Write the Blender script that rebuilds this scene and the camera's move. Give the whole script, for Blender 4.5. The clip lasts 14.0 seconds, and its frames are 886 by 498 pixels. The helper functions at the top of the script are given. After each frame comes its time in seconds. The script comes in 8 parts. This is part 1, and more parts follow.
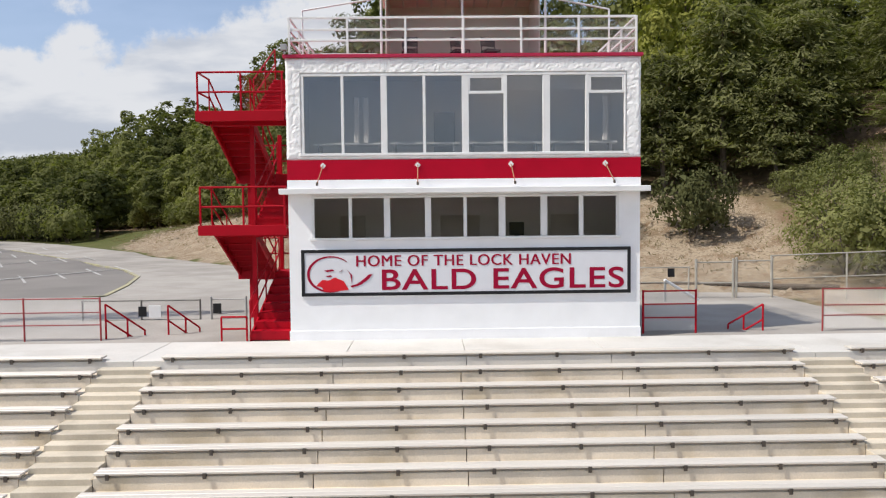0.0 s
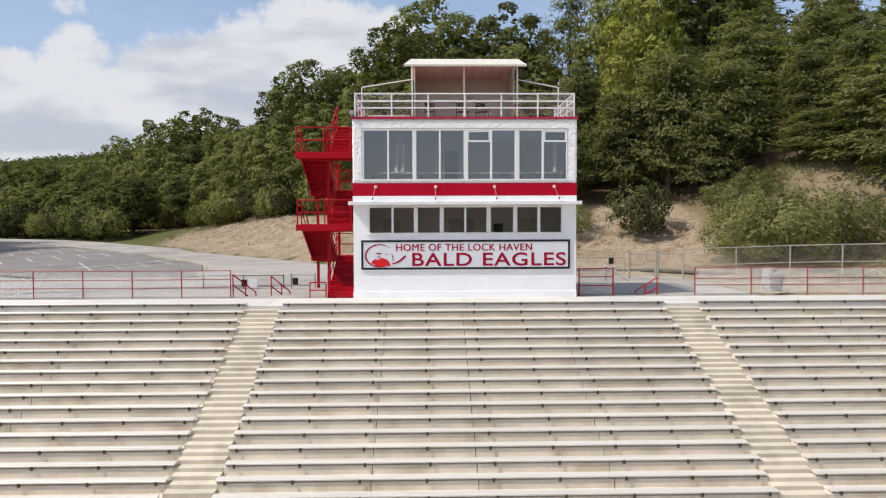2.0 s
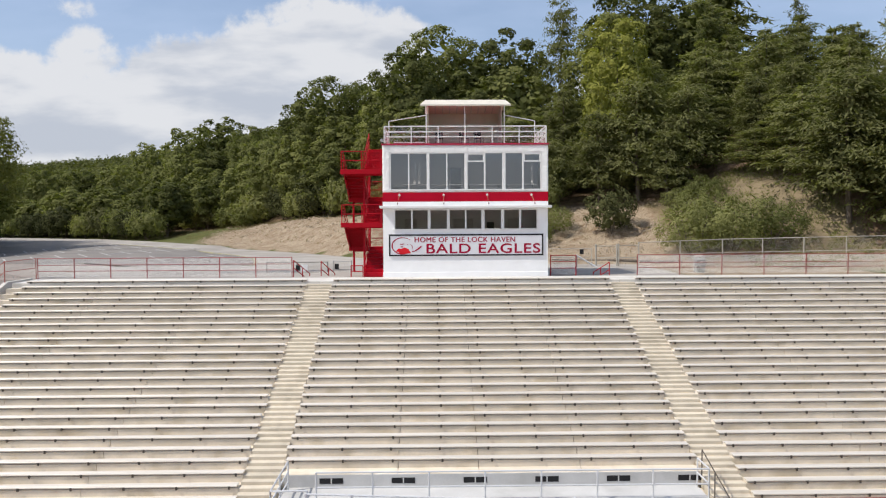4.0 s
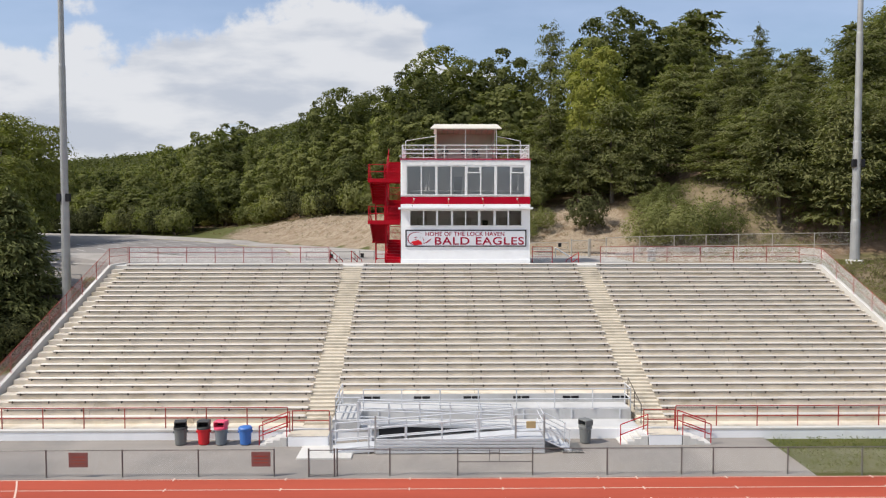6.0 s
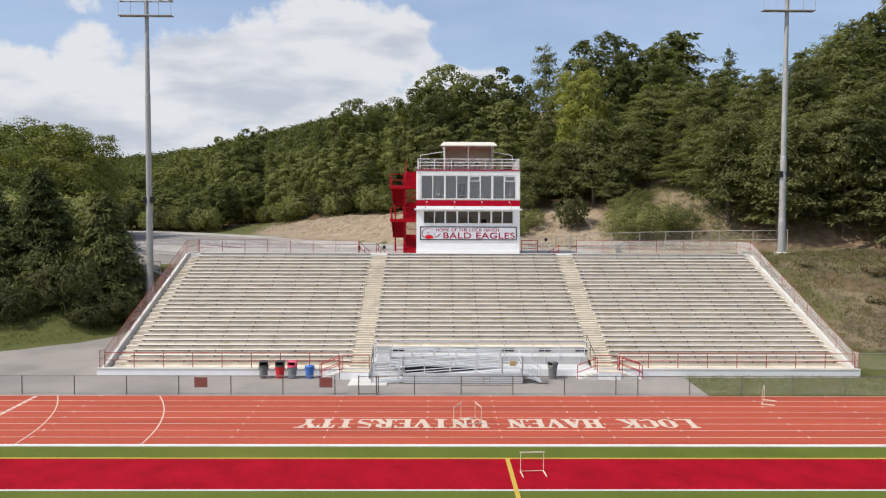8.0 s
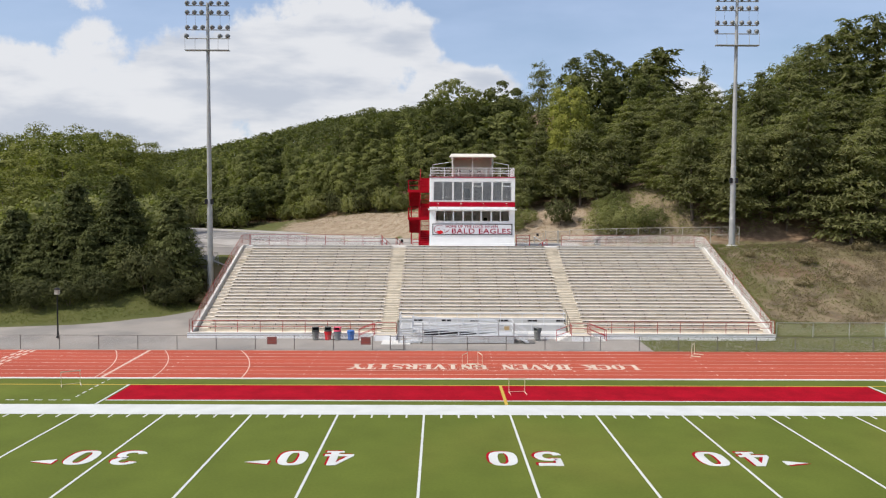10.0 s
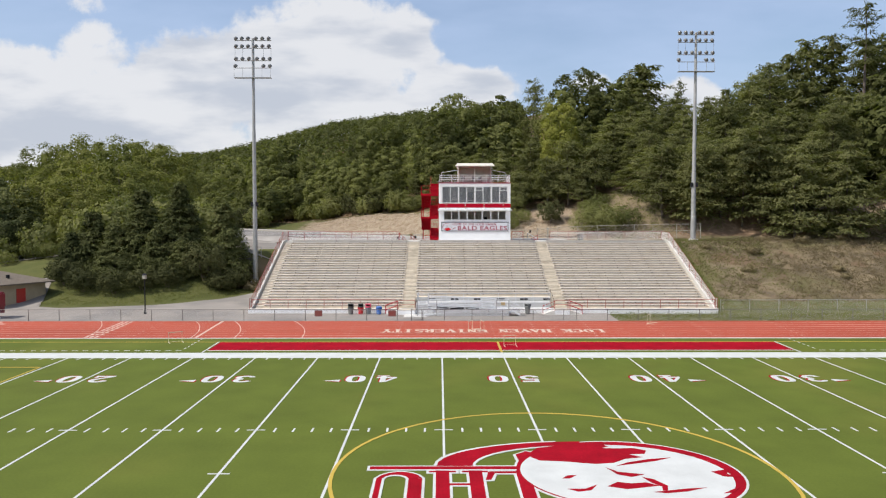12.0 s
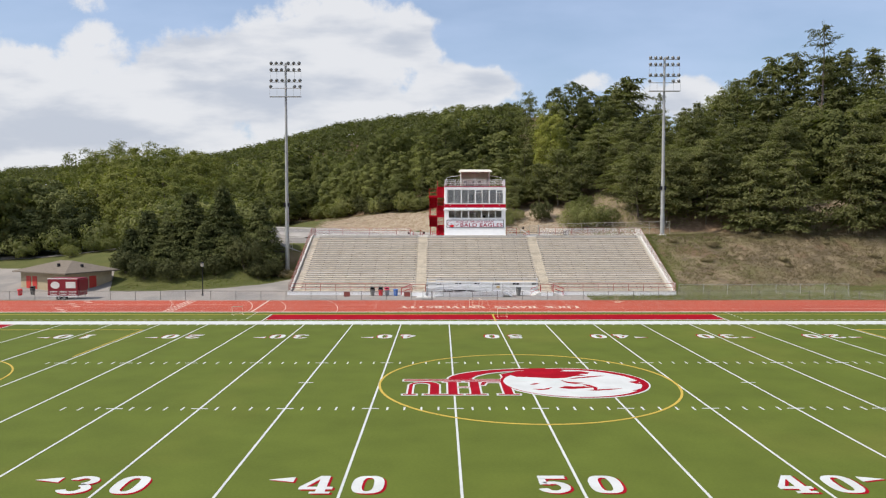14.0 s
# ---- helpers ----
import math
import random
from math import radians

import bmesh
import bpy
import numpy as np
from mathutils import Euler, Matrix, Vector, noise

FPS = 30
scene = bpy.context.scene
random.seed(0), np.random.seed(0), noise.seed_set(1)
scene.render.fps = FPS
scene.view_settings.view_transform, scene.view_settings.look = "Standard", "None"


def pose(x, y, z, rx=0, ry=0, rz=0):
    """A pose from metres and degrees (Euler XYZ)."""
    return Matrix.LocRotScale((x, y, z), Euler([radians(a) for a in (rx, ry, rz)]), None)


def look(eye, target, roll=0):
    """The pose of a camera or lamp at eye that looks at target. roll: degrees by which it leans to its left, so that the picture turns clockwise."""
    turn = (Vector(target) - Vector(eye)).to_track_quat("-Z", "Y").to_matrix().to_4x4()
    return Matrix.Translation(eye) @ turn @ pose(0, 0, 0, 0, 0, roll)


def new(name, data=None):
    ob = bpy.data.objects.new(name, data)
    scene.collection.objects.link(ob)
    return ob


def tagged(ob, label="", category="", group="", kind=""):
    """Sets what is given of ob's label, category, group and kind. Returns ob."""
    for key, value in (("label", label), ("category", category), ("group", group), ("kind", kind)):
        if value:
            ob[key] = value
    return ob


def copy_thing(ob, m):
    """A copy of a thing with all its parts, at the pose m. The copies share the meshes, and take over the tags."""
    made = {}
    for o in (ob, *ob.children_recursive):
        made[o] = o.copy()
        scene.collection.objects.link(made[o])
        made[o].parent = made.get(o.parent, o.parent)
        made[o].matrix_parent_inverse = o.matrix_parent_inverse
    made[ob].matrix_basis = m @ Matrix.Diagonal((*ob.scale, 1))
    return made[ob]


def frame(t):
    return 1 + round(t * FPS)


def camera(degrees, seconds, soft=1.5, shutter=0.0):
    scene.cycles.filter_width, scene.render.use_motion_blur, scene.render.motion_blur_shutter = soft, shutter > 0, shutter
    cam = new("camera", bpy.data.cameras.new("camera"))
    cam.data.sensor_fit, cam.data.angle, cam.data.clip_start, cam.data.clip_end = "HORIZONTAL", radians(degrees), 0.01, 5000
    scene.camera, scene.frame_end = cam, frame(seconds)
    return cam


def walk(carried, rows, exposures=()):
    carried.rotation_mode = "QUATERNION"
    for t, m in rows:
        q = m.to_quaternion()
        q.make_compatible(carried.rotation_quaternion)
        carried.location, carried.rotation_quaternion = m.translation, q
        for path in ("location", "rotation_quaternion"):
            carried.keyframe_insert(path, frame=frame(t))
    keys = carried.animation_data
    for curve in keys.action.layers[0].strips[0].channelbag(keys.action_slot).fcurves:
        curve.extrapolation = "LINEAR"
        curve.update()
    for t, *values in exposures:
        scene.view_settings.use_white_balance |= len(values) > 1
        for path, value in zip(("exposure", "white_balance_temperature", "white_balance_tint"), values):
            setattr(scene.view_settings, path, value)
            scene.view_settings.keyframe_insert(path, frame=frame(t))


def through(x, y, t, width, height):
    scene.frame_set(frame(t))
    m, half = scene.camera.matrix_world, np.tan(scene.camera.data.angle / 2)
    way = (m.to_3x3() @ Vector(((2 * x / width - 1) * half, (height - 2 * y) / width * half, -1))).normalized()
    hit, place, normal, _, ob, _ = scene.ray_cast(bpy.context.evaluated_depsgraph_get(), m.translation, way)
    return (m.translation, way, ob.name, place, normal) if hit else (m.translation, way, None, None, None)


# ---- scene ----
cam = camera(62.1, 14.0, soft=1.2)
PATH = [
    (0, (-1.198, 20.657, 10.527), (-1.163, 22.655, 10.433), -0.6),
    (0.5, (-1.515, 18.02, 10.531), (-1.458, 20.017, 10.443), -0.8),
    (1, (-1.794, 15.207, 10.545), (-1.721, 17.204, 10.46), -0.6),
    (1.5, (-1.909, 12.431, 10.56), (-1.844, 14.428, 10.475), -0.4),
    (2, (-1.913, 9.742, 10.551), (-1.865, 11.739, 10.466), -0.2),
    (2.5, (-1.881, 7.109, 10.534), (-1.843, 9.106, 10.45), -0.2),
    (3, (-1.899, 4.46, 10.512), (-1.872, 6.458, 10.43), -0.4),
    (5.5, (-2.546, -9.058, 10.458), (-2.514, -7.06, 10.377), -0.1),
    (6, (-2.649, -12.004, 10.46), (-2.619, -10.005, 10.376), -0.0),
    (6.5, (-2.758, -15.118, 10.455), (-2.73, -13.12, 10.371), 0.0),
    (7, (-2.868, -18.324, 10.456), (-2.844, -16.326, 10.37), 0.1),
    (7.5, (-3.002, -21.579, 10.432), (-2.98, -19.581, 10.347), 0.1),
    (8, (-3.098, -24.975, 10.449), (-3.079, -22.977, 10.363), 0.2),
    (10.5, (-4.10, -42.25, 10.655), (-4.09, -40.252, 10.560), 0.2),
    (11, (-4.395, -45.93, 10.605), (-4.383, -43.932, 10.511), 0.1),
    (11.5, (-4.611, -49.79, 10.522), (-4.599, -47.793, 10.43), 0.1),
    (12, (-4.779, -53.783, 10.457), (-4.769, -51.785, 10.366), 0.0),
    (12.5, (-4.93, -57.76, 10.52), (-4.922, -55.762, 10.427), -0.05),
    (13, (-5.115, -61.6, 10.465), (-5.109, -59.602, 10.373), 0.0),
    (13.5, (-5.275, -65.57, 10.412), (-5.268, -63.572, 10.32), 0.0),
    (14, (-5.36, -69.53, 10.39), (-5.354, -67.532, 10.297), 0.0),
]
walk(cam, [(t, look(eye, target, roll)) for t, eye, target, roll in PATH], [(0, 0.0), (8, 0.02), (11, 0.06), (14, 0.06)])

# ---- world, sun ----
SUN_DIR = Vector((-0.75, -0.26, 1.0)).normalized()
SUN_EL = math.asin(SUN_DIR.z)
sun = new("sun", bpy.data.lights.new("sun", "SUN"))
sun.data.energy, sun.data.angle, sun.data.color = 4.55, radians(0.5), (1.0, 0.945, 0.85)
sun.matrix_world = look((0, 0, 90), Vector((0, 0, 90)) - SUN_DIR)
scene.view_settings.exposure = 0.0

# cloud banks: direction right, direction up, half width, half height, all as tangents
CLOUDS = [
    (-0.52, 0.125, 0.33, 0.120), (-0.36, 0.150, 0.20, 0.100), (-0.195, 0.200, 0.095, 0.100), (-0.115, 0.205, 0.095, 0.085),
    (-0.050, 0.232, 0.055, 0.052), (-0.14, 0.125, 0.17, 0.08), (0.035, 0.172, 0.105, 0.036), (-0.45, 0.06, 0.50, 0.085),
    (0.325, 0.158, 0.060, 0.034),
]
WISPS = [(0.18, 0.180, 0.07, 0.022), (-0.47, 0.285, 0.12, 0.026), (-0.60, 0.245, 0.13, 0.03), (0.62, 0.20, 0.08, 0.05)]


def world_sky():
    w = bpy.data.worlds.new("sky")
    scene.world = w
    w.use_nodes = True
    t = w.node_tree
    t.nodes.clear()
    N, L = t.nodes.new, t.links.new

    def M(op, a, b=None, c=None):
        n = N("ShaderNodeMath")
        n.operation = op
        for i, v in enumerate((a, b, c)):
            if v is None:
                continue
            if isinstance(v, (int, float)):
                n.inputs[i].default_value = v
            else:
                L(v, n.inputs[i])
        return n.outputs[0]

    sky = N("ShaderNodeTexSky")
    sky.sky_type, sky.sun_disc = "NISHITA", False
    sky.sun_elevation = SUN_EL
    sky.sun_rotation = math.atan2(SUN_DIR.x, SUN_DIR.y)
    sky.air_density, sky.dust_density, sky.ozone_density = 1.0, 1.8, 1.2
    co = N("ShaderNodeTexCoord").outputs["Generated"]
    sep = N("ShaderNodeSeparateXYZ")
    L(co, sep.inputs[0])
    X, Y, Z = sep.outputs
    ry = M("MAXIMUM", Y, 0.05)
    u, v = M("DIVIDE", X, ry), M("DIVIDE", Z, ry)
    comb = N("ShaderNodeCombineXYZ")
    L(u, comb.inputs[0]); L(v, comb.inputs[1])
    # ragged edges
    n1 = N("ShaderNodeTexNoise")
    n1.inputs["Scale"].default_value, n1.inputs["Detail"].default_value, n1.inputs["Roughness"].default_value = 9.0, 9.0, 0.58
    L(comb.outputs[0], n1.inputs["Vector"])
    rag = M("SUBTRACT", n1.outputs["Fac"], 0.5)
    dens, low = None, None
    for cu, cv, ru, rv in CLOUDS:
        a = M("DIVIDE", M("SUBTRACT", u, cu), ru)
        b = M("DIVIDE", M("SUBTRACT", v, cv), rv)
        e = M("SUBTRACT", 1.0, M("SQRT", M("ADD", M("MULTIPLY", a, a), M("MULTIPLY", b, b))))
        dens = e if dens is None else M("SMOOTH_MAX", dens, e, 0.18)
        h = M("SUBTRACT", e, M("MULTIPLY", b, 0.75))
        low = h if low is None else M("MAXIMUM", low, h)
    for cu, cv, ru, rv in WISPS:
        a = M("DIVIDE", M("SUBTRACT", u, cu), ru)
        b = M("DIVIDE", M("SUBTRACT", v, cv), rv)
        e = M("SUBTRACT", 1.0, M("SQRT", M("ADD", M("MULTIPLY", a, a), M("MULTIPLY", b, b))))
        dens = M("MAXIMUM", dens, M("SUBTRACT", M("MULTIPLY", e, 0.34), 0.26))
    front = M("ADD", dens, M("MULTIPLY", rag, 2.3))
    # open sky elsewhere, with scattered fair-weather cloud
    n2 = N("ShaderNodeTexNoise")
    n2.inputs["Scale"].default_value, n2.inputs["Detail"].default_value = 2.6, 8.0
    L(co, n2.inputs["Vector"])
    back = M("MULTIPLY", M("SUBTRACT", n2.outputs["Fac"], 0.55), 3.0)
    ahead = N("ShaderNodeMapRange")
    ahead.interpolation_type = "SMOOTHSTEP"
    ahead.inputs["From Min"].default_value, ahead.inputs["From Max"].default_value = 0.2, 0.6
    L(Y, ahead.inputs["Value"])
    mixd = N("ShaderNodeMix")
    L(ahead.outputs[0], mixd.inputs["Factor"]); L(back, mixd.inputs["A"]); L(front, mixd.inputs["B"])
    edge = N("ShaderNodeMapRange")
    edge.interpolation_type = "SMOOTHSTEP"
    edge.inputs["From Min"].default_value, edge.inputs["From Max"].default_value = -0.05, 0.24
    L(mixd.outputs["Result"], edge.inputs["Value"])
    # grey bellies, white crowns
    n3 = N("ShaderNodeTexNoise")
    n3.inputs["Scale"].default_value, n3.inputs["Detail"].default_value = 6.0, 6.0
    stretch = N("ShaderNodeVectorMath")
    stretch.operation = "MULTIPLY"
    stretch.inputs[1].default_value = (0.8, 2.6, 1)
    L(comb.outputs[0], stretch.inputs[0]); L(stretch.outputs[0], n3.inputs["Vector"])
    belly = N("ShaderNodeMapRange")
    belly.interpolation_type = "SMOOTHSTEP"
    belly.inputs["From Min"].default_value, belly.inputs["From Max"].default_value = 0.05, 1.15
    L(M("ADD", M("MULTIPLY", low, 0.42), M("MULTIPLY", M("SUBTRACT", n3.outputs["Fac"], 0.47), 5.5)), belly.inputs["Value"])
    tone = N("ShaderNodeMix")
    tone.data_type = "RGBA"
    tone.inputs["A"].default_value, tone.inputs["B"].default_value = (0.77, 0.78, 0.81, 1), (0.53, 0.57, 0.65, 1)
    L(belly.outputs[0], tone.inputs["Factor"])
    skyc = N("ShaderNodeVectorMath")
    skyc.operation = "MULTIPLY"
    skyc.inputs[1].default_value = (0.138, 0.138, 0.140)
    L(sky.outputs[0], skyc.inputs[0])
    mix = N("ShaderNodeMix")
    mix.data_type = "RGBA"
    L(M("MULTIPLY", edge.outputs[0], 0.95), mix.inputs["Factor"])
    veil = N("ShaderNodeMix")
    veil.data_type = "RGBA"
    veil.inputs["B"].default_value = (0.54, 0.66, 0.91, 1)
    thin = N("ShaderNodeMapRange")
    thin.inputs["From Min"].default_value, thin.inputs["From Max"].default_value = 0.3, 0.7
    thin.inputs["To Min"].default_value, thin.inputs["To Max"].default_value = 0.22, 0.55
    L(n3.outputs["Fac"], thin.inputs["Value"])
    L(thin.outputs[0], veil.inputs["Factor"]); L(skyc.outputs[0], veil.inputs["A"])
    L(veil.outputs["Result"], mix.inputs["A"]); L(tone.outputs["Result"], mix.inputs["B"])
    bg, out = N("ShaderNodeBackground"), N("ShaderNodeOutputWorld")
    L(mix.outputs["Result"], bg.inputs["Color"]); L(bg.outputs[0], out.inputs["Surface"])


world_sky()


# ---- materials ----
def material(name, colour, rough=0.7, metal=0.0, vary=0.12, scale=3.0, fine=40.0, bump=0.0, stain=None, stain_scale=0.6,
             stain_at=(0.5, 0.7), piece=0.0, island=0.0, spec=0.5, stretch=(1, 1, 1)):
    """Colour with grain at two scales, an optional second colour in stains, relief, and a change from piece to piece."""
    m = bpy.data.materials.new(name)
    m.use_nodes = True
    t = m.node_tree
    N, L = t.nodes.new, t.links.new
    b = t.nodes["Principled BSDF"]
    b.inputs["Roughness"].default_value, b.inputs["Metallic"].default_value = rough, metal
    b.inputs["Specular IOR Level"].default_value = spec
    geo = N("ShaderNodeNewGeometry")
    mp = N("ShaderNodeMapping")
    mp.inputs["Scale"].default_value = stretch
    L(geo.outputs["Position"], mp.inputs["Vector"])

    def noise_at(s, detail=4.0):
        n = N("ShaderNodeTexNoise")
        n.inputs["Scale"].default_value, n.inputs["Detail"].default_value = s, detail
        L(mp.outputs[0], n.inputs["Vector"])
        return n.outputs["Fac"]

    def scaled(value, a, c):
        n = N("ShaderNodeMapRange")
        n.inputs["From Min"].default_value, n.inputs["From Max"].default_value = 0.25, 0.75
        n.inputs["To Min"].default_value, n.inputs["To Max"].default_value = a, c
        L(value, n.inputs["Value"])
        return n.outputs[0]

    def times(a, c):
        n = N("ShaderNodeMath")
        n.operation = "MULTIPLY"
        L(a, n.inputs[0]); L(c, n.inputs[1])
        return n.outputs[0]

    f = times(scaled(noise_at(scale), 1 - vary, 1 + vary), scaled(noise_at(fine, 2.0), 1 - vary * 0.6, 1 + vary * 0.6))
    if piece:
        oi = N("ShaderNodeObjectInfo")
        n = N("ShaderNodeMapRange")
        n.inputs["To Min"].default_value, n.inputs["To Max"].default_value = 1 - piece, 1 + piece
        L(oi.outputs["Random"], n.inputs["Value"])
        f = times(f, n.outputs[0])
    if island:
        n = N("ShaderNodeMapRange")
        n.inputs["To Min"].default_value, n.inputs["To Max"].default_value = 1 - island, 1 + island
        L(geo.outputs["Random Per Island"], n.inputs["Value"])
        f = times(f, n.outputs[0])
    base = N("ShaderNodeRGB")
    base.outputs[0].default_value = (*colour, 1)
    src = base.outputs[0]
    if stain:
        mx = N("ShaderNodeMix")
        mx.data_type = "RGBA"
        n = N("ShaderNodeMapRange")
        n.interpolation_type = "SMOOTHSTEP"
        n.inputs["From Min"].default_value, n.inputs["From Max"].default_value = stain_at
        L(noise_at(stain_scale, 6.0), n.inputs["Value"])
        L(n.outputs[0], mx.inputs["Factor"])
        L(src, mx.inputs["A"])
        mx.inputs["B"].default_value = (*stain, 1)
        src = mx.outputs["Result"]
    sc = N("ShaderNodeVectorMath")
    sc.operation = "SCALE"
    L(src, sc.inputs[0]); L(f, sc.inputs["Scale"])
    L(sc.outputs[0], b.inputs["Base Color"])
    if bump:
        bp = N("ShaderNodeBump")
        bp.inputs["Strength"].default_value, bp.inputs["Distance"].default_value = 0.6, bump
        L(noise_at(fine * 0.5, 5.0), bp.inputs["Height"])
        L(bp.outputs[0], b.inputs["Normal"])
    return m


def leaf_material(name, colour, colour2, through=0.22):
    m = bpy.data.materials.new(name)
    m.use_nodes = True
    t = m.node_tree
    N, L = t.nodes.new, t.links.new
    b = t.nodes["Principled BSDF"]
    out = t.nodes["Material Output"]
    geo, oi = N("ShaderNodeNewGeometry"), N("ShaderNodeObjectInfo")
    no = N("ShaderNodeTexNoise")
    no.inputs["Scale"].default_value, no.inputs["Detail"].default_value = 0.55, 3.0
    L(geo.outputs["Position"], no.inputs["Vector"])

    def M(op, a, c):
        n = N("ShaderNodeMath")
        n.operation = op
        for i, v in enumerate((a, c)):
            if isinstance(v, (int, float)):
                n.inputs[i].default_value = v
            else:
                L(v, n.inputs[i])
        return n.outputs[0]

    k = M("ADD", M("MULTIPLY", geo.outputs["Random Per Island"], 0.22), M("MULTIPLY", oi.outputs["Random"], 0.72))
    k = M("ADD", k, M("MULTIPLY", M("SUBTRACT", no.outputs["Fac"], 0.5), 0.9))
    mx = N("ShaderNodeMix")
    mx.data_type = "RGBA"
    mx.inputs["A"].default_value, mx.inputs["B"].default_value = (*colour, 1), (*colour2, 1)
    L(k, mx.inputs["Factor"])
    L(mx.outputs["Result"], b.inputs["Base Color"])
    b.inputs["Roughness"].default_value = 0.75
    b.inputs["Specular IOR Level"].default_value = 0.1
    tr = N("ShaderNodeBsdfTranslucent")
    br = N("ShaderNodeVectorMath")
    br.operation = "MULTIPLY"
    br.inputs[1].default_value = (1.5, 1.7, 0.7)
    L(mx.outputs["Result"], br.inputs[0]); L(br.outputs[0], tr.inputs["Color"])
    sh = N("ShaderNodeMixShader")
    sh.inputs[0].default_value = through
    L(b.outputs[0], sh.inputs[1]); L(tr.outputs[0], sh.inputs[2]); L(sh.outputs[0], out.inputs["Surface"])
    return m


def glass_material(name, tint, gloss=1.0, ior=2.2):
    m = bpy.data.materials.new(name)
    m.use_nodes = True
    t = m.node_tree
    N, L = t.nodes.new, t.links.new
    t.nodes.remove(t.nodes["Principled BSDF"])
    out = t.nodes["Material Output"]
    tr, gl, fr, sh = N("ShaderNodeBsdfTransparent"), N("ShaderNodeBsdfGlossy"), N("ShaderNodeFresnel"), N("ShaderNodeMixShader")
    tr.inputs["Color"].default_value = (*tint, 1)
    gl.inputs["Roughness"].default_value = 0.02
    gl.inputs["Color"].default_value = (gloss, gloss, gloss, 1)
    fr.inputs["IOR"].default_value = ior
    L(fr.outputs[0], sh.inputs[0]); L(tr.outputs[0], sh.inputs[1]); L(gl.outputs[0], sh.inputs[2]); L(sh.outputs[0], out.inputs["Surface"])
    return m


CONCRETE = material("concrete", (0.645, 0.574, 0.478), 0.9, vary=0.12, scale=1.2, fine=30, bump=0.004, stain=(0.53, 0.455, 0.345),
                    stain_scale=0.9, stain_at=(0.48, 0.72), piece=0.06)
STEP_CONCRETE = material("aisle_concrete", (0.55, 0.488, 0.395), 0.9, vary=0.10, scale=2.0, fine=30, bump=0.004, stain=(0.45, 0.395, 0.315),
                         stain_scale=1.1, piece=0.10)
SLAB = material("pale_slab", (0.57, 0.55, 0.52), 0.9, vary=0.08, scale=0.8, fine=25, bump=0.003, stain=(0.49, 0.465, 0.43), stain_scale=0.5, piece=0.05)
WHITE_WALL = material("white_paint", (0.83, 0.83, 0.845), 0.75, vary=0.04, scale=1.5, fine=50, bump=0.002, stain=(0.74, 0.735, 0.73), stain_at=(0.58, 0.85))
STUCCO = material("rough_white_stucco", (0.84, 0.84, 0.84), 0.85, vary=0.05, scale=4.0, fine=22, bump=0.02)
WHITE_METAL = material("white_metal", (0.74, 0.74, 0.74), 0.45, vary=0.05, scale=2, fine=60)
RED_PAINT = material("red_paint", (0.40, 0.002, 0.020), 0.6, vary=0.07, scale=2, fine=40, spec=0.12)
RED_STEEL = material("red_steel", (0.36, 0.002, 0.012), 0.5, vary=0.12, scale=1.5, fine=50, stain=(0.26, 0.003, 0.012), stain_at=(0.55, 0.8), spec=0.15)
RUST_RAIL = material("faded_red_rail", (0.31, 0.040, 0.025), 0.55, vary=0.15, scale=2, fine=40, stain=(0.24, 0.065, 0.04), stain_at=(0.5, 0.75))
DULL_RED = material("dull_red_rail", (0.30, 0.030, 0.034), 0.6, vary=0.15, scale=2, fine=40, stain=(0.24, 0.06, 0.05), stain_at=(0.5, 0.75))
ALUMINIUM = material("seat_aluminium", (0.635, 0.593, 0.540), 0.5, 0.2, vary=0.06, scale=1.2, fine=40, stain=(0.645, 0.605, 0.545), stain_scale=0.8, piece=0.06, stretch=(0.4, 1, 1))
ALU_RAIL = material("mill_aluminium", (0.58, 0.59, 0.61), 0.42, 0.2, vary=0.06, scale=2, fine=60)
PLATFORM = material("platform_concrete", (0.49, 0.485, 0.48), 0.9, vary=0.08, scale=1.0, fine=25, stain=(0.42, 0.415, 0.405), stain_scale=0.7)
FLOOD = material("floodlight_grey", (0.20, 0.205, 0.21), 0.5, 0.3)
GALV = material("galvanised_steel", (0.36, 0.36, 0.355), 0.5, 0.35, vary=0.12, scale=1.5, fine=30)
# dull brown: the drum's lid, and the strip that paints shade under the seats
SHADE_AND_LID = material("weathered_angle_steel", (0.30, 0.27, 0.235), 0.8, 0.1, vary=0.2, scale=2, fine=30)
GATE_STEEL = material("weathered_gate_steel", (0.40, 0.375, 0.33), 0.65, 0.2, vary=0.2, scale=3, fine=30, stain=(0.24, 0.19, 0.14), stain_at=(0.55, 0.75))
BRACKET = material("bracket_steel", (0.075, 0.062, 0.052), 0.75, 0.2, vary=0.15, scale=4, fine=40)
ASPHALT = material("asphalt", (0.252, 0.226, 0.202), 0.95, vary=0.10, scale=0.35, fine=18, bump=0.003, stain=(0.200, 0.183, 0.168), stain_scale=0.22, stain_at=(0.45, 0.62))
LOT_ASPHALT = material("lot_asphalt", (0.20, 0.183, 0.170), 0.95, vary=0.12, scale=0.25, fine=15, stain=(0.160, 0.147, 0.138), stain_scale=0.15)
ROAD = material("road_asphalt", (0.345, 0.318, 0.290), 0.95, vary=0.13, scale=0.7, fine=14, bump=0.004, stain=(0.280, 0.256, 0.232), stain_scale=0.22, stain_at=(0.42, 0.62))
LINE_WHITE = material("line_paint", (0.64, 0.63, 0.61), 0.8, vary=0.06, scale=2, fine=30)
WORN_WHITE = material("worn_line_paint", (0.56, 0.40, 0.33), 0.85, vary=0.15, scale=1.0, fine=12)
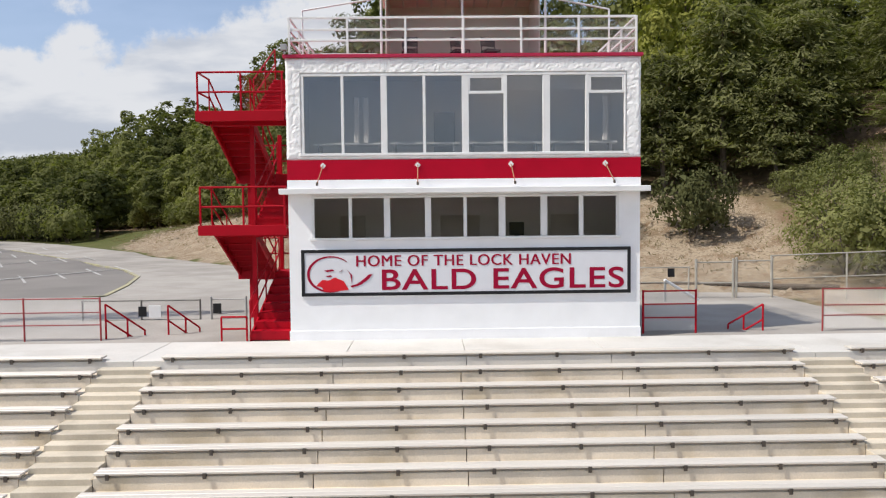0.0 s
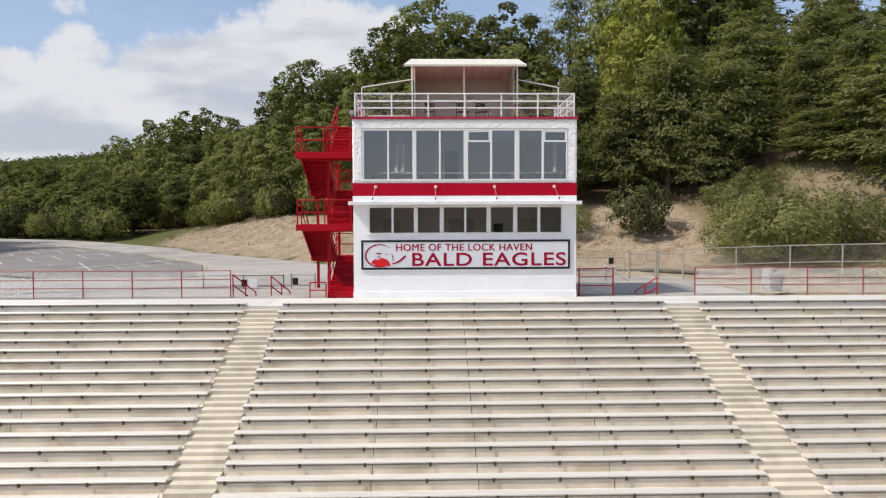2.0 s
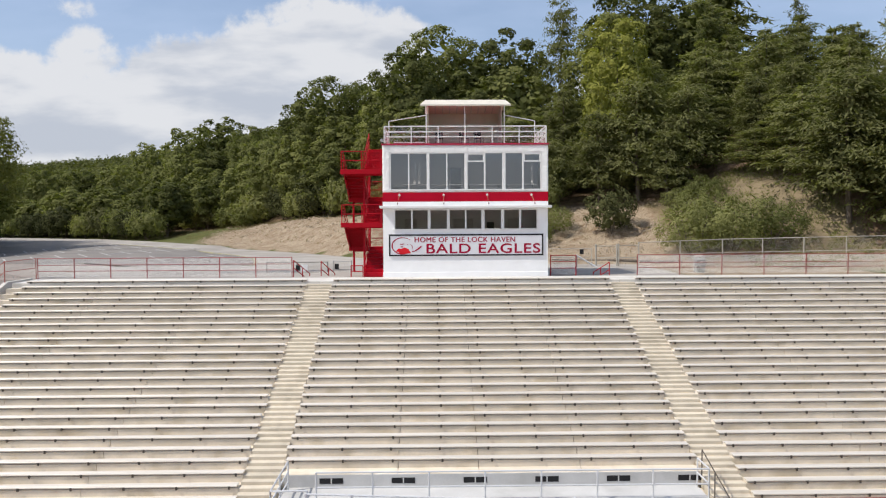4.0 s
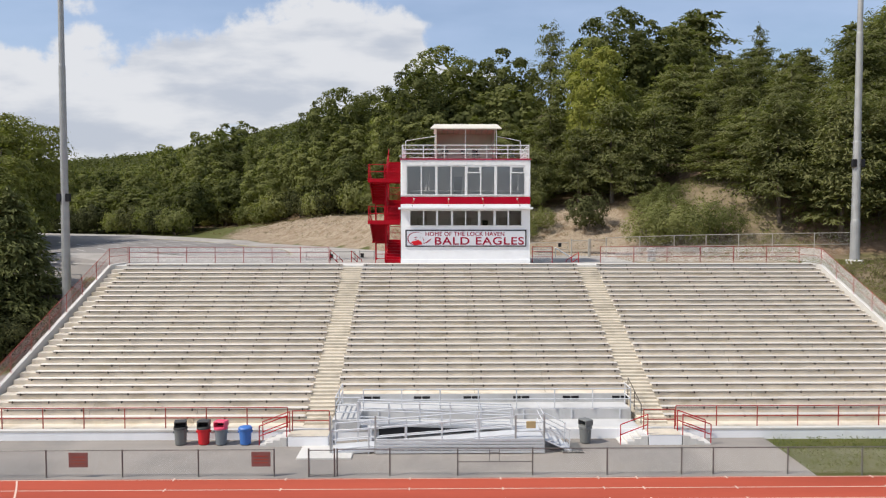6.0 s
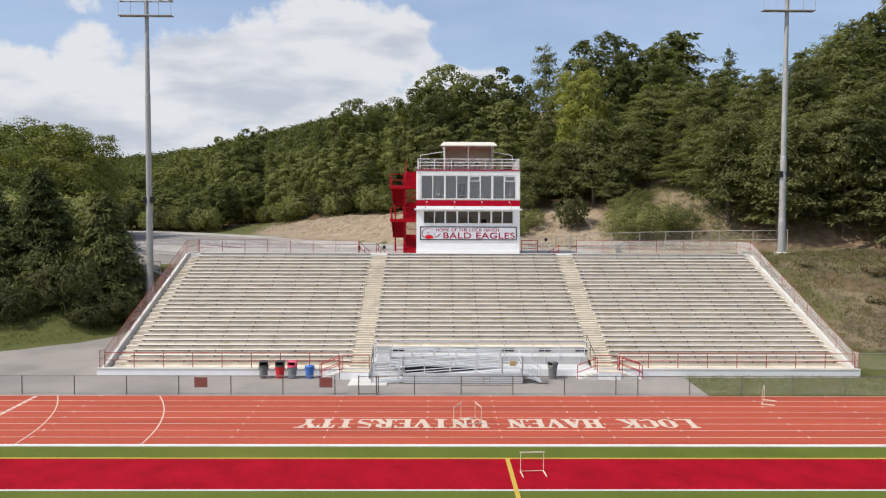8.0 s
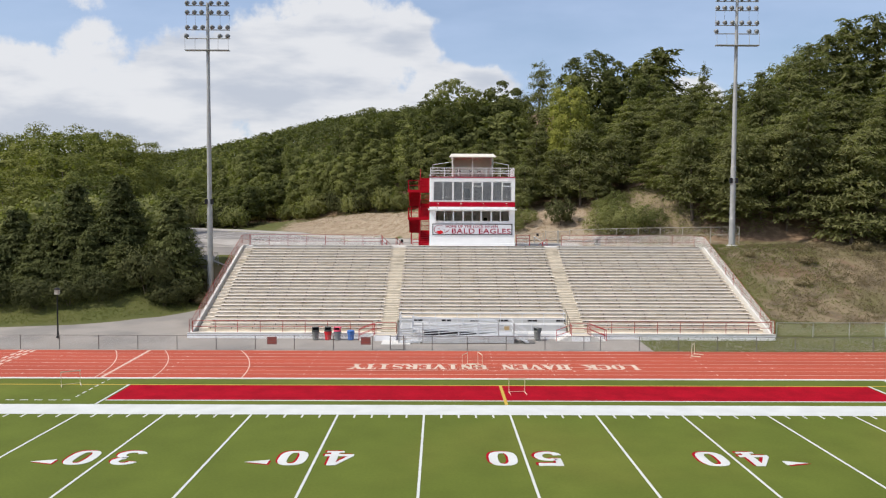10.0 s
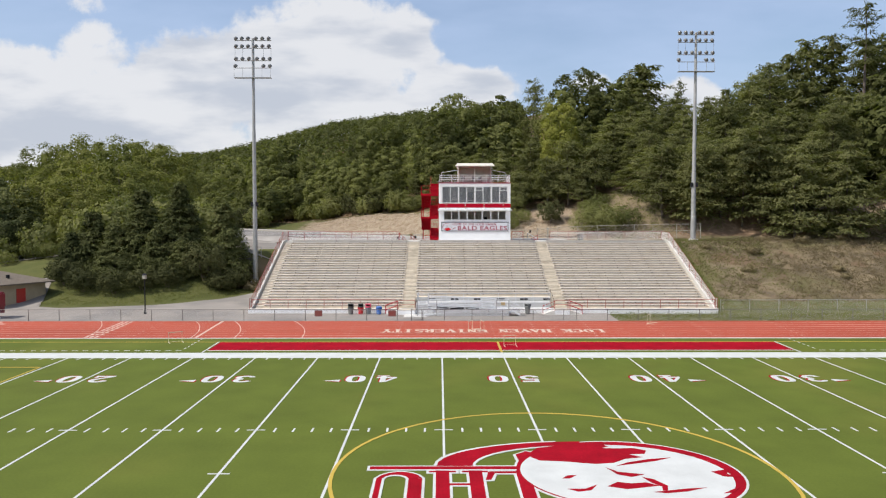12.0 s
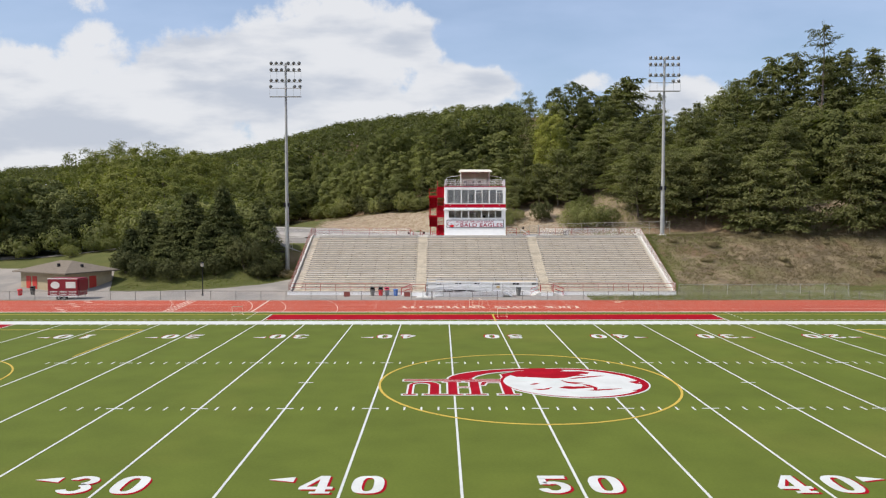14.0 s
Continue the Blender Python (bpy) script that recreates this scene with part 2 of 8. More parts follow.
TURF = material("turf", (0.091, 0.115, 0.0185), 0.9, vary=0.12, scale=0.35, fine=8, bump=0.004, stain=(0.114, 0.128, 0.023), stain_scale=0.07, spec=0.12)
TURF_RED = material("red_turf", (0.270, 0.004, 0.013), 0.9, vary=0.2, scale=0.8, fine=9, spec=0.06)
TURF_WHITE = material("white_turf", (0.50, 0.51, 0.50), 0.85, vary=0.10, scale=0.8, fine=25, spec=0.25)
TURF_GOLD = material("gold_turf", (0.44, 0.31, 0.055), 0.85, vary=0.08, scale=0.8, fine=25, spec=0.25)
TRACK = material("track_rubber", (0.362, 0.068, 0.038), 0.9, vary=0.09, scale=0.8, fine=22, bump=0.002, stain=(0.305, 0.056, 0.032), stain_scale=0.35, stain_at=(0.45, 0.65), stretch=(0.12, 1, 1), spec=0.25)
GLASS_UP = glass_material("upper_glass", (0.84, 0.83, 0.84), 0.8, 2.2)
GLASS_LOW = glass_material("lower_glass", (0.92, 0.89, 0.86), 0.6, 1.45)
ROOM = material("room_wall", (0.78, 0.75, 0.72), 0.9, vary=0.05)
ROOM_DARK = material("room_floor", (0.30, 0.27, 0.25), 0.9, vary=0.1)
CANVAS = material("tan_canvas", (0.60, 0.61, 0.52), 0.9, vary=0.06, scale=3, fine=60)
BLACK = material("black_paint", (0.02, 0.02, 0.022), 0.6, vary=0.1, spec=0.15)
BARK = material("bark", (0.125, 0.100, 0.080), 0.95, vary=0.25, scale=4, fine=20, bump=0.02, stretch=(1, 1, 0.3))
LEAF_OAK = leaf_material("oak_leaves", (0.062, 0.070, 0.024), (0.205, 0.212, 0.074), 0.28)
LEAF_LIGHT = leaf_material("locust_leaves", (0.080, 0.092, 0.024), (0.200, 0.200, 0.058), 0.24)
LEAF_YELLOW = leaf_material("yellowing_leaves", (0.125, 0.142, 0.030), (0.295, 0.285, 0.068), 0.28)
LEAF_PINE = leaf_material("pine_needles", (0.084, 0.088, 0.036), (0.188, 0.190, 0.082), 0.36)
LEAF_SPRUCE = leaf_material("spruce_needles", (0.040, 0.049, 0.018), (0.148, 0.156, 0.058), 0.18)
LEAF_YEW = leaf_material("yew_needles", (0.030, 0.036, 0.013), (0.090, 0.092, 0.036), 0.08)
LEAF_SHRUB = leaf_material("shrub_leaves", (0.092, 0.104, 0.036), (0.225, 0.225, 0.090), 0.30)
LEAF_BRUSH = leaf_material("brown_brush", (0.105, 0.082, 0.052), (0.185, 0.146, 0.094), 0.25)
LEAF_DRY = leaf_material("dry_brush", (0.165, 0.132, 0.076), (0.265, 0.220, 0.135), 0.25)
GRASS = leaf_material("grass_blades", (0.085, 0.098, 0.026), (0.160, 0.165, 0.058), 0.3)


# ---- mesh helpers ----
class Geo:
    """Collects corners and faces of one mesh."""

    def __init__(self):
        self.v, self.f = [], []

    def add(self, verts, faces):
        n = len(self.v)
        self.v.extend(verts)
        self.f.extend([tuple(n + i for i in q) for q in faces])
        return self

    def box(self, x0, x1, y0, y1, z0, z1):
        return self.add([(x0, y0, z0), (x1, y0, z0), (x1, y1, z0), (x0, y1, z0), (x0, y0, z1), (x1, y0, z1), (x1, y1, z1), (x0, y1, z1)],
                        [(3, 2, 1, 0), (4, 5, 6, 7), (0, 1, 5, 4), (1, 2, 6, 5), (2, 3, 7, 6), (3, 0, 4, 7)])

    def cbox(self, x0, x1, y0, y1, z0, z1, c=0.01):
        """A box with chamfered edges."""
        bm = bmesh.new()
        bmesh.ops.create_cube(bm, size=1)
        bmesh.ops.scale(bm, vec=(x1 - x0, y1 - y0, z1 - z0), verts=bm.verts)
        bmesh.ops.translate(bm, vec=((x0 + x1) / 2, (y0 + y1) / 2, (z0 + z1) / 2), verts=bm.verts)
        bmesh.ops.bevel(bm, geom=list(bm.edges), offset=c, segments=1, affect="EDGES")
        bm.verts.index_update()
        self.add([tuple(v.co) for v in bm.verts], [tuple(v.index for v in f.verts) for f in bm.faces])
        bm.free()
        return self

    def tube(self, p, q, r, n=8, r2=None, caps=True):
        p, q = Vector(p), Vector(q)
        d = (q - p).normalized()
        a = d.orthogonal().normalized()
        b = d.cross(a)
        r2 = r if r2 is None else r2
        ring = [(math.cos(2 * math.pi * i / n), math.sin(2 * math.pi * i / n)) for i in range(n)]
        vs = [tuple(p + (a * c + b * s) * r) for c, s in ring] + [tuple(q + (a * c + b * s) * r2) for c, s in ring]
        fs = [(i, (i + 1) % n, n + (i + 1) % n, n + i) for i in range(n)]
        if caps:
            fs += [tuple(range(n - 1, -1, -1)), tuple(range(n, 2 * n))]
        return self.add(vs, fs)

    def path(self, pts, r, n=8):
        for p, q in zip(pts, pts[1:]):
            self.tube(p, q, r, n)
        return self

    def lathe(self, profile, n=16, at=(0, 0, 0)):
        """profile: (radius, height) from the bottom up."""
        vs = [(at[0] + r * math.cos(2 * math.pi * i / n), at[1] + r * math.sin(2 * math.pi * i / n), at[2] + z) for r, z in profile for i in range(n)]
        fs = [(k * n + i, k * n + (i + 1) % n, (k + 1) * n + (i + 1) % n, (k + 1) * n + i) for k in range(len(profile) - 1) for i in range(n)]
        return self.add(vs, fs + [tuple(range(n - 1, -1, -1)), tuple(range((len(profile) - 1) * n, len(profile) * n))])

    def strip(self, left, right):
        n = len(left)
        return self.add(list(left) + list(right), [(i, n + i, n + i + 1, i + 1) for i in range(n - 1)])

    def plate(self, outline, z0, z1):
        """A flat piece of any outline, with thickness."""
        n = len(outline)
        return self.add([(x, y, z0) for x, y in outline] + [(x, y, z1) for x, y in outline],
                        [tuple(range(n - 1, -1, -1)), tuple(range(n, 2 * n))] + [(i, (i + 1) % n, n + (i + 1) % n, n + i) for i in range(n)])

    def mesh(self, name, mat, smooth=False):
        me = bpy.data.meshes.new(name)
        me.from_pydata([tuple(p) for p in self.v], [], self.f)
        me.materials.append(mat)
        if smooth:
            me.shade_smooth()
        return me


def thing(name, label, category, at=(0, 0, 0), group="", kind=""):
    ob = new(name)
    ob.location = at
    ob.empty_display_size = 0.2
    return tagged(ob, label, category, group, kind)


def part(name, geo, mat, parent, label="", smooth=False):
    ob = new(name, geo if isinstance(geo, bpy.types.Mesh) else geo.mesh(name, mat, smooth))
    ob.parent = parent
    if label:
        ob["label"] = label
    return ob


def solid(name, geo, mat, label, category, group="", kind="", smooth=False):
    ob = new(name, geo.mesh(name, mat, smooth))
    return tagged(ob, label, category, group, kind)


def share(ob, parent, at, name=None):
    """One more piece on the same mesh."""
    o = new(name or ob.name.split(".")[0], ob.data)
    o.parent, o.location = parent, at
    return o


def ease(a, b, v):
    k = min(1.0, max(0.0, (v - a) / (b - a)))
    return k * k * (3 - 2 * k)


def along(table, v):
    """Straight steps between the rows of a table."""
    if v <= table[0][0]:
        return table[0][1]
    for (a, p), (b, q) in zip(table, table[1:]):
        if v <= b:
            return p + (q - p) * (v - a) / (b - a)
    return table[-1][1]


def wires(g, p, q, up, height, gap=0.075, r=0.0022):
    """Chain link between p and q: slanted wires both ways. up: the way of the height."""
    p, q = Vector(p), Vector(q)
    length = (q - p).length
    d = (q - p) / length
    up = Vector(up)
    n = int((length + height) / gap)
    side = d.cross(up).normalized() * r
    for k in range(n):
        s = k * gap - height
        for way in (1, -1):
            a0, a1 = (s, s + height)
            h0, h1 = (0.0, height) if way == 1 else (height, 0.0)
            lo, hi = max(a0, 0.0), min(a1, length)
            if hi - lo < 0.01:
                continue
            f = lambda w: h0 + (h1 - h0) * (w - a0) / height
            A, B = p + d * lo + up * f(lo), p + d * hi + up * f(hi)
            w = d * r
            g.add([tuple(A - w), tuple(A + w), tuple(A + side), tuple(B - w), tuple(B + w), tuple(B + side)],
                  [(0, 1, 4, 3), (1, 2, 5, 4), (2, 0, 3, 5)])
    return g


# ---- ground ----
TOE = [(-200, 250), (-120, 185), (-60, 127), (-46, 110), (-30, 90), (-14, 69), (-6, 57.5), (5, 51), (14, 48.5), (25, 44), (40, 41), (80, 38), (200, 34)]

# where the trees begin above the bank
WOOD = [(-200, 300), (-120, 222), (-69, 168), (-47, 144), (-35, 127), (-25, 106), (-15, 91), (-9, 82), (0, 74)]

# crest of the far hill
RIDGE = [(-420, 30), (-320, 36), (-245, 43), (-185, 52), (-148, 61.5), (-95, 78), (-20, 88), (80, 98)]


def beyond(x, y):
    """How far a place lies past the foot of the hill."""
    slant = 0.62 + 0.38 * ease(-12, -2, x)
    return (y - along(TOE, x)) * slant


def height(x, y):
    z = along([(0, 0.0), (8.0, 0.10), (16.2, 0.38), (21, 0.5)], y)
    if y > 21:
        # the terrace behind the stand, and the falls beside it
        left = ease(27, 50, y) * (3.0 + 4.0 * ease(-75, -34, x)) + (1 - ease(-75, -34, x)) * 4.0 * ease(58, 95, y)
        # the hollow beside the left end of the stand
        k = ease(-33.5, -30, x) * (1 - ease(40.2, 41.2, y))
        left = left * (1 - k) + min(left, along([(27, 0), (34, 0.55), (40, 1.3)], y)) * k
        right = 6.75 * min(1.0, max(0.0, (y - 23.0) / 16.5)) ** 1.1
        mid = 6.75 * ease(36.0, 38.0, y)
        if x < -20:
            k = ease(-25.6, -24.4, x)
            rise = left * (1 - k) + mid * k
        else:
            k = ease(23.8, 24.9, x)
            rise = mid * (1 - k) + right * k
        z += rise
    d = beyond(x, y)
    if d > 0:
        rise = 3.0 * ease(0, 12, d) + 0.22 * max(0.0, min(d, 60) - 8)
        if x < -2:
            # a low bank beside the road, then the wooded hill
            e = (y - along(WOOD, x)) * 0.62
            low = along([(-60, 0.7), (-38, 1.2), (-28, 1.9), (-18, 3.0)], x) * ease(0, 10, d) + 0.42 * max(0.0, min(e, 26)) + 0.12 * max(0.0, min(e, 70) - 26) + 0.10 * max(0.0, min(d, 9) - 4) * ease(-30, -18, x)
            k = ease(-12, -2, x)
            rise = low * (1 - k) + rise * k
        z += rise
        z += 4.5 * ease(13, 30, x) * ease(0, 14, d) + 0.12 * ease(45, 80, x) * min(d, 60)
        z += 0.5 * noise.noise((x * 0.11, y * 0.11, 0)) * ease(1, 10, d) + 0.22 * noise.noise((x * 0.5, y * 0.5, 3)) * ease(0, 4, d)
    if x > 24.5 and 23 < y < 44:
        z += 0.25 * noise.noise((x * 0.25, y * 0.25, 7)) * ease(25, 28, x)
    if x < -35 and y > 17:
        z -= 0.35 * ease(35, 55, -x) * ease(17, 19, y) * (1 - ease(36, 44, y))
    if y > 330:
        z += (along(RIDGE, x) - z) * ease(330, 600, y) * (1 - ease(90, 200, x))
    back = ease(-170, -330, y) if y < -170 else 0.0
    z += 13.0 * back * (0.75 + 0.35 * noise.noise((x * 0.006, y * 0.006, 5)))
    return z


def spread(stops):
    out = []
    for (a, step), (b, _) in zip(stops, stops[1:]):
        n = max(1, round((b - a) / step))
        out += [a + (b - a) * i / n for i in range(n)]
    return out + [stops[-1][0]]


def ground_material():
    m = bpy.data.materials.new("meadow_and_bare_earth")
    m.use_nodes = True
    t = m.node_tree
    N, L = t.nodes.new, t.links.new
    b = t.nodes["Principled BSDF"]
    b.inputs["Roughness"].default_value = 0.95
    b.inputs["Specular IOR Level"].default_value = 0.2
    pos = N("ShaderNodeNewGeometry").outputs["Position"]
    att = N("ShaderNodeAttribute")
    att.attribute_name = "cover"
    sep = N("ShaderNodeSeparateColor")
    L(att.outputs["Color"], sep.inputs[0])

    def tex(s, d=5.0):
        n = N("ShaderNodeTexNoise")
        n.inputs["Scale"].default_value, n.inputs["Detail"].default_value = s, d
        L(pos, n.inputs["Vector"])
        return n.outputs["Fac"]

    def blend(f, a, c):
        n = N("ShaderNodeMix")
        n.data_type = "RGBA"
        L(f, n.inputs["Factor"])
        for key, v in (("A", a), ("B", c)):
            if isinstance(v, tuple):
                n.inputs[key].default_value = (*v, 1)
            else:
                L(v, n.inputs[key])
        return n.outputs["Result"]

    def stepped(v, a, c):
        n = N("ShaderNodeMapRange")
        n.interpolation_type = "SMOOTHSTEP"
        n.inputs["From Min"].default_value, n.inputs["From Max"].default_value = a, c
        L(v, n.inputs["Value"])
        return n.outputs[0]

    def edge(weight, s=0.9, amount=0.55):
        n = N("ShaderNodeMath")
        n.operation = "MULTIPLY_ADD"
        L(tex(s), n.inputs[0])
        n.inputs[1].default_value = amount
        L(weight, n.inputs[2])
        return stepped(n.outputs[0], 0.5 + amount / 2 - 0.14, 0.5 + amount / 2 + 0.14)

    grass = blend(stepped(tex(0.35), 0.35, 0.65), (0.064, 0.074, 0.020), (0.105, 0.102, 0.035))
    grass = blend(stepped(tex(6.0), 0.3, 0.7), grass, (0.085, 0.092, 0.027))
    dirt = blend(stepped(tex(0.5), 0.35, 0.65), (0.260, 0.198, 0.138), (0.330, 0.265, 0.190))
    dirt = blend(stepped(tex(1.3), 0.48, 0.68), dirt, (0.195, 0.130, 0.080))
    dirt = blend(stepped(tex(7.0), 0.45, 0.70), dirt, (0.165, 0.122, 0.082))
    dirt = blend(stepped(tex(16.0), 0.55, 0.70), dirt, (0.40, 0.345, 0.265))
    straw = blend(stepped(tex(0.45), 0.42, 0.60), (0.205, 0.160, 0.100), (0.122, 0.095, 0.062))
    straw = blend(stepped(tex(0.16), 0.46, 0.60), straw, (0.130, 0.115, 0.052))
    straw = blend(stepped(tex(0.28), 0.56, 0.68), straw, (0.160, 0.105, 0.066))
    straw = blend(stepped(tex(9.0), 0.5, 0.75), straw, (0.195, 0.158, 0.105))
    litter = blend(stepped(tex(1.5), 0.4, 0.7), (0.150, 0.100, 0.064), (0.245, 0.165, 0.108))
    c = blend(edge(sep.outputs[0]), grass, dirt)
    c = blend(edge(sep.outputs[1], 0.5, 0.8), c, straw)
    c = blend(edge(sep.outputs[2]), c, litter)
    L(c, b.inputs["Base Color"])
    bp = N("ShaderNodeBump")
    bp.inputs["Strength"].default_value, bp.inputs["Distance"].default_value = 0.5, 0.08
    L(tex(5.0, 6.0), bp.inputs["Height"]); L(bp.outputs[0], b.inputs["Normal"])
    return m


ROAD_EDGE = [(-24.4, 39.6), (12, 39.6), (12, 49.5), (5, 51.0), (-6, 57.5), (-14, 69), (-22, 79), (-30, 88.5), (-42, 104), (-54, 117), (-75, 130), (-120, 150), (-120, 143), (-78, 123), (-66, 116), (-54, 107), (-40.8, 91), (-28.7, 76), (-19.9, 66), (-17.1, 61), (-15.6, 56), (-14.6, 51.0), (-34, 50.4), (-34, 46), (-24.4, 45)]
LOT_EDGE = [(-46, 51.2), (-34, 50.8), (-15.0, 50.9), (-14.9, 51.3), (-15.9, 56), (-17.4, 61.2), (-20.2, 66.3), (-29.0, 76.3), (-41.1, 91.3), (-54.2, 107.3), (-66, 116), (-74, 118), (-62, 95), (-51, 68)]


def inside(edge, x, y):
    hit = False
    for (x0, y0), (x1, y1) in zip(edge, edge[1:] + edge[:1]):
        if (y0 > y) != (y1 > y) and x < x0 + (x1 - x0) * (y - y0) / (y1 - y0):
            hit = not hit
    return hit


def build_ground():
    xs = spread([(-1500, 120), (-300, 25), (-140, 4), (-60, 1.6), (-28, 0.6), (-23, 3), (20, 0.8), (27, 1.3), (60, 3), (130, 20), (300, 120), (1500, 1)])
    ys = spread([(-1500, 120), (-320, 30), (-90, 12), (8, 3), (16, 1.2), (60, 1.6), (110, 3), (200, 10), (440, 60), (1500, 1)])
    vs, cover = [], []
    for y in ys:
        for x in xs:
            paved = 39 < y < 150 and x < 14 and (inside(ROAD_EDGE, x, y) or inside(LOT_EDGE, x, y))
            vs.append((x, y, height(x, y) - (0.22 if paved else 0.06)))
            d = beyond(x, y)
            dirt = ease(-0.5, 0.8, d) * (1 - ease(9, 16, d)) * (1 - ease(16, 22, x)) * ease(-42, -24, x)
            if 5 < x < 19 and 0 < d < 20:
                dirt = max(dirt, ease(0, 2, d) * (1 - ease(17, 21, d)))
            straw = ease(24.6, 27, x) * ease(24, 27, y) * (1 - ease(40, 44, y)) if y < 46 else 0.0
            if d > 0 and x > 16:
                straw = max(straw, 0.85 * (1 - ease(12, 24, d)))
            if 11 < x < 24.5 and 40 < y < 49:
                dirt = max(dirt, 0.75)
            if x < -24 and 32 < y < 44 and x > -31:
                straw = max(straw, 0.6 * ease(35.5, 38, y) * (1 - ease(41, 44, y)))
            litter = max(ease(11, 17, d), ease(1, 3, d) * ease(25, 29, x) * (1 - ease(42, 48, x)))
            bare = ease(42, 50, x) * ease(-0.8, 0.6, d)
            dirt, straw = max(dirt, 0.9 * bare * (1 - ease(7, 11, d))), straw * (1 - bare)
            cover.append((dirt, straw, litter, 1.0))
    w = len(xs)
    fs = [(j * w + i, j * w + i + 1, (j + 1) * w + i + 1, (j + 1) * w + i) for j in range(len(ys) - 1) for i in range(w - 1)]
    me = bpy.data.meshes.new("ground")
    me.from_pydata(vs, [], fs)
    me.shade_smooth()
    a = me.color_attributes.new("cover", "FLOAT_COLOR", "POINT")
    a.data.foreach_set("color", np.array(cover, dtype=np.float32).ravel())
    me.materials.append(ground_material())
    tagged(new("ground", me), "grassy ground with bare earth bank and straw slope", "ground", kind="structure")


build_ground()


def sheet(name, outline, mat, label, category, lift=0.0, step=3.0, parent=None):
    """A paved area that follows the ground: the outline filled with a grid cut to it."""
    bm = bmesh.new()
    bm.faces.new([bm.verts.new((x, y, 0)) for x, y in outline])
    x0, x1 = min(p[0] for p in outline), max(p[0] for p in outline)
    y0, y1 = min(p[1] for p in outline), max(p[1] for p in outline)
    for axis, a, b in (((1, 0, 0), x0, x1), ((0, 1, 0), y0, y1)):
        for i in range(1, int((b - a) / step) + 1):
            v = a + i * step
            bmesh.ops.bisect_plane(bm, geom=bm.verts[:] + bm.edges[:] + bm.faces[:], plane_co=(v * axis[0], v * axis[1], 0), plane_no=axis)
    for v in bm.verts:
        v.co.z = height(v.co.x, v.co.y) + lift
    bmesh.ops.recalc_face_normals(bm, faces=bm.faces)
    if sum(f.normal.z for f in bm.faces) < 0:
        bmesh.ops.reverse_faces(bm, faces=bm.faces)
    me = bpy.data.meshes.new(name)
    bm.to_mesh(me)
    bm.free()
    me.materials.append(mat)
    ob = new(name, me)
    if parent:
        ob.parent = parent
        return ob
    return tagged(ob, label, category, kind="structure")


# playing field, track and concourse
field = sheet("playing_field", [(-75, -64), (75, -64), (75, 7.8), (-75, 7.8)], TURF, "green artificial turf football field with painted lines", "field", 0.0, 4.0)
track = sheet("running_track", [(-95, 8.0), (95, 8.0), (95, 16.15), (-95, 16.15)], TRACK, "red rubber running track with white lane lines", "track", 0.01)
solid("track_kerb", Geo().cbox(-95, 95, 7.8, 8.0, -0.2, 0.14), SLAB, "pale concrete kerb along the running track", "kerb", kind="structure")
sheet("concourse", [(-95, 16.15), (12.4, 16.15), (12.4, 18.5), (12.4, 21.2), (-24.3, 21.2), (-24.4, 36.2), (-26.2, 35.6), (-27.4, 34.4), (-28.6, 32.6), (-30.3, 30.8), (-33.3, 29.0), (-37, 27.6), (-42, 26.9), (-46.5, 27.0), (-49.5, 28.2), (-53, 38), (-95, 44)], ASPHALT,
      "grey asphalt walkway in front of the grandstand", "pavement", 0.015)
sheet("road", ROAD_EDGE, ROAD,
      "light grey asphalt access road curving uphill", "road", 0.03)
sheet("parking_lot", LOT_EDGE, LOT_ASPHALT, "dark asphalt parking lot with white stall lines", "parking lot", 0.025)
sheet("side_road", [(-25.5, 40.8), (-25.5, 44.9), (-36, 49.5), (-60, 53.5), (-110, 50), (-110, 44), (-62, 47), (-36, 44)], ASPHALT, "grey asphalt side road below the parking lot", "road", 0.035)


# ---- grandstand ----
ROWS, RUN, RISE = 27, 0.577, 0.238
TOP_Y, TOP_Z = 37.2, 7.30
SECTIONS = [(-23.0, -8.6), (-7.3, 7.05), (8.35, 23.05)]
AISLES = [(-8.6, -7.3), (7.05, 8.35)]
CUT = 23  # rows of the middle block that end above the viewing platform


def row_at(i):
    """Riser face and tread height of a row, counted from the top."""
    return TOP_Y - RUN * i, TOP_Z - RISE * i


stand = thing("grandstand", "stepped beige concrete grandstand with pale coping walls", "grandstand", kind="structure")
# treads, in cast lengths with open joints between
edges = [-23.75, -19.3, -14.4, -8.6]
LENGTHS = [(-23.75, -18.9), (-18.9, -13.8), (-13.8, -8.6), (-7.3, -3.35), (-3.35, -0.55), (-0.55, 3.0), (3.0, 7.05), (8.35, 13.2), (13.2, 18.3), (18.3, 23.3)]
tread_mesh = {}
for a, b in LENGTHS:
    tread_mesh[a] = Geo().cbox(0.008, b - a - 0.008, 0.0, RUN + 0.06, -0.5, 0.0, 0.008).mesh("tread", CONCRETE)
for i in range(1, ROWS + 1):
    y, z = row_at(i)
    for a, b in LENGTHS:
        if -7.4 < a < 7 and i > CUT:
            continue
        o = part("tread", tread_mesh[a], CONCRETE, stand)
        o.location = (a, y - 0.0, z)
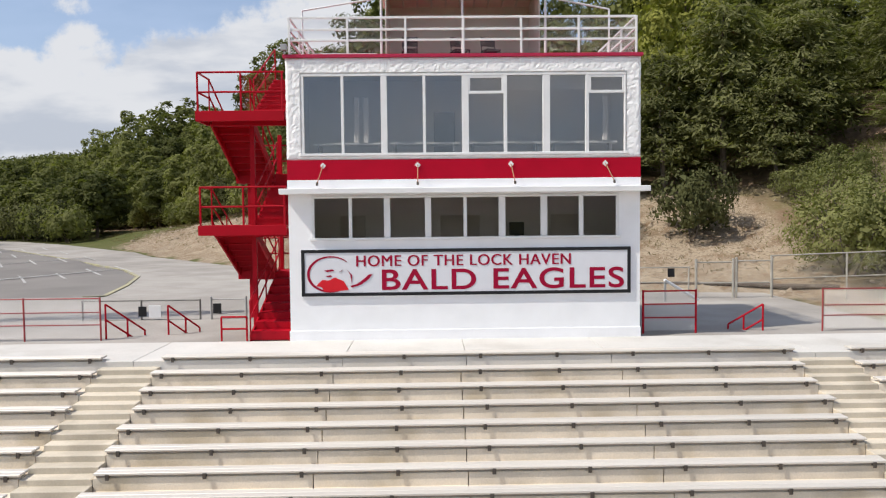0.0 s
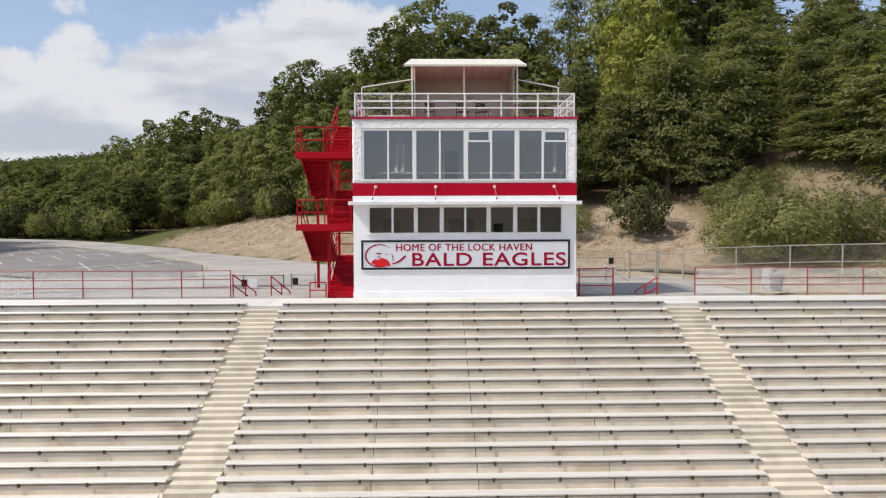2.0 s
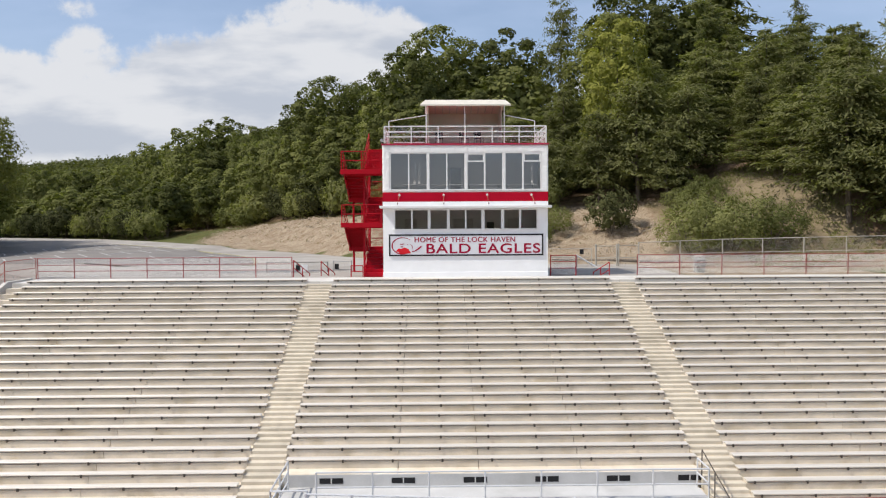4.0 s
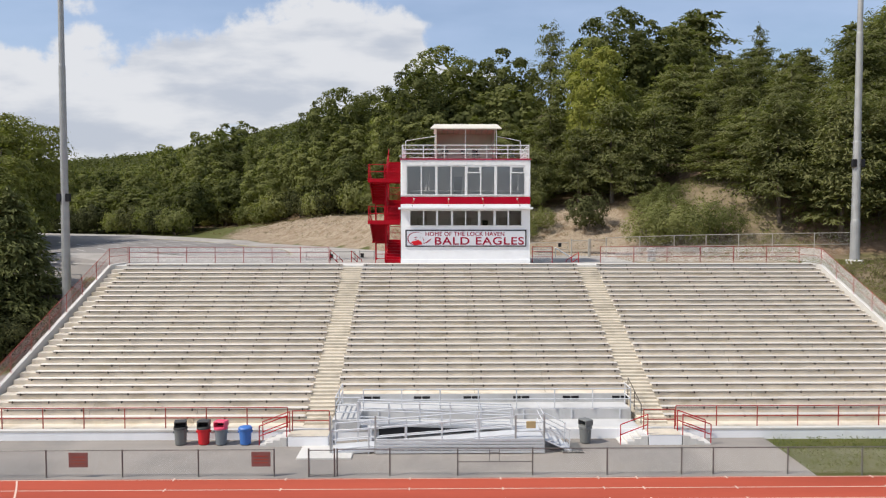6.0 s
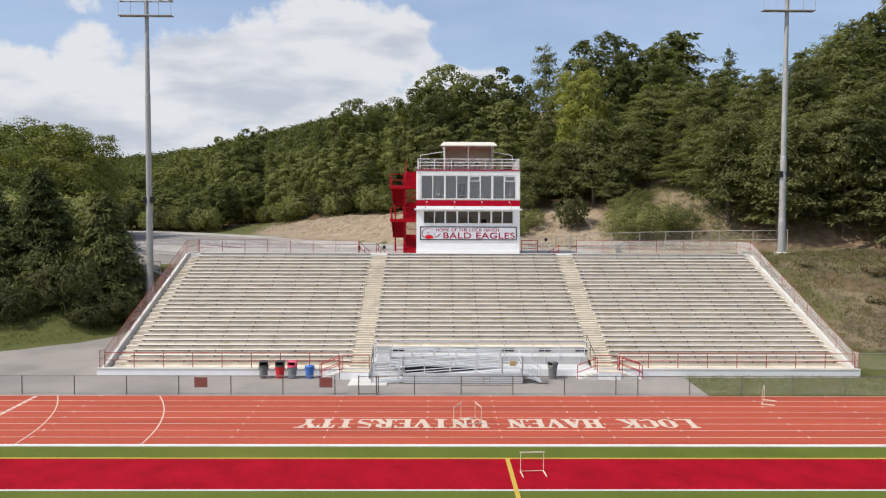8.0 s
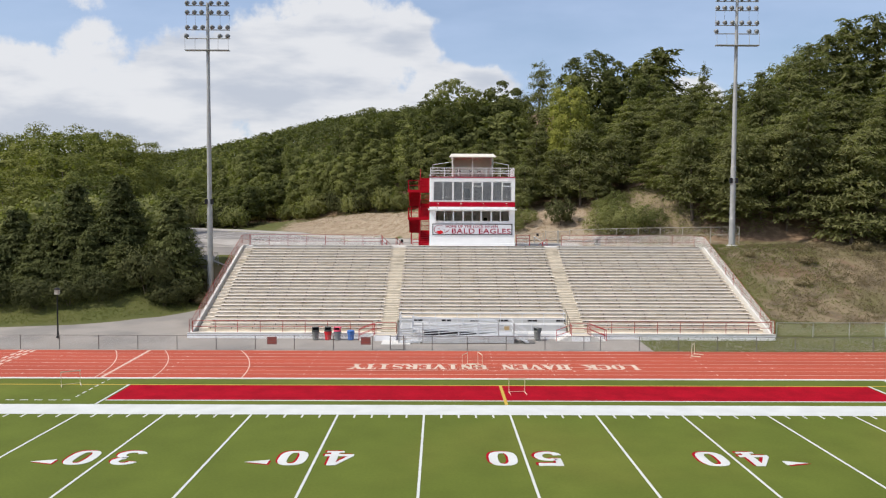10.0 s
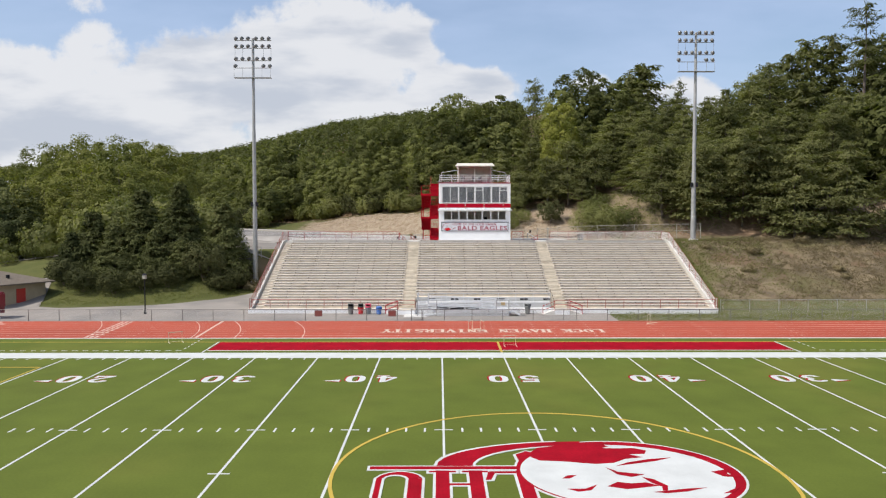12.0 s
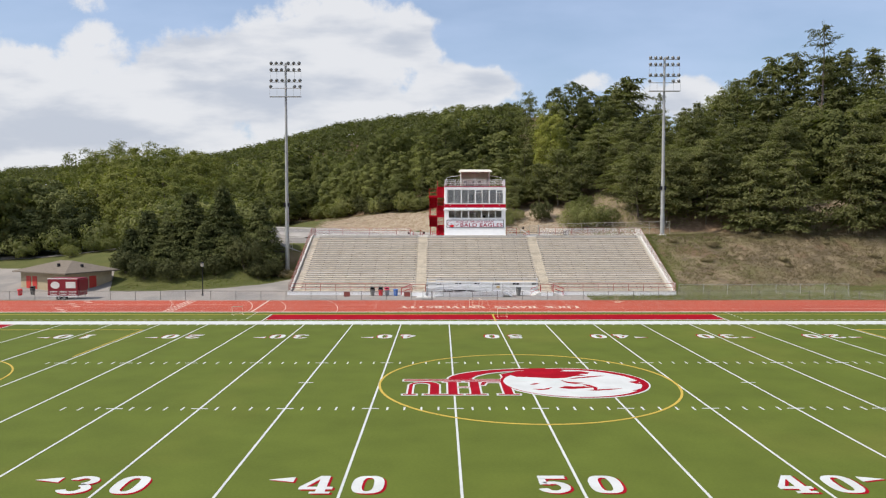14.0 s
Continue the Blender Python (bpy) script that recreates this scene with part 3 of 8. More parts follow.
# body under the treads
core = Geo()
yb, zb = row_at(ROWS)
prof = [(20.95, 0.2), (yb + RUN, 0.2), (TOP_Y + 0.4, 0.2), (TOP_Y + 0.4, TOP_Z - 0.62), (TOP_Y, TOP_Z - 0.62), (yb, zb - 0.62), (20.95, zb - 0.62)]
n = len(prof)
core.add([(-23.985, y, z) for y, z in prof] + [(23.515, y, z) for y, z in prof], [tuple(range(n)), tuple(range(2 * n - 1, n - 1, -1))] + [(i, n + i, n + (i + 1) % n, (i + 1) % n) for i in range(n)])
part("body", core, CONCRETE, stand)
# terrace edge behind the top row, in slabs
for a, b in [(-23.75, -16), (-16, -7.9), (-7.9, -3.2), (-3.2, -0.4), (-0.4, 2.9), (2.9, 7.6), (7.6, 15.5), (15.5, 23.3)]:
    part("terrace_slab", Geo().cbox(a + 0.005, b - 0.005, TOP_Y, TOP_Y + 2.45, TOP_Z - 0.55, TOP_Z, 0.01), SLAB, stand)
# steps of the aisles: two to each row
for a, b in AISLES:
    full = Geo().cbox(0.0, b - a, 0.0, RUN * 0.5 + 0.03, -0.45, 0.0, 0.01).mesh("aisle_step", STEP_CONCRETE)
    for i in range(0, ROWS * 2 + 1):
        o = part("aisle_step", full, STEP_CONCRETE, stand)
        o.location = (a, TOP_Y - RUN * (i + 1) / 2 - 0.002, TOP_Z - RISE * (i + 1) / 2 - 0.012)
# front walkway, white wall with a grey cap
part("front_walkway", Geo().cbox(-24.0, 23.6, 20.95, row_at(ROWS)[0] + 0.02, 0.3, 0.90, 0.01), STEP_CONCRETE, stand)
part("front_wall", Geo().cbox(-24.25, 23.70, 20.80, 20.95, 0.2, 0.86, 0.008), WHITE_WALL, stand, "white-painted concrete front wall")
part("wall_cap", Geo().cbox(-24.27, 23.72, 20.785, 21.05, 0.86, 0.97, 0.012), SLAB, stand, "grey concrete cap")
# sloping coping at both ends
for x0, x1 in ((-24.2, -23.99), (23.52, 23.73)):
    y0, z0 = row_at(ROWS)
    pr = [(20.95, 0.2), (TOP_Y + 2.4, 0.2), (TOP_Y + 2.4, TOP_Z + 0.06), (TOP_Y + 0.1, TOP_Z + 0.06), (y0 - 0.2, z0 + 0.06), (20.95, z0 + 0.02)]
    n = len(pr)
    g = Geo().add([(x0, y, z) for y, z in pr] + [(x1, y, z) for y, z in pr], [tuple(range(n)), tuple(range(2 * n - 1, n - 1, -1))] + [(i, n + i, n + (i + 1) % n, (i + 1) % n) for i in range(n)])
    part("end_coping", g, SLAB, stand, "pale sloping coping wall")

# ---- bench rows ----
def bench(a, b, name="bench"):
    """Two boards on stub brackets; its origin at the riser's upper edge, left end."""
    w = b - a
    root = thing(name, "weathered pale aluminium bleacher bench on stub brackets", "bench", group="bleacher benches")
    part("seat_board", Geo().cbox(0, w, -0.045, 0.105, 0.055, 0.100, 0.008), ALUMINIUM, root)
    part("seat_board", Geo().cbox(0, w, 0.117, 0.265, 0.057, 0.102, 0.008), ALUMINIUM, root)
    # added dark strip that draws the shade line below the seat
    part("support_angle", Geo().cbox(0.02, w - 0.02, 0.015, 0.06, 0.0, 0.054, 0.003), SHADE_AND_LID, root, "dark strip standing in for the shade under the seat")
    n = max(2, round((w - 0.5) / 1.78) + 1)
    stub = Geo().cbox(-0.025, 0.025, -0.018, 0.2, 0.0, 0.054, 0.004).cbox(-0.035, 0.035, -0.064, -0.047, -0.03, 0.076, 0.004).mesh("bracket", BRACKET)
    for k in range(n):
        o = part("bracket", stub, BRACKET, root)
        o.location = (0.25 + (w - 0.5) * k / (n - 1), 0, 0)
    return root


for k, (a, b) in enumerate(SECTIONS):
    first = None
    for i in range(ROWS):
        if k == 1 and i >= CUT:
            continue
        y, z = row_at(i)
        m = pose(a + 0.05 * math.sin(i * 2.3 + k), y, z, 0, 0, 0)
        if first is None:
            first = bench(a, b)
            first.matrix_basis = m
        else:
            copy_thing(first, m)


# ---- press box ----
BX0, BX1, BY, BD = -4.82, 4.24, 39.62, 4.6
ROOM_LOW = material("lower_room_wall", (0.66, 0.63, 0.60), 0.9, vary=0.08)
BOARD = material("notice_board", (0.50, 0.46, 0.42), 0.9, vary=0.1)
DOOR_GREY = material("grey_door", (0.22, 0.21, 0.21), 0.7, vary=0.06)
press = thing("press_box", "white two-storey stadium press box with a red band", "press box")


def wall_holes(g, x0, x1, z0, z1, y0, y1, holes):
    """A wall with rectangular openings that go through it."""
    xs = sorted({x0, x1, *[h[0] for h in holes], *[h[1] for h in holes]})
    zs = sorted({z0, z1, *[h[2] for h in holes], *[h[3] for h in holes]})
    inside = lambda x, z: any(h[0] < x < h[1] and h[2] < z < h[3] for h in holes)
    for a, b in zip(xs, xs[1:]):
        for c, d in zip(zs, zs[1:]):
            if not inside((a + b) / 2, (c + d) / 2):
                g.add([(a, y0, c), (b, y0, c), (b, y0, d), (a, y0, d), (a, y1, c), (b, y1, c), (b, y1, d), (a, y1, d)], [(0, 1, 2, 3), (7, 6, 5, 4)])
    for a, b, c, d in holes + [(x0, x1, z0, z1)]:
        g.add([(a, y0, c), (b, y0, c), (b, y1, c), (a, y1, c), (a, y0, d), (b, y0, d), (b, y1, d), (a, y1, d)], [(0, 1, 2, 3), (7, 6, 5, 4), (0, 3, 7, 4), (2, 1, 5, 6)])
    return g


LOW = (-4.23, 3.69, 9.90, 11.02)
UPP = (-4.43, 3.87, 12.06, 14.12)
part("lower_wall", wall_holes(Geo(), BX0, BX1, 7.2, 11.44, BY, BY + 0.2, [LOW]), WHITE_WALL, press, "smooth white-painted masonry wall")
part("base_ledge", Geo().cbox(BX0 - 0.02, BX1 + 0.02, BY - 0.03, BY - 0.001, 7.25, 7.56, 0.008), WHITE_WALL, press)


def rough_panel(x0, x1, z0, z1, y, holes, step=0.09):
    """Hand-thrown stucco: a dented skin proud of the wall."""
    g = Geo()
    nx, nz = round((x1 - x0) / step), round((z1 - z0) / step)
    idx = {}
    for j in range(nz + 1):
        for i in range(nx + 1):
            x, z = x0 + (x1 - x0) * i / nx, z0 + (z1 - z0) * j / nz
            dent = 0.010 * noise.noise((x * 6, z * 6, 1)) + 0.013 * noise.noise((x * 13, z * 17, 4))
            rim = min(i, nx - i, j, nz - j)
            idx[i, j] = len(g.v)
            ex = 0.02 * noise.noise((z * 6, 3, 3)) if i in (0, nx) else 0
            g.v.append((x + ex, y - 0.035 + dent + (0.03 if rim == 0 else 0), z))
    for j in range(nz):
        for i in range(nx):
            cx, cz = x0 + (x1 - x0) * (i + 0.5) / nx, z0 + (z1 - z0) * (j + 0.5) / nz
            if not any(h[0] - 0.02 < cx < h[1] + 0.02 and h[2] - 0.02 < cz < h[3] + 0.02 for h in holes):
                g.f.append((idx[i, j], idx[i + 1, j], idx[i + 1, j + 1], idx[i, j + 1]))
    return g


part("upper_wall", wall_holes(Geo(), BX0, BX1, 11.95, 14.52, BY, BY + 0.2, [UPP]), STUCCO, press)
part("stucco_skin", rough_panel(BX0 - 0.01, BX1 + 0.01, 11.97, 14.52, BY, [UPP], 0.06), STUCCO, press, "rough white stucco")
part("red_band", Geo().cbox(BX0 - 0.01, BX1 + 0.01, BY - 0.03, BY + 0.2, 11.44, 11.95, 0.006), RED_PAINT, press, "crimson painted band")
part("white_band", Geo().cbox(BX0 - 0.012, BX1 + 0.012, BY - 0.035, BY - 0.002, 11.21, 11.435, 0.005), WHITE_WALL, press)
part("canopy_ledge", Geo().cbox(BX0 - 0.16, BX1 + 0.16, BY - 0.42, BY - 0.004, 11.07, 11.21, 0.012), WHITE_METAL, press, "white projecting sun ledge")
part("side_wall", Geo().box(BX0, BX0 + 0.2, BY + 0.2, BY + BD, 7.2, 14.52), WHITE_WALL, press)
part("side_wall", Geo().box(BX1 - 0.2, BX1, BY + 0.2, BY + BD, 7.2, 14.52), STUCCO, press)
part("back_wall", Geo().box(BX0 + 0.2, BX1 - 0.2, BY + BD - 0.2, BY + BD, 7.2, 14.52), WHITE_WALL, press)
part("roof_slab", Geo().box(BX0 + 0.01, BX1 - 0.01, BY + 0.01, BY + BD, 14.36, 14.53), WHITE_WALL, press)
part("roof_trim", Geo().cbox(BX0 - 0.06, BX1 + 0.06, BY - 0.08, BY + BD + 0.05, 14.53, 14.61, 0.006), material("faded_red_trim", (0.42, 0.025, 0.070), 0.6, vary=0.1, spec=0.2), press, "faded red metal roof edge")
part("corner_lamp", Geo().cbox(BX0 - 0.10, BX0 + 0.06, BY - 0.16, BY - 0.04, 14.70, 14.86, 0.015).tube((BX0 - 0.02, BY - 0.02, 14.6), (BX0 - 0.02, BY - 0.08, 14.72), 0.02, 6), GALV, press, "small grey floodlight at the roof corner")
part("upper_floor", Geo().box(BX0 + 0.2, BX1 - 0.2, BY + 0.2, BY + BD - 0.2, 11.2, 11.4), ROOM_DARK, press)
part("lower_floor", Geo().box(BX0 + 0.2, BX1 - 0.2, BY + 0.2, BY + BD - 0.2, 8.75, 8.9), ROOM_DARK, press)
part("inner_wall", Geo().box(BX0 + 0.2, BX1 - 0.2, BY + 2.3, BY + 2.4, 11.4, 14.35), ROOM, press, "pale grey room wall")
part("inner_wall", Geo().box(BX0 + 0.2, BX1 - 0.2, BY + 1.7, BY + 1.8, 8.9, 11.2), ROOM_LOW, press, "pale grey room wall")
part("inner_door", Geo().cbox(-1.05, -0.45, BY + 2.24, BY + 2.295, 11.4, 13.45, 0.01), DOOR_GREY, press, "grey door in the room wall")
for x in (-2.9, -3.15, 3.35):
    part("curtain", Geo().cbox(x, x + 0.14, BY + 0.35, BY + 0.40, 12.42, 13.6, 0.02), ROOM, press, "pale hanging curtain")
for x, w in ((-3.7, 0.7), (-0.9, 1.1), (2.2, 0.8)):
    part("wall_board", Geo().cbox(x, x + w, BY + 1.66, BY + 1.698, 9.9, 10.5, 0.006), BOARD, press, "notice board on the room wall")


def window(name, spec, panes, glass, extra):
    """panes: openings as (x0, x1); extra: small sashes (x0, x1, z0, z1)."""
    x0, x1, z0, z1 = spec
    w = part(name, Geo().cbox(x0, x1, BY - 0.03, BY + 0.1, z1 - 0.055, z1, 0.006), WHITE_METAL, press, "white metal window band")
    part("sill", Geo().cbox(x0 - 0.05, x1 + 0.05, BY - 0.06, BY + 0.1, z0 - 0.02, z0 + 0.05, 0.006), WHITE_METAL, w)
    prev = x0
    for a, b in panes + [(x1, x1)]:
        if a - prev > 0.01:
            part("mullion", Geo().cbox(prev, a, BY - 0.025, BY + 0.08, z0 + 0.05, z1 - 0.055, 0.005), WHITE_METAL, w)
        prev = b
    for a, b in panes:
        o = part("pane", Geo().box(a, b, BY + 0.02, BY + 0.028, z0 + 0.05, z1 - 0.055), glass, w, "dark reflecting glass pane")
        o.visible_shadow = False
    for a, b, c, d in extra:
        g = Geo()
        for q in ((a, b, c, c + 0.07), (a, b, d - 0.07, d), (a, a + 0.07, c + 0.07, d - 0.07), (b - 0.07, b, c + 0.07, d - 0.07)):
            g.cbox(q[0], q[1], BY - 0.02, BY + 0.015, q[2], q[3], 0.004)
        part("sash", g, WHITE_METAL, w, "small white awning sash")
    return w


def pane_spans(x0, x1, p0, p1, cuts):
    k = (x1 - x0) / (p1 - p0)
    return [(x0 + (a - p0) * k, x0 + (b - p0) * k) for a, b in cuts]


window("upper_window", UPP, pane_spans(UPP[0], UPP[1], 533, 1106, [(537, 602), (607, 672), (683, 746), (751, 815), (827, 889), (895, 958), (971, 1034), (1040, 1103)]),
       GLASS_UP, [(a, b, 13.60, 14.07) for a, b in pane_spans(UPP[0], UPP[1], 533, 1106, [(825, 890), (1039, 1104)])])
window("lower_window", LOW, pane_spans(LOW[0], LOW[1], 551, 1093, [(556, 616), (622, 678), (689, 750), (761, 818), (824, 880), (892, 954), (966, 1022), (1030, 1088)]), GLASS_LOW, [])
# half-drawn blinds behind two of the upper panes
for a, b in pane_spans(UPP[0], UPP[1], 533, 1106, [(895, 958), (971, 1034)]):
    g = Geo()
    for k in range(10):
        g.box(a, b, BY + 0.10, BY + 0.125, 13.72 + k * 0.035, 13.75 + k * 0.035)
    part("blind", g, WHITE_METAL, press, "half-drawn white blind")

# sign
sign = thing("sign_board", "white sign board lettered in red with black frame", "sign")
SX0, SX1, SZ0, SZ1 = -4.51, 3.985, 8.452, 9.652
part("board", Geo().box(SX0, SX1, BY - 0.05, BY - 0.002, SZ0, SZ1), material("sign_white", (0.66, 0.67, 0.71), 0.5, vary=0.03), sign)
for q in ((SX0, SX1, SZ0, SZ0 + 0.085), (SX0, SX1, SZ1 - 0.085, SZ1), (SX0, SX0 + 0.085, SZ0 + 0.085, SZ1 - 0.085), (SX1 - 0.085, SX1, SZ0 + 0.085, SZ1 - 0.085)):
    part("frame_bar", Geo().cbox(q[0], q[1], BY - 0.065, BY - 0.03, q[2], q[3], 0.004), BLACK, sign)
SIGN_RED = material("sign_red", (0.30, 0.006, 0.034), 0.7, vary=0.05, spec=0.1)
SIGN_BRIGHT = material("sign_bright_red", (0.60, 0.02, 0.03), 0.7, vary=0.05, spec=0.1)


def lettering(text, width, high, mat, thick=0.006, bold=0.0, name="lettering"):
    """Words as a mesh in the x, z plane, left bottom corner at the origin."""
    cu = bpy.data.curves.new(name, "FONT")
    cu.body, cu.size, cu.extrude, cu.offset, cu.space_character = text, 1.0, 0.01, bold, 1.09
    tmp = bpy.data.objects.new("tmp", cu)
    scene.collection.objects.link(tmp)
    dg = bpy.context.evaluated_depsgraph_get()
    me = bpy.data.meshes.new_from_object(tmp.evaluated_get(dg))
    bpy.data.objects.remove(tmp)
    bpy.data.curves.remove(cu)
    co = np.empty(len(me.vertices) * 3)
    me.vertices.foreach_get("co", co)
    co = co.reshape(-1, 3)
    lo, hi = co.min(0), co.max(0)
    co = (co - lo) / (hi - lo)
    out = np.stack([co[:, 0] * width, (1 - co[:, 2]) * thick, co[:, 1] * high], 1)
    me.vertices.foreach_set("co", out.ravel())
    me.materials.clear()
    me.materials.append(mat)
    me.update()
    return me


def letters_apart(me, mat, parent, at, label):
    """Each letter of a line as a piece of its own."""
    bm = bmesh.new()
    bm.from_mesh(me)
    left = set(bm.verts)
    groups = []
    while left:
        stack, seen = [left.pop()], []
        while stack:
            v = stack.pop()
            seen.append(v)
            for ed in v.link_edges:
                w = ed.other_vert(v)
                if w in left:
                    left.remove(w)
                    stack.append(w)
        groups.append(seen)
    groups.sort(key=lambda vs: min(v.co.x for v in vs))
    for vs in groups:
        index = {v: i for i, v in enumerate(vs)}
        faces = {f for v in vs for f in v.link_faces}
        g = Geo().add([tuple(v.co) for v in vs], [tuple(index[v] for v in f.verts) for f in faces])
        o = part("letter", g, mat, parent, label)
        o.location = at
    bm.free()


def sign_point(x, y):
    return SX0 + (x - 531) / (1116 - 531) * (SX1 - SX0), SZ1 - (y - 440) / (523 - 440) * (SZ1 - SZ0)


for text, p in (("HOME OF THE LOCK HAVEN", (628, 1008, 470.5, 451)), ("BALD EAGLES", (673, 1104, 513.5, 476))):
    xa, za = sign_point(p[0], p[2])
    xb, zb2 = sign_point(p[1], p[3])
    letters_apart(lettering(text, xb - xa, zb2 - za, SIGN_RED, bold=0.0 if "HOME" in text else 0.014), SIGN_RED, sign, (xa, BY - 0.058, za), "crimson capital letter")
    if "HOME" in text:
        letters_apart(lettering(text, xb - xa, zb2 - za, SIGN_RED), SIGN_RED, sign, (xa + 0.016, BY - 0.0595, za), "crimson capital letter")
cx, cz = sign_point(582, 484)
ring = [(math.cos(2 * math.pi * k / 40), math.sin(2 * math.pi * k / 40)) for k in range(40)]


def upright_plate(pts, y0, y1):
    n = len(pts)
    return Geo().add([(x, y0, z) for x, z in pts] + [(x, y1, z) for x, z in pts], [tuple(range(n)), tuple(range(2 * n - 1, n - 1, -1))] + [(i, n + i, n + (i + 1) % n, (i + 1) % n) for i in range(n)])


# a plain round emblem: thin rim left open at one side, a patch and a few strokes
rim = [radians(a) for a in range(45, 316, 9)]
part("emblem_rim", upright_plate([(cx + 0.60 * math.cos(a), cz + 0.47 * math.sin(a)) for a in rim] + [(cx + 0.03 + 0.56 * math.cos(a), cz + 0.435 * math.sin(a)) for a in reversed(rim)], BY - 0.058, BY - 0.049), SIGN_RED, sign, "plain red rim of a round emblem")
part("emblem_patch", upright_plate([(cx - 0.20, cz - 0.14), (cx - 0.05, cz - 0.16), (cx + 0.12, cz - 0.08), (cx + 0.34, cz - 0.18), (cx + 0.47, cz - 0.40), (cx + 0.1, cz - 0.445), (cx - 0.16, cz - 0.44), (cx - 0.22, cz - 0.33), (cx - 0.36, cz - 0.30), (cx - 0.30, cz - 0.22)], BY - 0.062, BY - 0.05), SIGN_BRIGHT, sign, "plain red patch")
for pts in ([(-0.16, 0.10), (0.06, 0.13), (0.10, 0.09), (-0.08, 0.06)], [(-0.12, -0.04), (0.02, -0.02), (0.04, -0.07), (-0.06, -0.07)], [(0.22, 0.05), (0.30, 0.09), (0.34, 0.13), (0.28, 0.07)], [(0.44, 0.10), (0.56, -0.02), (0.55, -0.24), (0.51, -0.02)]):
    part("emblem_stroke", upright_plate([(cx + x, cz + z) for x, z in reversed(pts)], BY - 0.062, BY - 0.05), SIGN_RED, sign, "plain red stroke")
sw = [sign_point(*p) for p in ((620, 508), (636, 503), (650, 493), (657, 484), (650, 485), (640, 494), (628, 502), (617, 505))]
part("emblem_tail", upright_plate(sw, BY - 0.062, BY - 0.05), SIGN_RED, sign, "plain red swoosh")

# four small rod lamps on the red band
for k, lx in enumerate((-3.91, -1.49, 0.90, 3.33)):
    lamp = thing("wall_lamp", "small wall lamp on a slanting brass rod", "lamp", group="lamps on the press box")
    part("wall_plate", upright_plate([(lx, 11.72), (lx + 0.075, 11.80), (lx, 11.88), (lx - 0.075, 11.80)], BY - 0.055, BY - 0.03), WHITE_METAL, lamp)
    lean = (-0.10, 0.0, 0.06, 0.14)[k]
    part("rod", Geo().tube((lx, BY - 0.05, 11.80), (lx + lean, BY - 0.42, 11.33), 0.013), material("brass", (0.30, 0.15, 0.09), 0.5, 0.3) if k == 0 else bpy.data.materials["brass"], lamp, "brass rod")
    part("lamp_head", Geo().tube((lx + lean, BY - 0.42, 11.35), (lx + lean, BY - 0.44, 11.28), 0.03), BRACKET, lamp)

# counters inside the upper room, table and chairs seen through the glass
for xa, xb in ((-4.2, -2.3), (-2.2, -0.4), (-0.2, 1.75), (1.9, 3.7)):
    desk = thing("desk", "long pale desk inside the press box", "desk", group="desks in the press box")
    part("desktop", Geo().cbox(xa, xb, BY + 0.22, BY + 0.8, 12.35, 12.40, 0.006), WHITE_METAL, desk)
    for lx in (xa + 0.15, xb - 0.15):
        part("leg", Geo().box(lx - 0.03, lx + 0.03, BY + 0.3, BY + 0.7, 11.4, 12.35), GALV, desk)
mon = thing("monitor", "black monitor standing inside the lower press room", "monitor")
part("screen", Geo().cbox(0.95, 1.35, BY + 0.9, BY + 0.95, 9.95, 10.3, 0.01), BLACK, mon)
part("foot", Geo().box(1.1, 1.2, BY + 0.85, BY + 1.0, 9.6, 9.95), BLACK, mon)
counter = thing("counter", "dark counter inside the lower press room", "counter")
part("countertop", Geo().box(BX0 + 0.22, BX1 - 0.22, BY + 0.6, BY + 1.2, 9.55, 9.6), ROOM, counter)
part("front_panel", Geo().box(BX0 + 0.22, BX1 - 0.22, BY + 1.1, BY + 1.15, 8.9, 9.55), ROOM_DARK, counter)

# ---- roof deck ----
rail = thing("roof_railing", "white metal roof railing with three rails and mesh", "railing")
RX0, RX1, RY0, RY1 = -4.72, 4.14, BY + 0.05, BY + BD - 0.1
for z in (14.98, 15.25, 15.55):
    part("rail_bar", Geo().cbox(RX0, RX1, RY0 - 0.02, RY0 + 0.02, z - 0.028, z + 0.028, 0.006), WHITE_METAL, rail)
    for x in (RX0, RX1):
        part("rail_bar", Geo().cbox(x - 0.02, x + 0.02, RY0, RY1, z - 0.025, z + 0.025, 0.006), WHITE_METAL, rail)
for k in range(7):
    x = RX0 + (RX1 - RX0) * k / 6
    part("rail_post", Geo().cbox(x - 0.03, x + 0.03, RY0 - 0.045, RY0 - 0.018, 14.6, 15.56, 0.005), WHITE_METAL, rail)
for x in (RX0, RX1):
    for k in range(1, 4):
        y = RY0 + (RY1 - RY0) * k / 3
        part("rail_post", Geo().cbox(x - 0.025, x + 0.025, y - 0.03, y + 0.03, 14.6, 15.56, 0.005), WHITE_METAL, rail)
part("rail_mesh", wires(Geo(), (RX0, RY0 + 0.03, 14.68), (RX1, RY0 + 0.03, 14.68), (0, 0, 1), 0.86, 0.07, 0.0025), WHITE_METAL, rail)
part("rail_mesh", wires(Geo(), (RX1, RY0, 14.68), (RX1, RY1, 14.68), (0, 0, 1), 0.86, 0.07, 0.0025), WHITE_METAL, rail)
part("low_bar", Geo().cbox(RX0 + 0.5, RX0 + 2.2, RY0 + 0.3, RY0 + 0.34, 14.68, 14.72, 0.005), WHITE_METAL, rail)
shade = thing("roof_shelter", "tan canvas shelter with cream metal roof on posts", "shelter")
CX0, CX1, CY0, CY1 = -2.42, 1.92, BY + 0.75, BY + 3.2
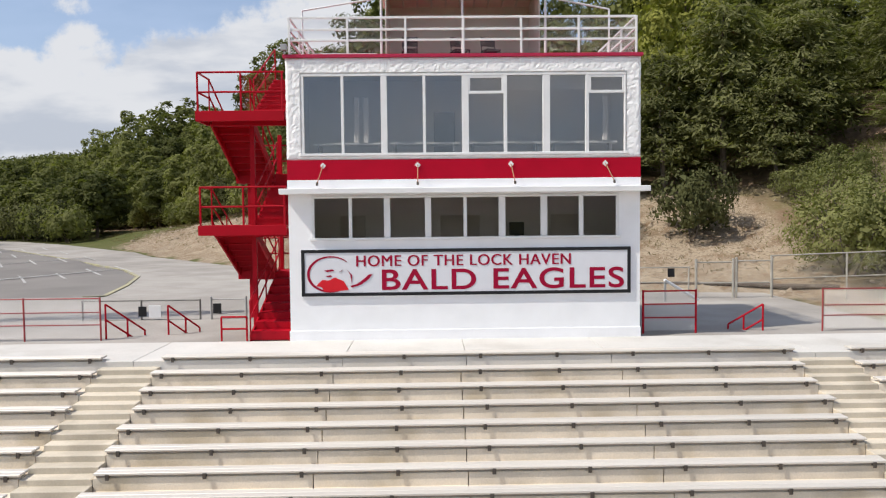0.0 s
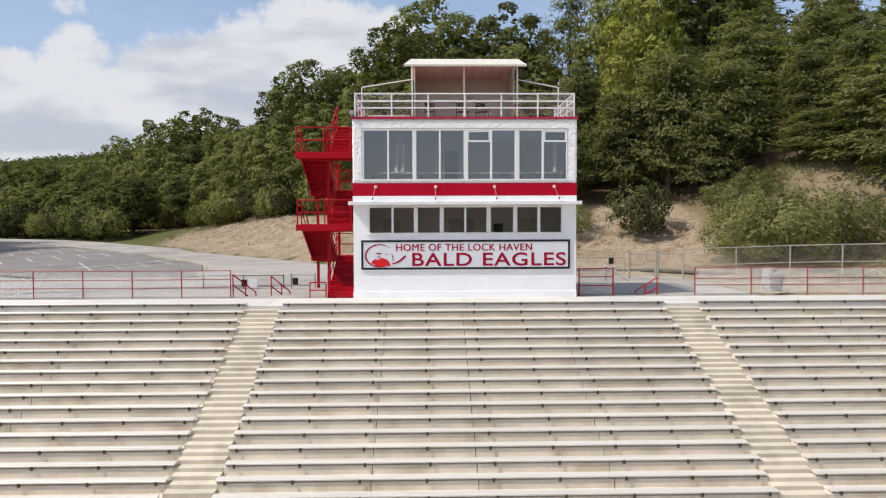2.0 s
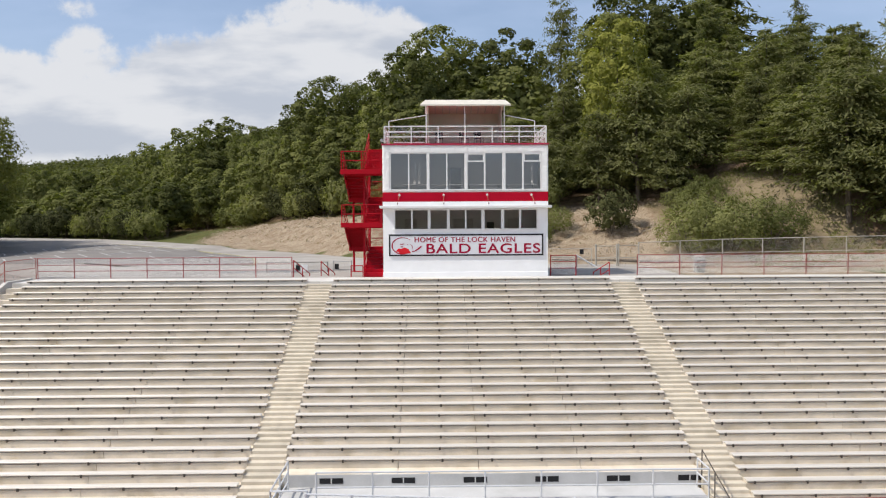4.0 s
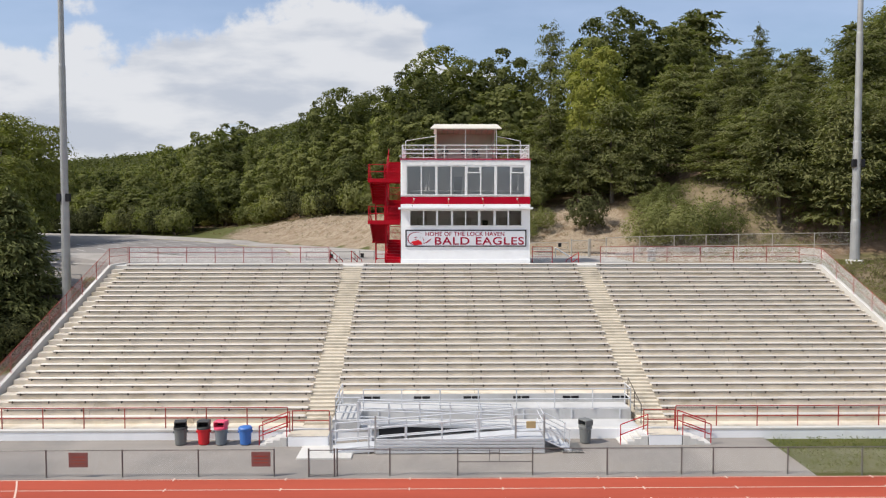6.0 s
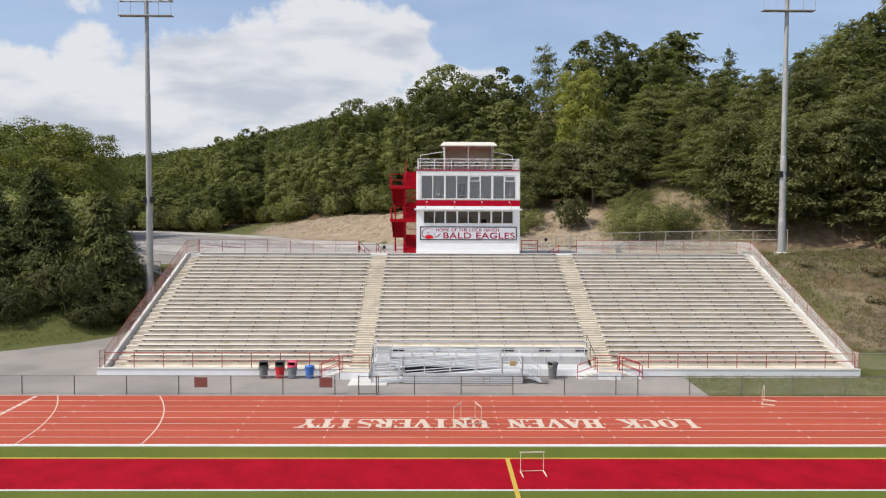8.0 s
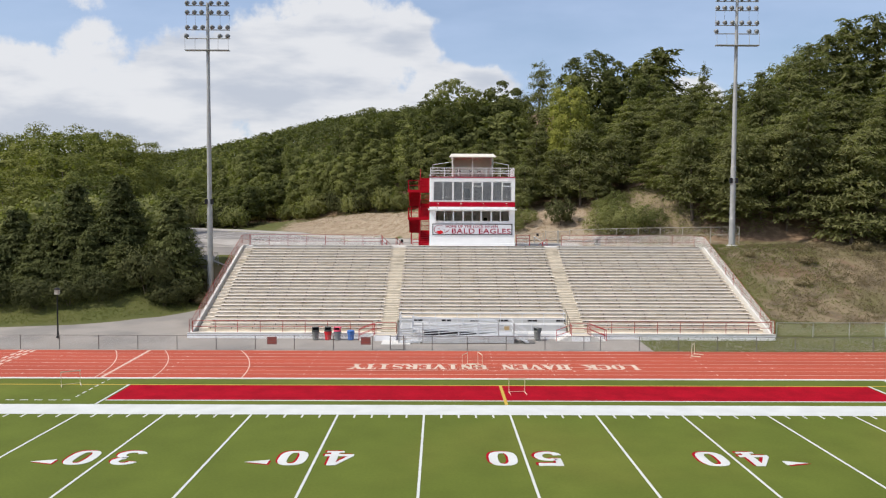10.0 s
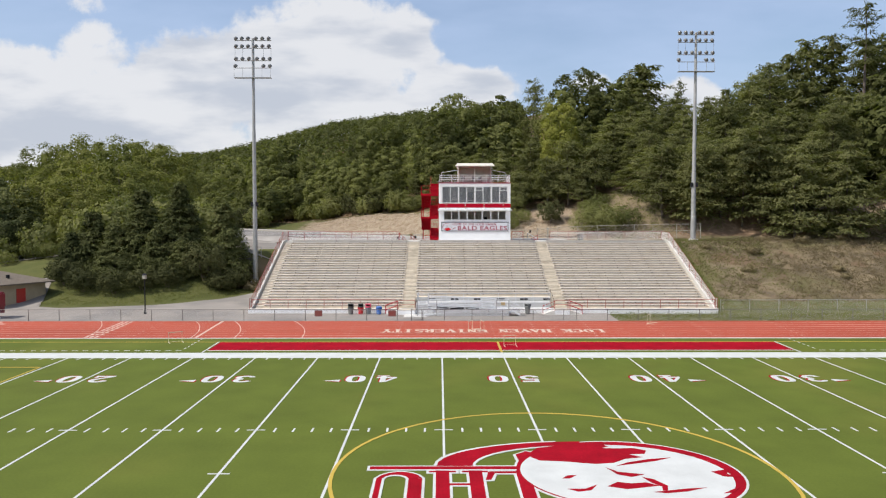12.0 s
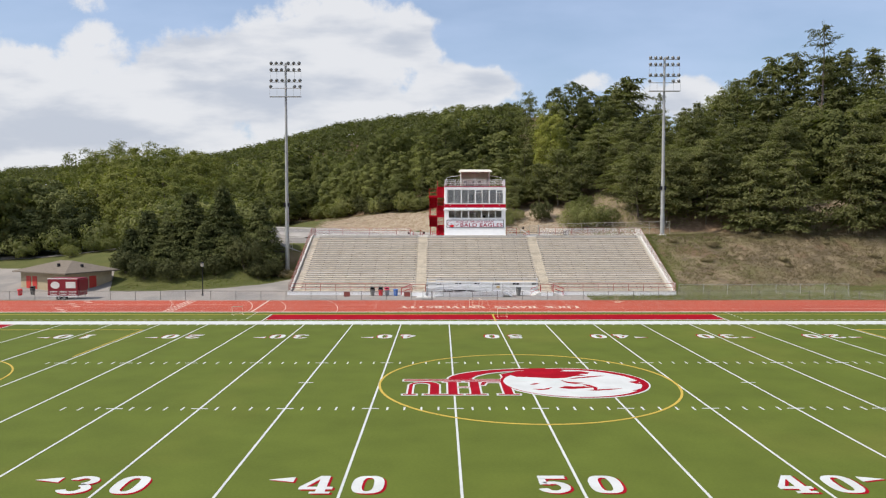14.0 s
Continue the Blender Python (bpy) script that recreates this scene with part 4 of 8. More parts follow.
part("shelter_roof", Geo().add([(CX0 - 0.33, CY0 - 0.45, 16.78), (CX1 + 0.33, CY0 - 0.45, 16.78), (CX1 + 0.06, CY0 + 0.15, 17.12), (CX0 - 0.06, CY0 + 0.15, 17.12), (CX0 - 0.1, CY1 + 0.2, 16.78), (CX1 + 0.1, CY1 + 0.2, 16.78),
     (CX0 - 0.33, CY0 - 0.45, 16.70), (CX1 + 0.33, CY0 - 0.45, 16.70), (CX1 + 0.06, CY0 + 0.15, 17.05), (CX0 - 0.06, CY0 + 0.15, 17.05), (CX0 - 0.1, CY1 + 0.2, 16.70), (CX1 + 0.1, CY1 + 0.2, 16.70)],
     [(0, 1, 2, 3), (3, 2, 5, 4), (7, 6, 9, 8), (8, 9, 10, 11), (0, 6, 7, 1), (1, 7, 8, 2), (2, 8, 11, 5), (5, 11, 10, 4), (4, 10, 9, 3), (3, 9, 6, 0)]), material("cream_sheet_metal", (0.60, 0.56, 0.49), 0.55, vary=0.08, scale=2, fine=40), shade, "cream sheet-metal roof")
part("back_canvas", Geo().box(CX0 + 0.06, CX1 - 0.06, CY1, CY1 + 0.04, 14.65, 16.72), CANVAS, shade, "tan canvas back")
part("side_canvas", Geo().box(CX0 + 0.08, CX0 + 0.11, CY0 + 0.4, CY1, 14.65, 16.78), CANVAS, shade)
part("side_canvas", Geo().box(CX1 - 0.11, CX1 - 0.08, CY0 + 0.4, CY1, 14.65, 16.78), CANVAS, shade)
PALE_CANVAS = material("pale_canvas", (0.74, 0.68, 0.56), 0.9, vary=0.06, scale=3, fine=60)
part("ceiling_canvas", Geo().add([(CX0, CY0 + 0.1, 17.0), (CX1, CY0 + 0.1, 17.0), (CX1, CY1, 16.67), (CX0, CY1, 16.67)], [(0, 1, 2, 3)]), PALE_CANVAS, shade)
for k in range(11):
    x = CX0 + 0.1 + (CX1 - CX0 - 0.2) * k / 10
    part("ceiling_rib", Geo().tube((x, CY0, 16.97), (x, CY1, 16.65), 0.03, 6), CANVAS, shade)
for x in (CX0, (CX0 + CX1) / 2 - 0.03, CX1):
    part("shelter_post", Geo().tube((x, CY0 - 0.02, 14.6), (x, CY0 - 0.02, 16.98), 0.032), WHITE_METAL, shade)
for s, x in ((-1, CX0), (1, CX1)):
    ex = -4.50 if s < 0 else 3.62
    part("brace_rail", Geo().path([(x, CY0, 16.25), (ex, CY0, 15.92), (ex, CY0, 14.6)], 0.024), WHITE_METAL, shade)
chair = thing("folding_chair", "dark folding chair on the roof deck", "chair", group="chairs on the roof deck")
part("seat", Geo().cbox(-0.22, 0.22, -0.2, 0.2, 0.42, 0.46, 0.01), BLACK, chair)
part("backrest", Geo().cbox(-0.22, 0.22, 0.18, 0.22, 0.6, 0.85, 0.01), BLACK, chair)
for lx, ly in ((-0.2, -0.18), (0.2, -0.18), (-0.2, 0.18), (0.2, 0.18)):
    part("leg", Geo().tube((lx, ly, 0), (lx, ly, 0.45 if ly < 0 else 0.85), 0.014, 6), BLACK, chair)
chair.location = (-1.7, BY + 1.6, 14.61)
for x in (-0.3, 0.55):
    copy_thing(chair, pose(x, BY + 1.7, 14.61, 0, 0, 20))

# ---- outside stair ----
stair = thing("outside_stair", "red steel switchback stair with landings and railings", "stair")
AX0, AX1 = -5.88, BX0 - 0.06
CXa, CXb = -7.08, -5.98
FRONT, BACK = BY + 0.1, BY + BD + 0.2
levels = [7.33, 8.83, 10.28, 11.78, 13.2, 14.61]


def flight(x0, x1, ya, za, yb, zb, open_side):
    n = 8
    step = Geo().cbox(0, x1 - x0, -0.21, 0.21, -0.02, 0.02, 0.004).mesh("tread", RED_STEEL)
    rs = Geo().box(0, x1 - x0, -0.005, 0.005, -0.2, 0.0).mesh("riser", RED_STEEL)
    for i in range(n):
        k = (i + 0.5) / n
        o = part("tread", step, RED_STEEL, stair)
        o.location = (x0, ya + (yb - ya) * k, za + (zb - za) * (i + 1) / n)
        o = part("riser", rs, RED_STEEL, stair)
        o.location = (x0, ya + (yb - ya) * i / n, za + (zb - za) * (i + 1) / n)
    for x in (x0, x1):
        part("stringer", Geo().add([(x - 0.025, ya, za - 0.16), (x - 0.025, yb, zb - 0.16), (x - 0.025, yb, zb + 0.12), (x - 0.025, ya, za + 0.12),
                                    (x + 0.025, ya, za - 0.16), (x + 0.025, yb, zb - 0.16), (x + 0.025, yb, zb + 0.12), (x + 0.025, ya, za + 0.12)],
                                   [(0, 1, 2, 3), (7, 6, 5, 4), (0, 4, 5, 1), (3, 2, 6, 7), (1, 5, 6, 2), (0, 3, 7, 4)]), RED_STEEL, stair)
    for x in open_side:
        for h in (0.55, 1.0):
            part("handrail", Geo().tube((x, ya, za + h), (x, yb, zb + h), 0.024, 6), RED_STEEL, stair)
        for k in (0.0, 0.5, 1.0):
            y, z = ya + (yb - ya) * k, za + (zb - za) * k
            part("baluster", Geo().tube((x, y, z), (x, y, z + 1.0), 0.022, 6), RED_STEEL, stair)


fy, by = FRONT + 0.95, BACK - 0.9
for k in range(0, 5, 2):
    flight(AX0, AX1, FRONT if k == 0 else fy, levels[k], by, levels[k + 1], (AX0,))
for k in (1, 3):
    flight(CXa, CXb, by, levels[k], fy, levels[k + 1], (CXa, CXb))


def landing(z, y0, y1, sides):
    part("landing_plate", Geo().cbox(CXa - 0.03, AX1, y0, y1, z - 0.05, z, 0.006), RED_STEEL, stair)
    part("landing_beam", Geo().cbox(CXa - 0.06, AX1, y0 - 0.05, y0, z - 0.24, z + 0.02, 0.008), RED_STEEL, stair)
    part("landing_beam", Geo().cbox(CXa - 0.06, CXa - 0.01, y0, y1, z - 0.24, z + 0.02, 0.008), RED_STEEL, stair)
    part("landing_rib", Geo().cbox(CXa + 0.2, AX1, (y0 + y1) / 2 - 0.05, (y0 + y1) / 2 + 0.05, z - 0.3, z - 0.06, 0.006), RED_STEEL, stair)
    for h in (0.5, 1.0):
        part("landing_rail", Geo().path([(CXa, y1, z + h), (CXa, y0, z + h), (AX1, y0, z + h)] if "front" in sides else [(CXa, y0, z + h), (CXa, y1, z + h), (AX1, y1, z + h)], 0.026, 6), RED_STEEL, stair)
    yy = y0 if "front" in sides else y1
    xm = (CXa + AX1) / 2
    part("rail_mesh", wires(Geo(), (xm, yy + 0.03, z + 0.05), (AX1 - 0.05, yy + 0.03, z + 0.05), (0, 0, 1), 0.9, 0.06, 0.004), RED_STEEL, stair, "red wire infill")
    for x in (CXa, (CXa + AX1) / 2, AX1 - 0.05):
        part("landing_post", Geo().tube((x, yy, z), (x, yy, z + 1.0), 0.03, 6), RED_STEEL, stair)


for k in (2, 4):
    landing(levels[k], FRONT - 0.05, fy + 0.05, ("front",))
for k in (1, 3):
    landing(levels[k], by, BACK, ("back",))
for x, y in ((CXb + 0.03, fy), (CXa + 0.15, BACK - 0.1), (CXb + 0.03, BACK - 0.1)):
    part("column", Geo().cbox(x - 0.06, x + 0.06, y - 0.06, y + 0.06, 7.2, 13.1, 0.008), RED_STEEL, stair)


# ---- painted lines ----
YARD = 4.572
marks = thing("field_markings", "white and gold painted football field lines", "field lines", kind="structure")
MID = -24.385


def paint(name, pts_list, mat, parent, lift, label=""):
    """Flat paint that follows the ground: a list of outlines."""
    g = Geo()
    for q, pts in enumerate(pts_list):
        n = len(pts)
        lift += 0.0005 if len(pts_list) < 12 and q else 0.0
        g.add([(x, y, height(x, y) + lift) for x, y in pts] + [(x, y, height(x, y) + lift - 0.02) for x, y in pts],
              [tuple(range(n)), *[(i, n + i, n + (i + 1) % n, (i + 1) % n) for i in range(n)]])
    ob = part(name, g, mat, parent, label)
    me = ob.data
    bm = bmesh.new()
    bm.from_mesh(me)
    bmesh.ops.recalc_face_normals(bm, faces=bm.faces)
    bm.to_mesh(me)
    bm.free()
    return ob


def rect(x0, x1, y0, y1):
    return [(x0, y0), (x1, y0), (x1, y1), (x0, y1)]


paint("sideline", [rect(-60, 60, -0.1, 1.8)], TURF_WHITE, marks, 0.012, "broad white sideline")
paint("sideline", [rect(-60, 60, -48.9, -50.6)], TURF_WHITE, marks, 0.008)
for k in range(-10, 11):
    paint("yard_line", [rect(k * YARD - 0.055, k * YARD + 0.055, -48.77, 0.06)], TURF_WHITE, marks, 0.008)
tick = Geo().box(-0.05, 0.05, -0.31, 0.31, -0.01, 0.0065).mesh("hash_mark", TURF_WHITE)
bar = Geo().box(-0.45, 0.45, -0.05, 0.05, -0.01, 0.012).mesh("hash_bar", TURF_WHITE)
yd = YARD / 5
for y, span in ((-0.36, 48), (-18.29, 36), (-30.48, 28), (-48.4, 6)):
    for k in range(-span, span + 1):
        if k % 5 == 0:
            if y < -1:
                o = part("hash_bar", bar, TURF_WHITE, marks)
                o.location = (k * yd, y, 0)
            continue
        o = part("hash_mark", tick, TURF_WHITE, marks)
        o.location = (k * yd, y, 0)
for x in (-3 * YARD, 3 * YARD):
    o = part("hash_bar", bar, TURF_WHITE, marks)
    o.location = (x, MID, 0)
# end zones, team area
for s in (-1, 1):
    paint("end_zone", [rect(min(s * 45.8, s * 54.9), max(s * 45.8, s * 54.9), -48.77, 0.0)], TURF_RED, marks, 0.004, "solid red end zone")
    paint("team_area_line", [rect(s * 22.86 - 0.06, s * 22.86 + 0.06, 1.9, 6.35)], TURF_WHITE, marks, 0.014)
    dashes = [rect(s * (24.9 + 0.8 * k) - 0.22, s * (24.9 + 0.8 * k) + 0.22, 2.65, 2.75) for k in range(36)]
    paint("dashed_line", dashes, TURF_WHITE, marks, 0.008)
    paint("dashed_line", [rect(s * 24.7 - 0.05, s * 24.7 + 0.05, 3.4 + 0.8 * k, 3.8 + 0.8 * k) for k in range(6)], TURF_WHITE, marks, 0.008)
paint("team_area", [rect(-22.7, 22.7, 2.78, 6.2)], TURF_RED, marks, 0.006, "long red team area strip")
paint("team_area_line", [rect(-22.7, 22.7, 2.63, 2.77)], TURF_WHITE, marks, 0.010)
paint("gold_line", [rect(-62, 62, 6.24, 6.36)], TURF_GOLD, marks, 0.010)
paint("gold_line", [rect(-0.09, 0.09, 1.9, 6.22)], TURF_GOLD, marks, 0.014)


def arc(cx, cy, r, w, a0, a1, n=72):
    out = []
    for i in range(n):
        a, b = radians(a0 + (a1 - a0) * i / n), radians(a0 + (a1 - a0) * (i + 1) / n)
        out.append([(cx + (r - w) * math.cos(a), cy + (r - w) * math.sin(a)), (cx + (r + w) * math.cos(a), cy + (r + w) * math.sin(a)),
                    (cx + (r + w) * math.cos(b), cy + (r + w) * math.sin(b)), (cx + (r - w) * math.cos(b), cy + (r - w) * math.sin(b))])
    return out


paint("gold_circle", arc(0, -24.4, 9.12, 0.075, 0, 360), TURF_GOLD, marks, 0.015, "gold painted centre circle")
for s in (-1, 1):
    paint("gold_arc", arc(s * 41.3, MID, 8.2, 0.06, -80 if s < 0 else 100, 80 if s < 0 else 260, 40), TURF_GOLD, marks, 0.015)
    paint("gold_line", [rect(min(s * 32.3, s * 60), max(s * 32.3, s * 60), -3.4, -3.28)], TURF_GOLD, marks, 0.015)
    paint("gold_line", [rect(s * 32.3 - 0.06, s * 32.3 + 0.06, -16.0, -3.3)], TURF_GOLD, marks, 0.015)


# yard numbers: block digits with serifs, on a grid 1 wide and 1.5 high
def seg(*q):
    return [rect(*q)]


def ringed(x0, x1, y0, y1, w, n=20, h=None):
    cx, cy, rx, ry = (x0 + x1) / 2, (y0 + y1) / 2, (x1 - x0) / 2, (y1 - y0) / 2
    h = w * 0.55 if h is None else h
    sup = lambda c: math.copysign(abs(c) ** 0.72, c)
    out = []
    for i in range(n):
        a, b = 2 * math.pi * i / n, 2 * math.pi * (i + 1) / n
        out.append([(cx + (rx - w) * sup(math.cos(a)), cy + (ry - h) * sup(math.sin(a))), (cx + rx * sup(math.cos(a)), cy + ry * sup(math.sin(a))),
                    (cx + rx * sup(math.cos(b)), cy + ry * sup(math.sin(b))), (cx + (rx - w) * sup(math.cos(b)), cy + (ry - h) * sup(math.sin(b)))])
    return out


def half_ring(x0, x1, y0, y1, w, h, a0, a1, n=14):
    cx, cy, rx, ry = (x0 + x1) / 2, (y0 + y1) / 2, (x1 - x0) / 2, (y1 - y0) / 2
    out = []
    for i in range(n):
        a, b = radians(a0 + (a1 - a0) * i / n), radians(a0 + (a1 - a0) * (i + 1) / n)
        out.append([(cx + (rx - w) * math.cos(a), cy + (ry - h) * math.sin(a)), (cx + rx * math.cos(a), cy + ry * math.sin(a)),
                    (cx + rx * math.cos(b), cy + ry * math.sin(b)), (cx + (rx - w) * math.cos(b), cy + (ry - h) * math.sin(b))])
    return out


DIGITS = {
    "0": ringed(0, 1.25, 0, 1.85, 0.40, 24, 0.22),
    "1": seg(0.42, 0.82, 0.2, 1.85) + seg(0.2, 1.05, 0, 0.2) + seg(0.2, 0.45, 1.4, 1.65),
    "2": half_ring(0.0, 1.2, 0.75, 1.85, 0.36, 0.24, -35, 175) + [[(0.0, 0.28), (0.34, 0.28), (1.12, 0.98), (0.86, 1.12)]] + seg(0, 1.22, 0, 0.29) + seg(0.98, 1.22, 0.26, 0.5),
    "3": half_ring(0.0, 1.2, 0.86, 1.85, 0.36, 0.24, -80, 165) + half_ring(-0.02, 1.24, 0, 1.04, 0.38, 0.25, -165, 80),
    "4": seg(0.68, 1.04, 0, 1.85) + seg(0, 1.28, 0.42, 0.68) + [[(0.0, 0.66), (0.26, 0.66), (0.86, 1.85), (0.66, 1.85)]] + seg(0.46, 1.24, 0, 0.18),
    "5": seg(0.08, 1.14, 1.52, 1.85) + seg(0.08, 0.36, 0.92, 1.54) + half_ring(-0.04, 1.22, 0, 1.22, 0.37, 0.26, -165, 128),
}


def number(text, x, far):
    """Two digits either side of a yard line, with a red drop shadow and an arrow towards the nearer goal."""
    ob = thing("yard_number", f"white yard number {text} with a red shadow painted on turf", "field number", group="yard numbers", kind="structure")
    y0 = -6.15 if far else -42.55
    flip = -1 if far else 1
    for k, ch in enumerate(text):
        ox = (-1.62, 0.36)[k] * 1.0
        for mat, dx, dy, lift, nm in ((TURF_RED, 0.10, -0.10, 0.011, "digit_shadow"), (TURF_WHITE, 0.0, 0.0, 0.017, "digit")):
            outl = [[(x + flip * (ox + px) + dx * flip, y0 + flip * py + dy * flip) for px, py in poly] for poly in DIGITS[ch]]
            paint(nm, outl, mat, ob, lift)
    if text != "50":
        s = -1 if x < 0 else 1
        tip, base = x + s * 2.95, x + s * 1.95
        yc = y0 + flip * 1.45
        for mat, dx, lift, nm in ((TURF_RED, 0.09, 0.011, "arrow_shadow"), (TURF_WHITE, 0, 0.017, "arrow")):
            paint(nm, [[(base + dx, yc - 0.27 - dx), (base + dx, yc + 0.27 - dx), (tip + dx, yc - dx)]], mat, ob, lift)


for k in range(-4, 5):
    number(str(50 - 10 * abs(k)), k * 2 * YARD, True)
    if abs(k) < 3:
        number(str(50 - 10 * abs(k)), k * 2 * YARD, False)

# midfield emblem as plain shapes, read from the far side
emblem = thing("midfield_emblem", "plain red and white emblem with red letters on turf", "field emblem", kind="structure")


def ell(cx, cy, rx, ry, n=48, tilt=0.0):
    ct, st = math.cos(radians(tilt)), math.sin(radians(tilt))
    return [(cx + rx * math.cos(2 * math.pi * i / n) * ct - ry * math.sin(2 * math.pi * i / n) * st,
             cy + rx * math.cos(2 * math.pi * i / n) * st + ry * math.sin(2 * math.pi * i / n) * ct) for i in range(n)]


paint("emblem_border", [ell(2.9, -24.25, 4.62, 4.08, 60, -8)], TURF_WHITE, emblem, 0.018)
paint("emblem_rim", [ell(2.9, -24.25, 4.52, 3.96, 60, -8)], TURF_RED, emblem, 0.024, "plain red rim")
paint("emblem_disc", [ell(2.74, -24.42, 4.22, 3.64, 60, -8)], TURF_WHITE, emblem, 0.030, "plain white oval")
paint("emblem_patch", [[(-1.0, -22.2), (-0.4, -21.2), (0.9, -20.75), (2.6, -20.7), (2.85, -21.0), (2.5, -21.25), (3.2, -21.3), (3.9, -21.25), (4.4, -21.6), (4.2, -22.05), (3.5, -22.1), (4.0, -22.5), (3.2, -22.7), (2.6, -23.2), (1.8, -23.35), (0.4, -23.0), (-0.5, -22.9)]], TURF_RED, emblem, 0.036, "plain red patch")
for pts in ([(1.7, -25.9), (2.2, -25.45), (2.7, -25.6), (3.3, -25.5), (3.75, -25.85), (3.2, -26.0), (2.4, -26.2)], [(2.1, -23.75), (2.5, -24.3), (3.5, -24.6), (2.9, -24.9), (2.4, -24.6)], [(3.3, -24.9), (3.7, -25.15), (4.05, -25.85), (3.9, -26.35), (3.7, -26.35), (3.8, -25.95), (3.5, -25.5)],
            [(0.1, -25.05), (0.35, -24.72), (0.75, -24.66), (0.4, -25.05)], [(0.1, -26.15), (0.8, -26.15), (1.35, -25.72), (1.0, -26.3), (0.5, -26.45)], [(3.3, -26.5), (4.7, -26.15), (5.5, -26.05), (4.6, -26.45), (3.8, -26.62)], [(4.2, -22.75), (5.2, -22.55), (4.4, -23.0), (2.6, -23.6), (3.2, -23.15)]):
    paint("emblem_stroke", [pts], TURF_RED, emblem, 0.036, "plain red stroke")
for pts in ([(6.3, -24.3), (7.15, -24.0), (6.85, -24.55), (7.1, -24.95), (6.6, -24.85)], [(5.9, -26.65), (6.9, -25.85), (6.35, -26.55)]):
    paint("emblem_notch", [pts], TURF_RED, emblem, 0.036, "plain red notch")
sweep_o = [(-4.9 + 6.6 * (1 - math.cos(radians(a))), -23.55 + 3.3 * math.sin(radians(a))) for a in range(0, 91, 9)]
sweep_i = [(-3.4 + 5.0 * (1 - math.cos(radians(a))), -23.55 + 2.75 * math.sin(radians(a))) for a in range(0, 91, 9)]
grow = [[(x - 0.12, y + 0.12) for x, y in sweep_o[:-1]], [(x + 0.1, y - 0.1) for x, y in sweep_i[:-1]]]
for mat, o, i, lift in ((TURF_WHITE, grow[0], grow[1], 0.020), (TURF_RED, sweep_o, sweep_i, 0.026)):
    paint("emblem_sweep", [[o[k], i[k], i[k + 1], o[k + 1]] for k in range(len(o) - 1)], mat, emblem, lift)
for mat, e, lift in ((TURF_WHITE, 0.11, 0.022), (TURF_RED, 0.0, 0.028)):
    paint("emblem_bar", [rect(-7.65 - e, -0.6 + e, -23.95 - e, -23.6 + e)], mat, emblem, lift)
    paint("emblem_hook", [[(-1.35 - e, -23.7 - e), (-0.75 + e, -24.0 - e), (-0.55 + e, -22.0), (-0.95, -21.6 + e), (-1.45 - e, -22.1)]], mat, emblem, lift)
    # letters, upside down: L, H, U from right to left
    def leg(xa, xb, foot=0.33):
        """An upright stroke with a thin slab serif at its foot."""
        return [rect(xa - e, xb + e, -27.42, -24.1), rect(xa - foot - e, xb + foot + e, -27.55 - e, -27.36 + e)]

    bow = [(-7.0 + 1.4 * k / 10, math.sin(math.pi * k / 10)) for k in range(11)]
    legs = {
        "letter_L": leg(-1.66, -1.14, 0.36) + [rect(-2.75 - e, -1.2, -24.42 - e, -24.2 + e), [(-2.8 - e, -24.3), (-2.5 + e, -24.3), (-2.72 + e, -25.15 - e), (-2.95 - e, -25.2 - e)]],
        "letter_H": leg(-4.92, -4.38) + leg(-3.58, -3.04) + [rect(-4.4, -3.5, -25.75 - e, -25.55 + e), rect(-5.2 - e, -4.1 + e, -24.32 - e, -24.14 + e), rect(-3.85 - e, -2.8 + e, -24.32 - e, -24.14 + e)],
        "letter_U": [rect(-7.28 - e, -7.06 + e, -27.42, -24.95), rect(-7.55 - e, -6.8 + e, -27.55 - e, -27.36 + e), rect(-6.0 - e, -5.46 + e, -27.42, -24.9), rect(-6.35 - e, -5.12 + e, -27.55 - e, -27.36 + e)]
        + [[(-7.28 - e + (1.82 + 2 * e) * k / 10, -24.98 + (0.72 + e) * bow[k][1] ** 0.6), (-7.28 - e + (1.82 + 2 * e) * (k + 1) / 10, -24.98 + (0.72 + e) * abs(bow[k + 1][1]) ** 0.6),
            (-7.06 + e + (1.06 - 2 * e) * (k + 1) / 10, -25.0 + (0.42 - e) * abs(bow[k + 1][1]) ** 0.6), (-7.06 + e + (1.06 - 2 * e) * k / 10, -25.0 + (0.42 - e) * bow[k][1] ** 0.6)] for k in range(10)],
    }
    for nm, polys in legs.items():
        for q, poly in enumerate(polys):
            paint(nm, [poly], mat, emblem, lift + 0.0006 * q)

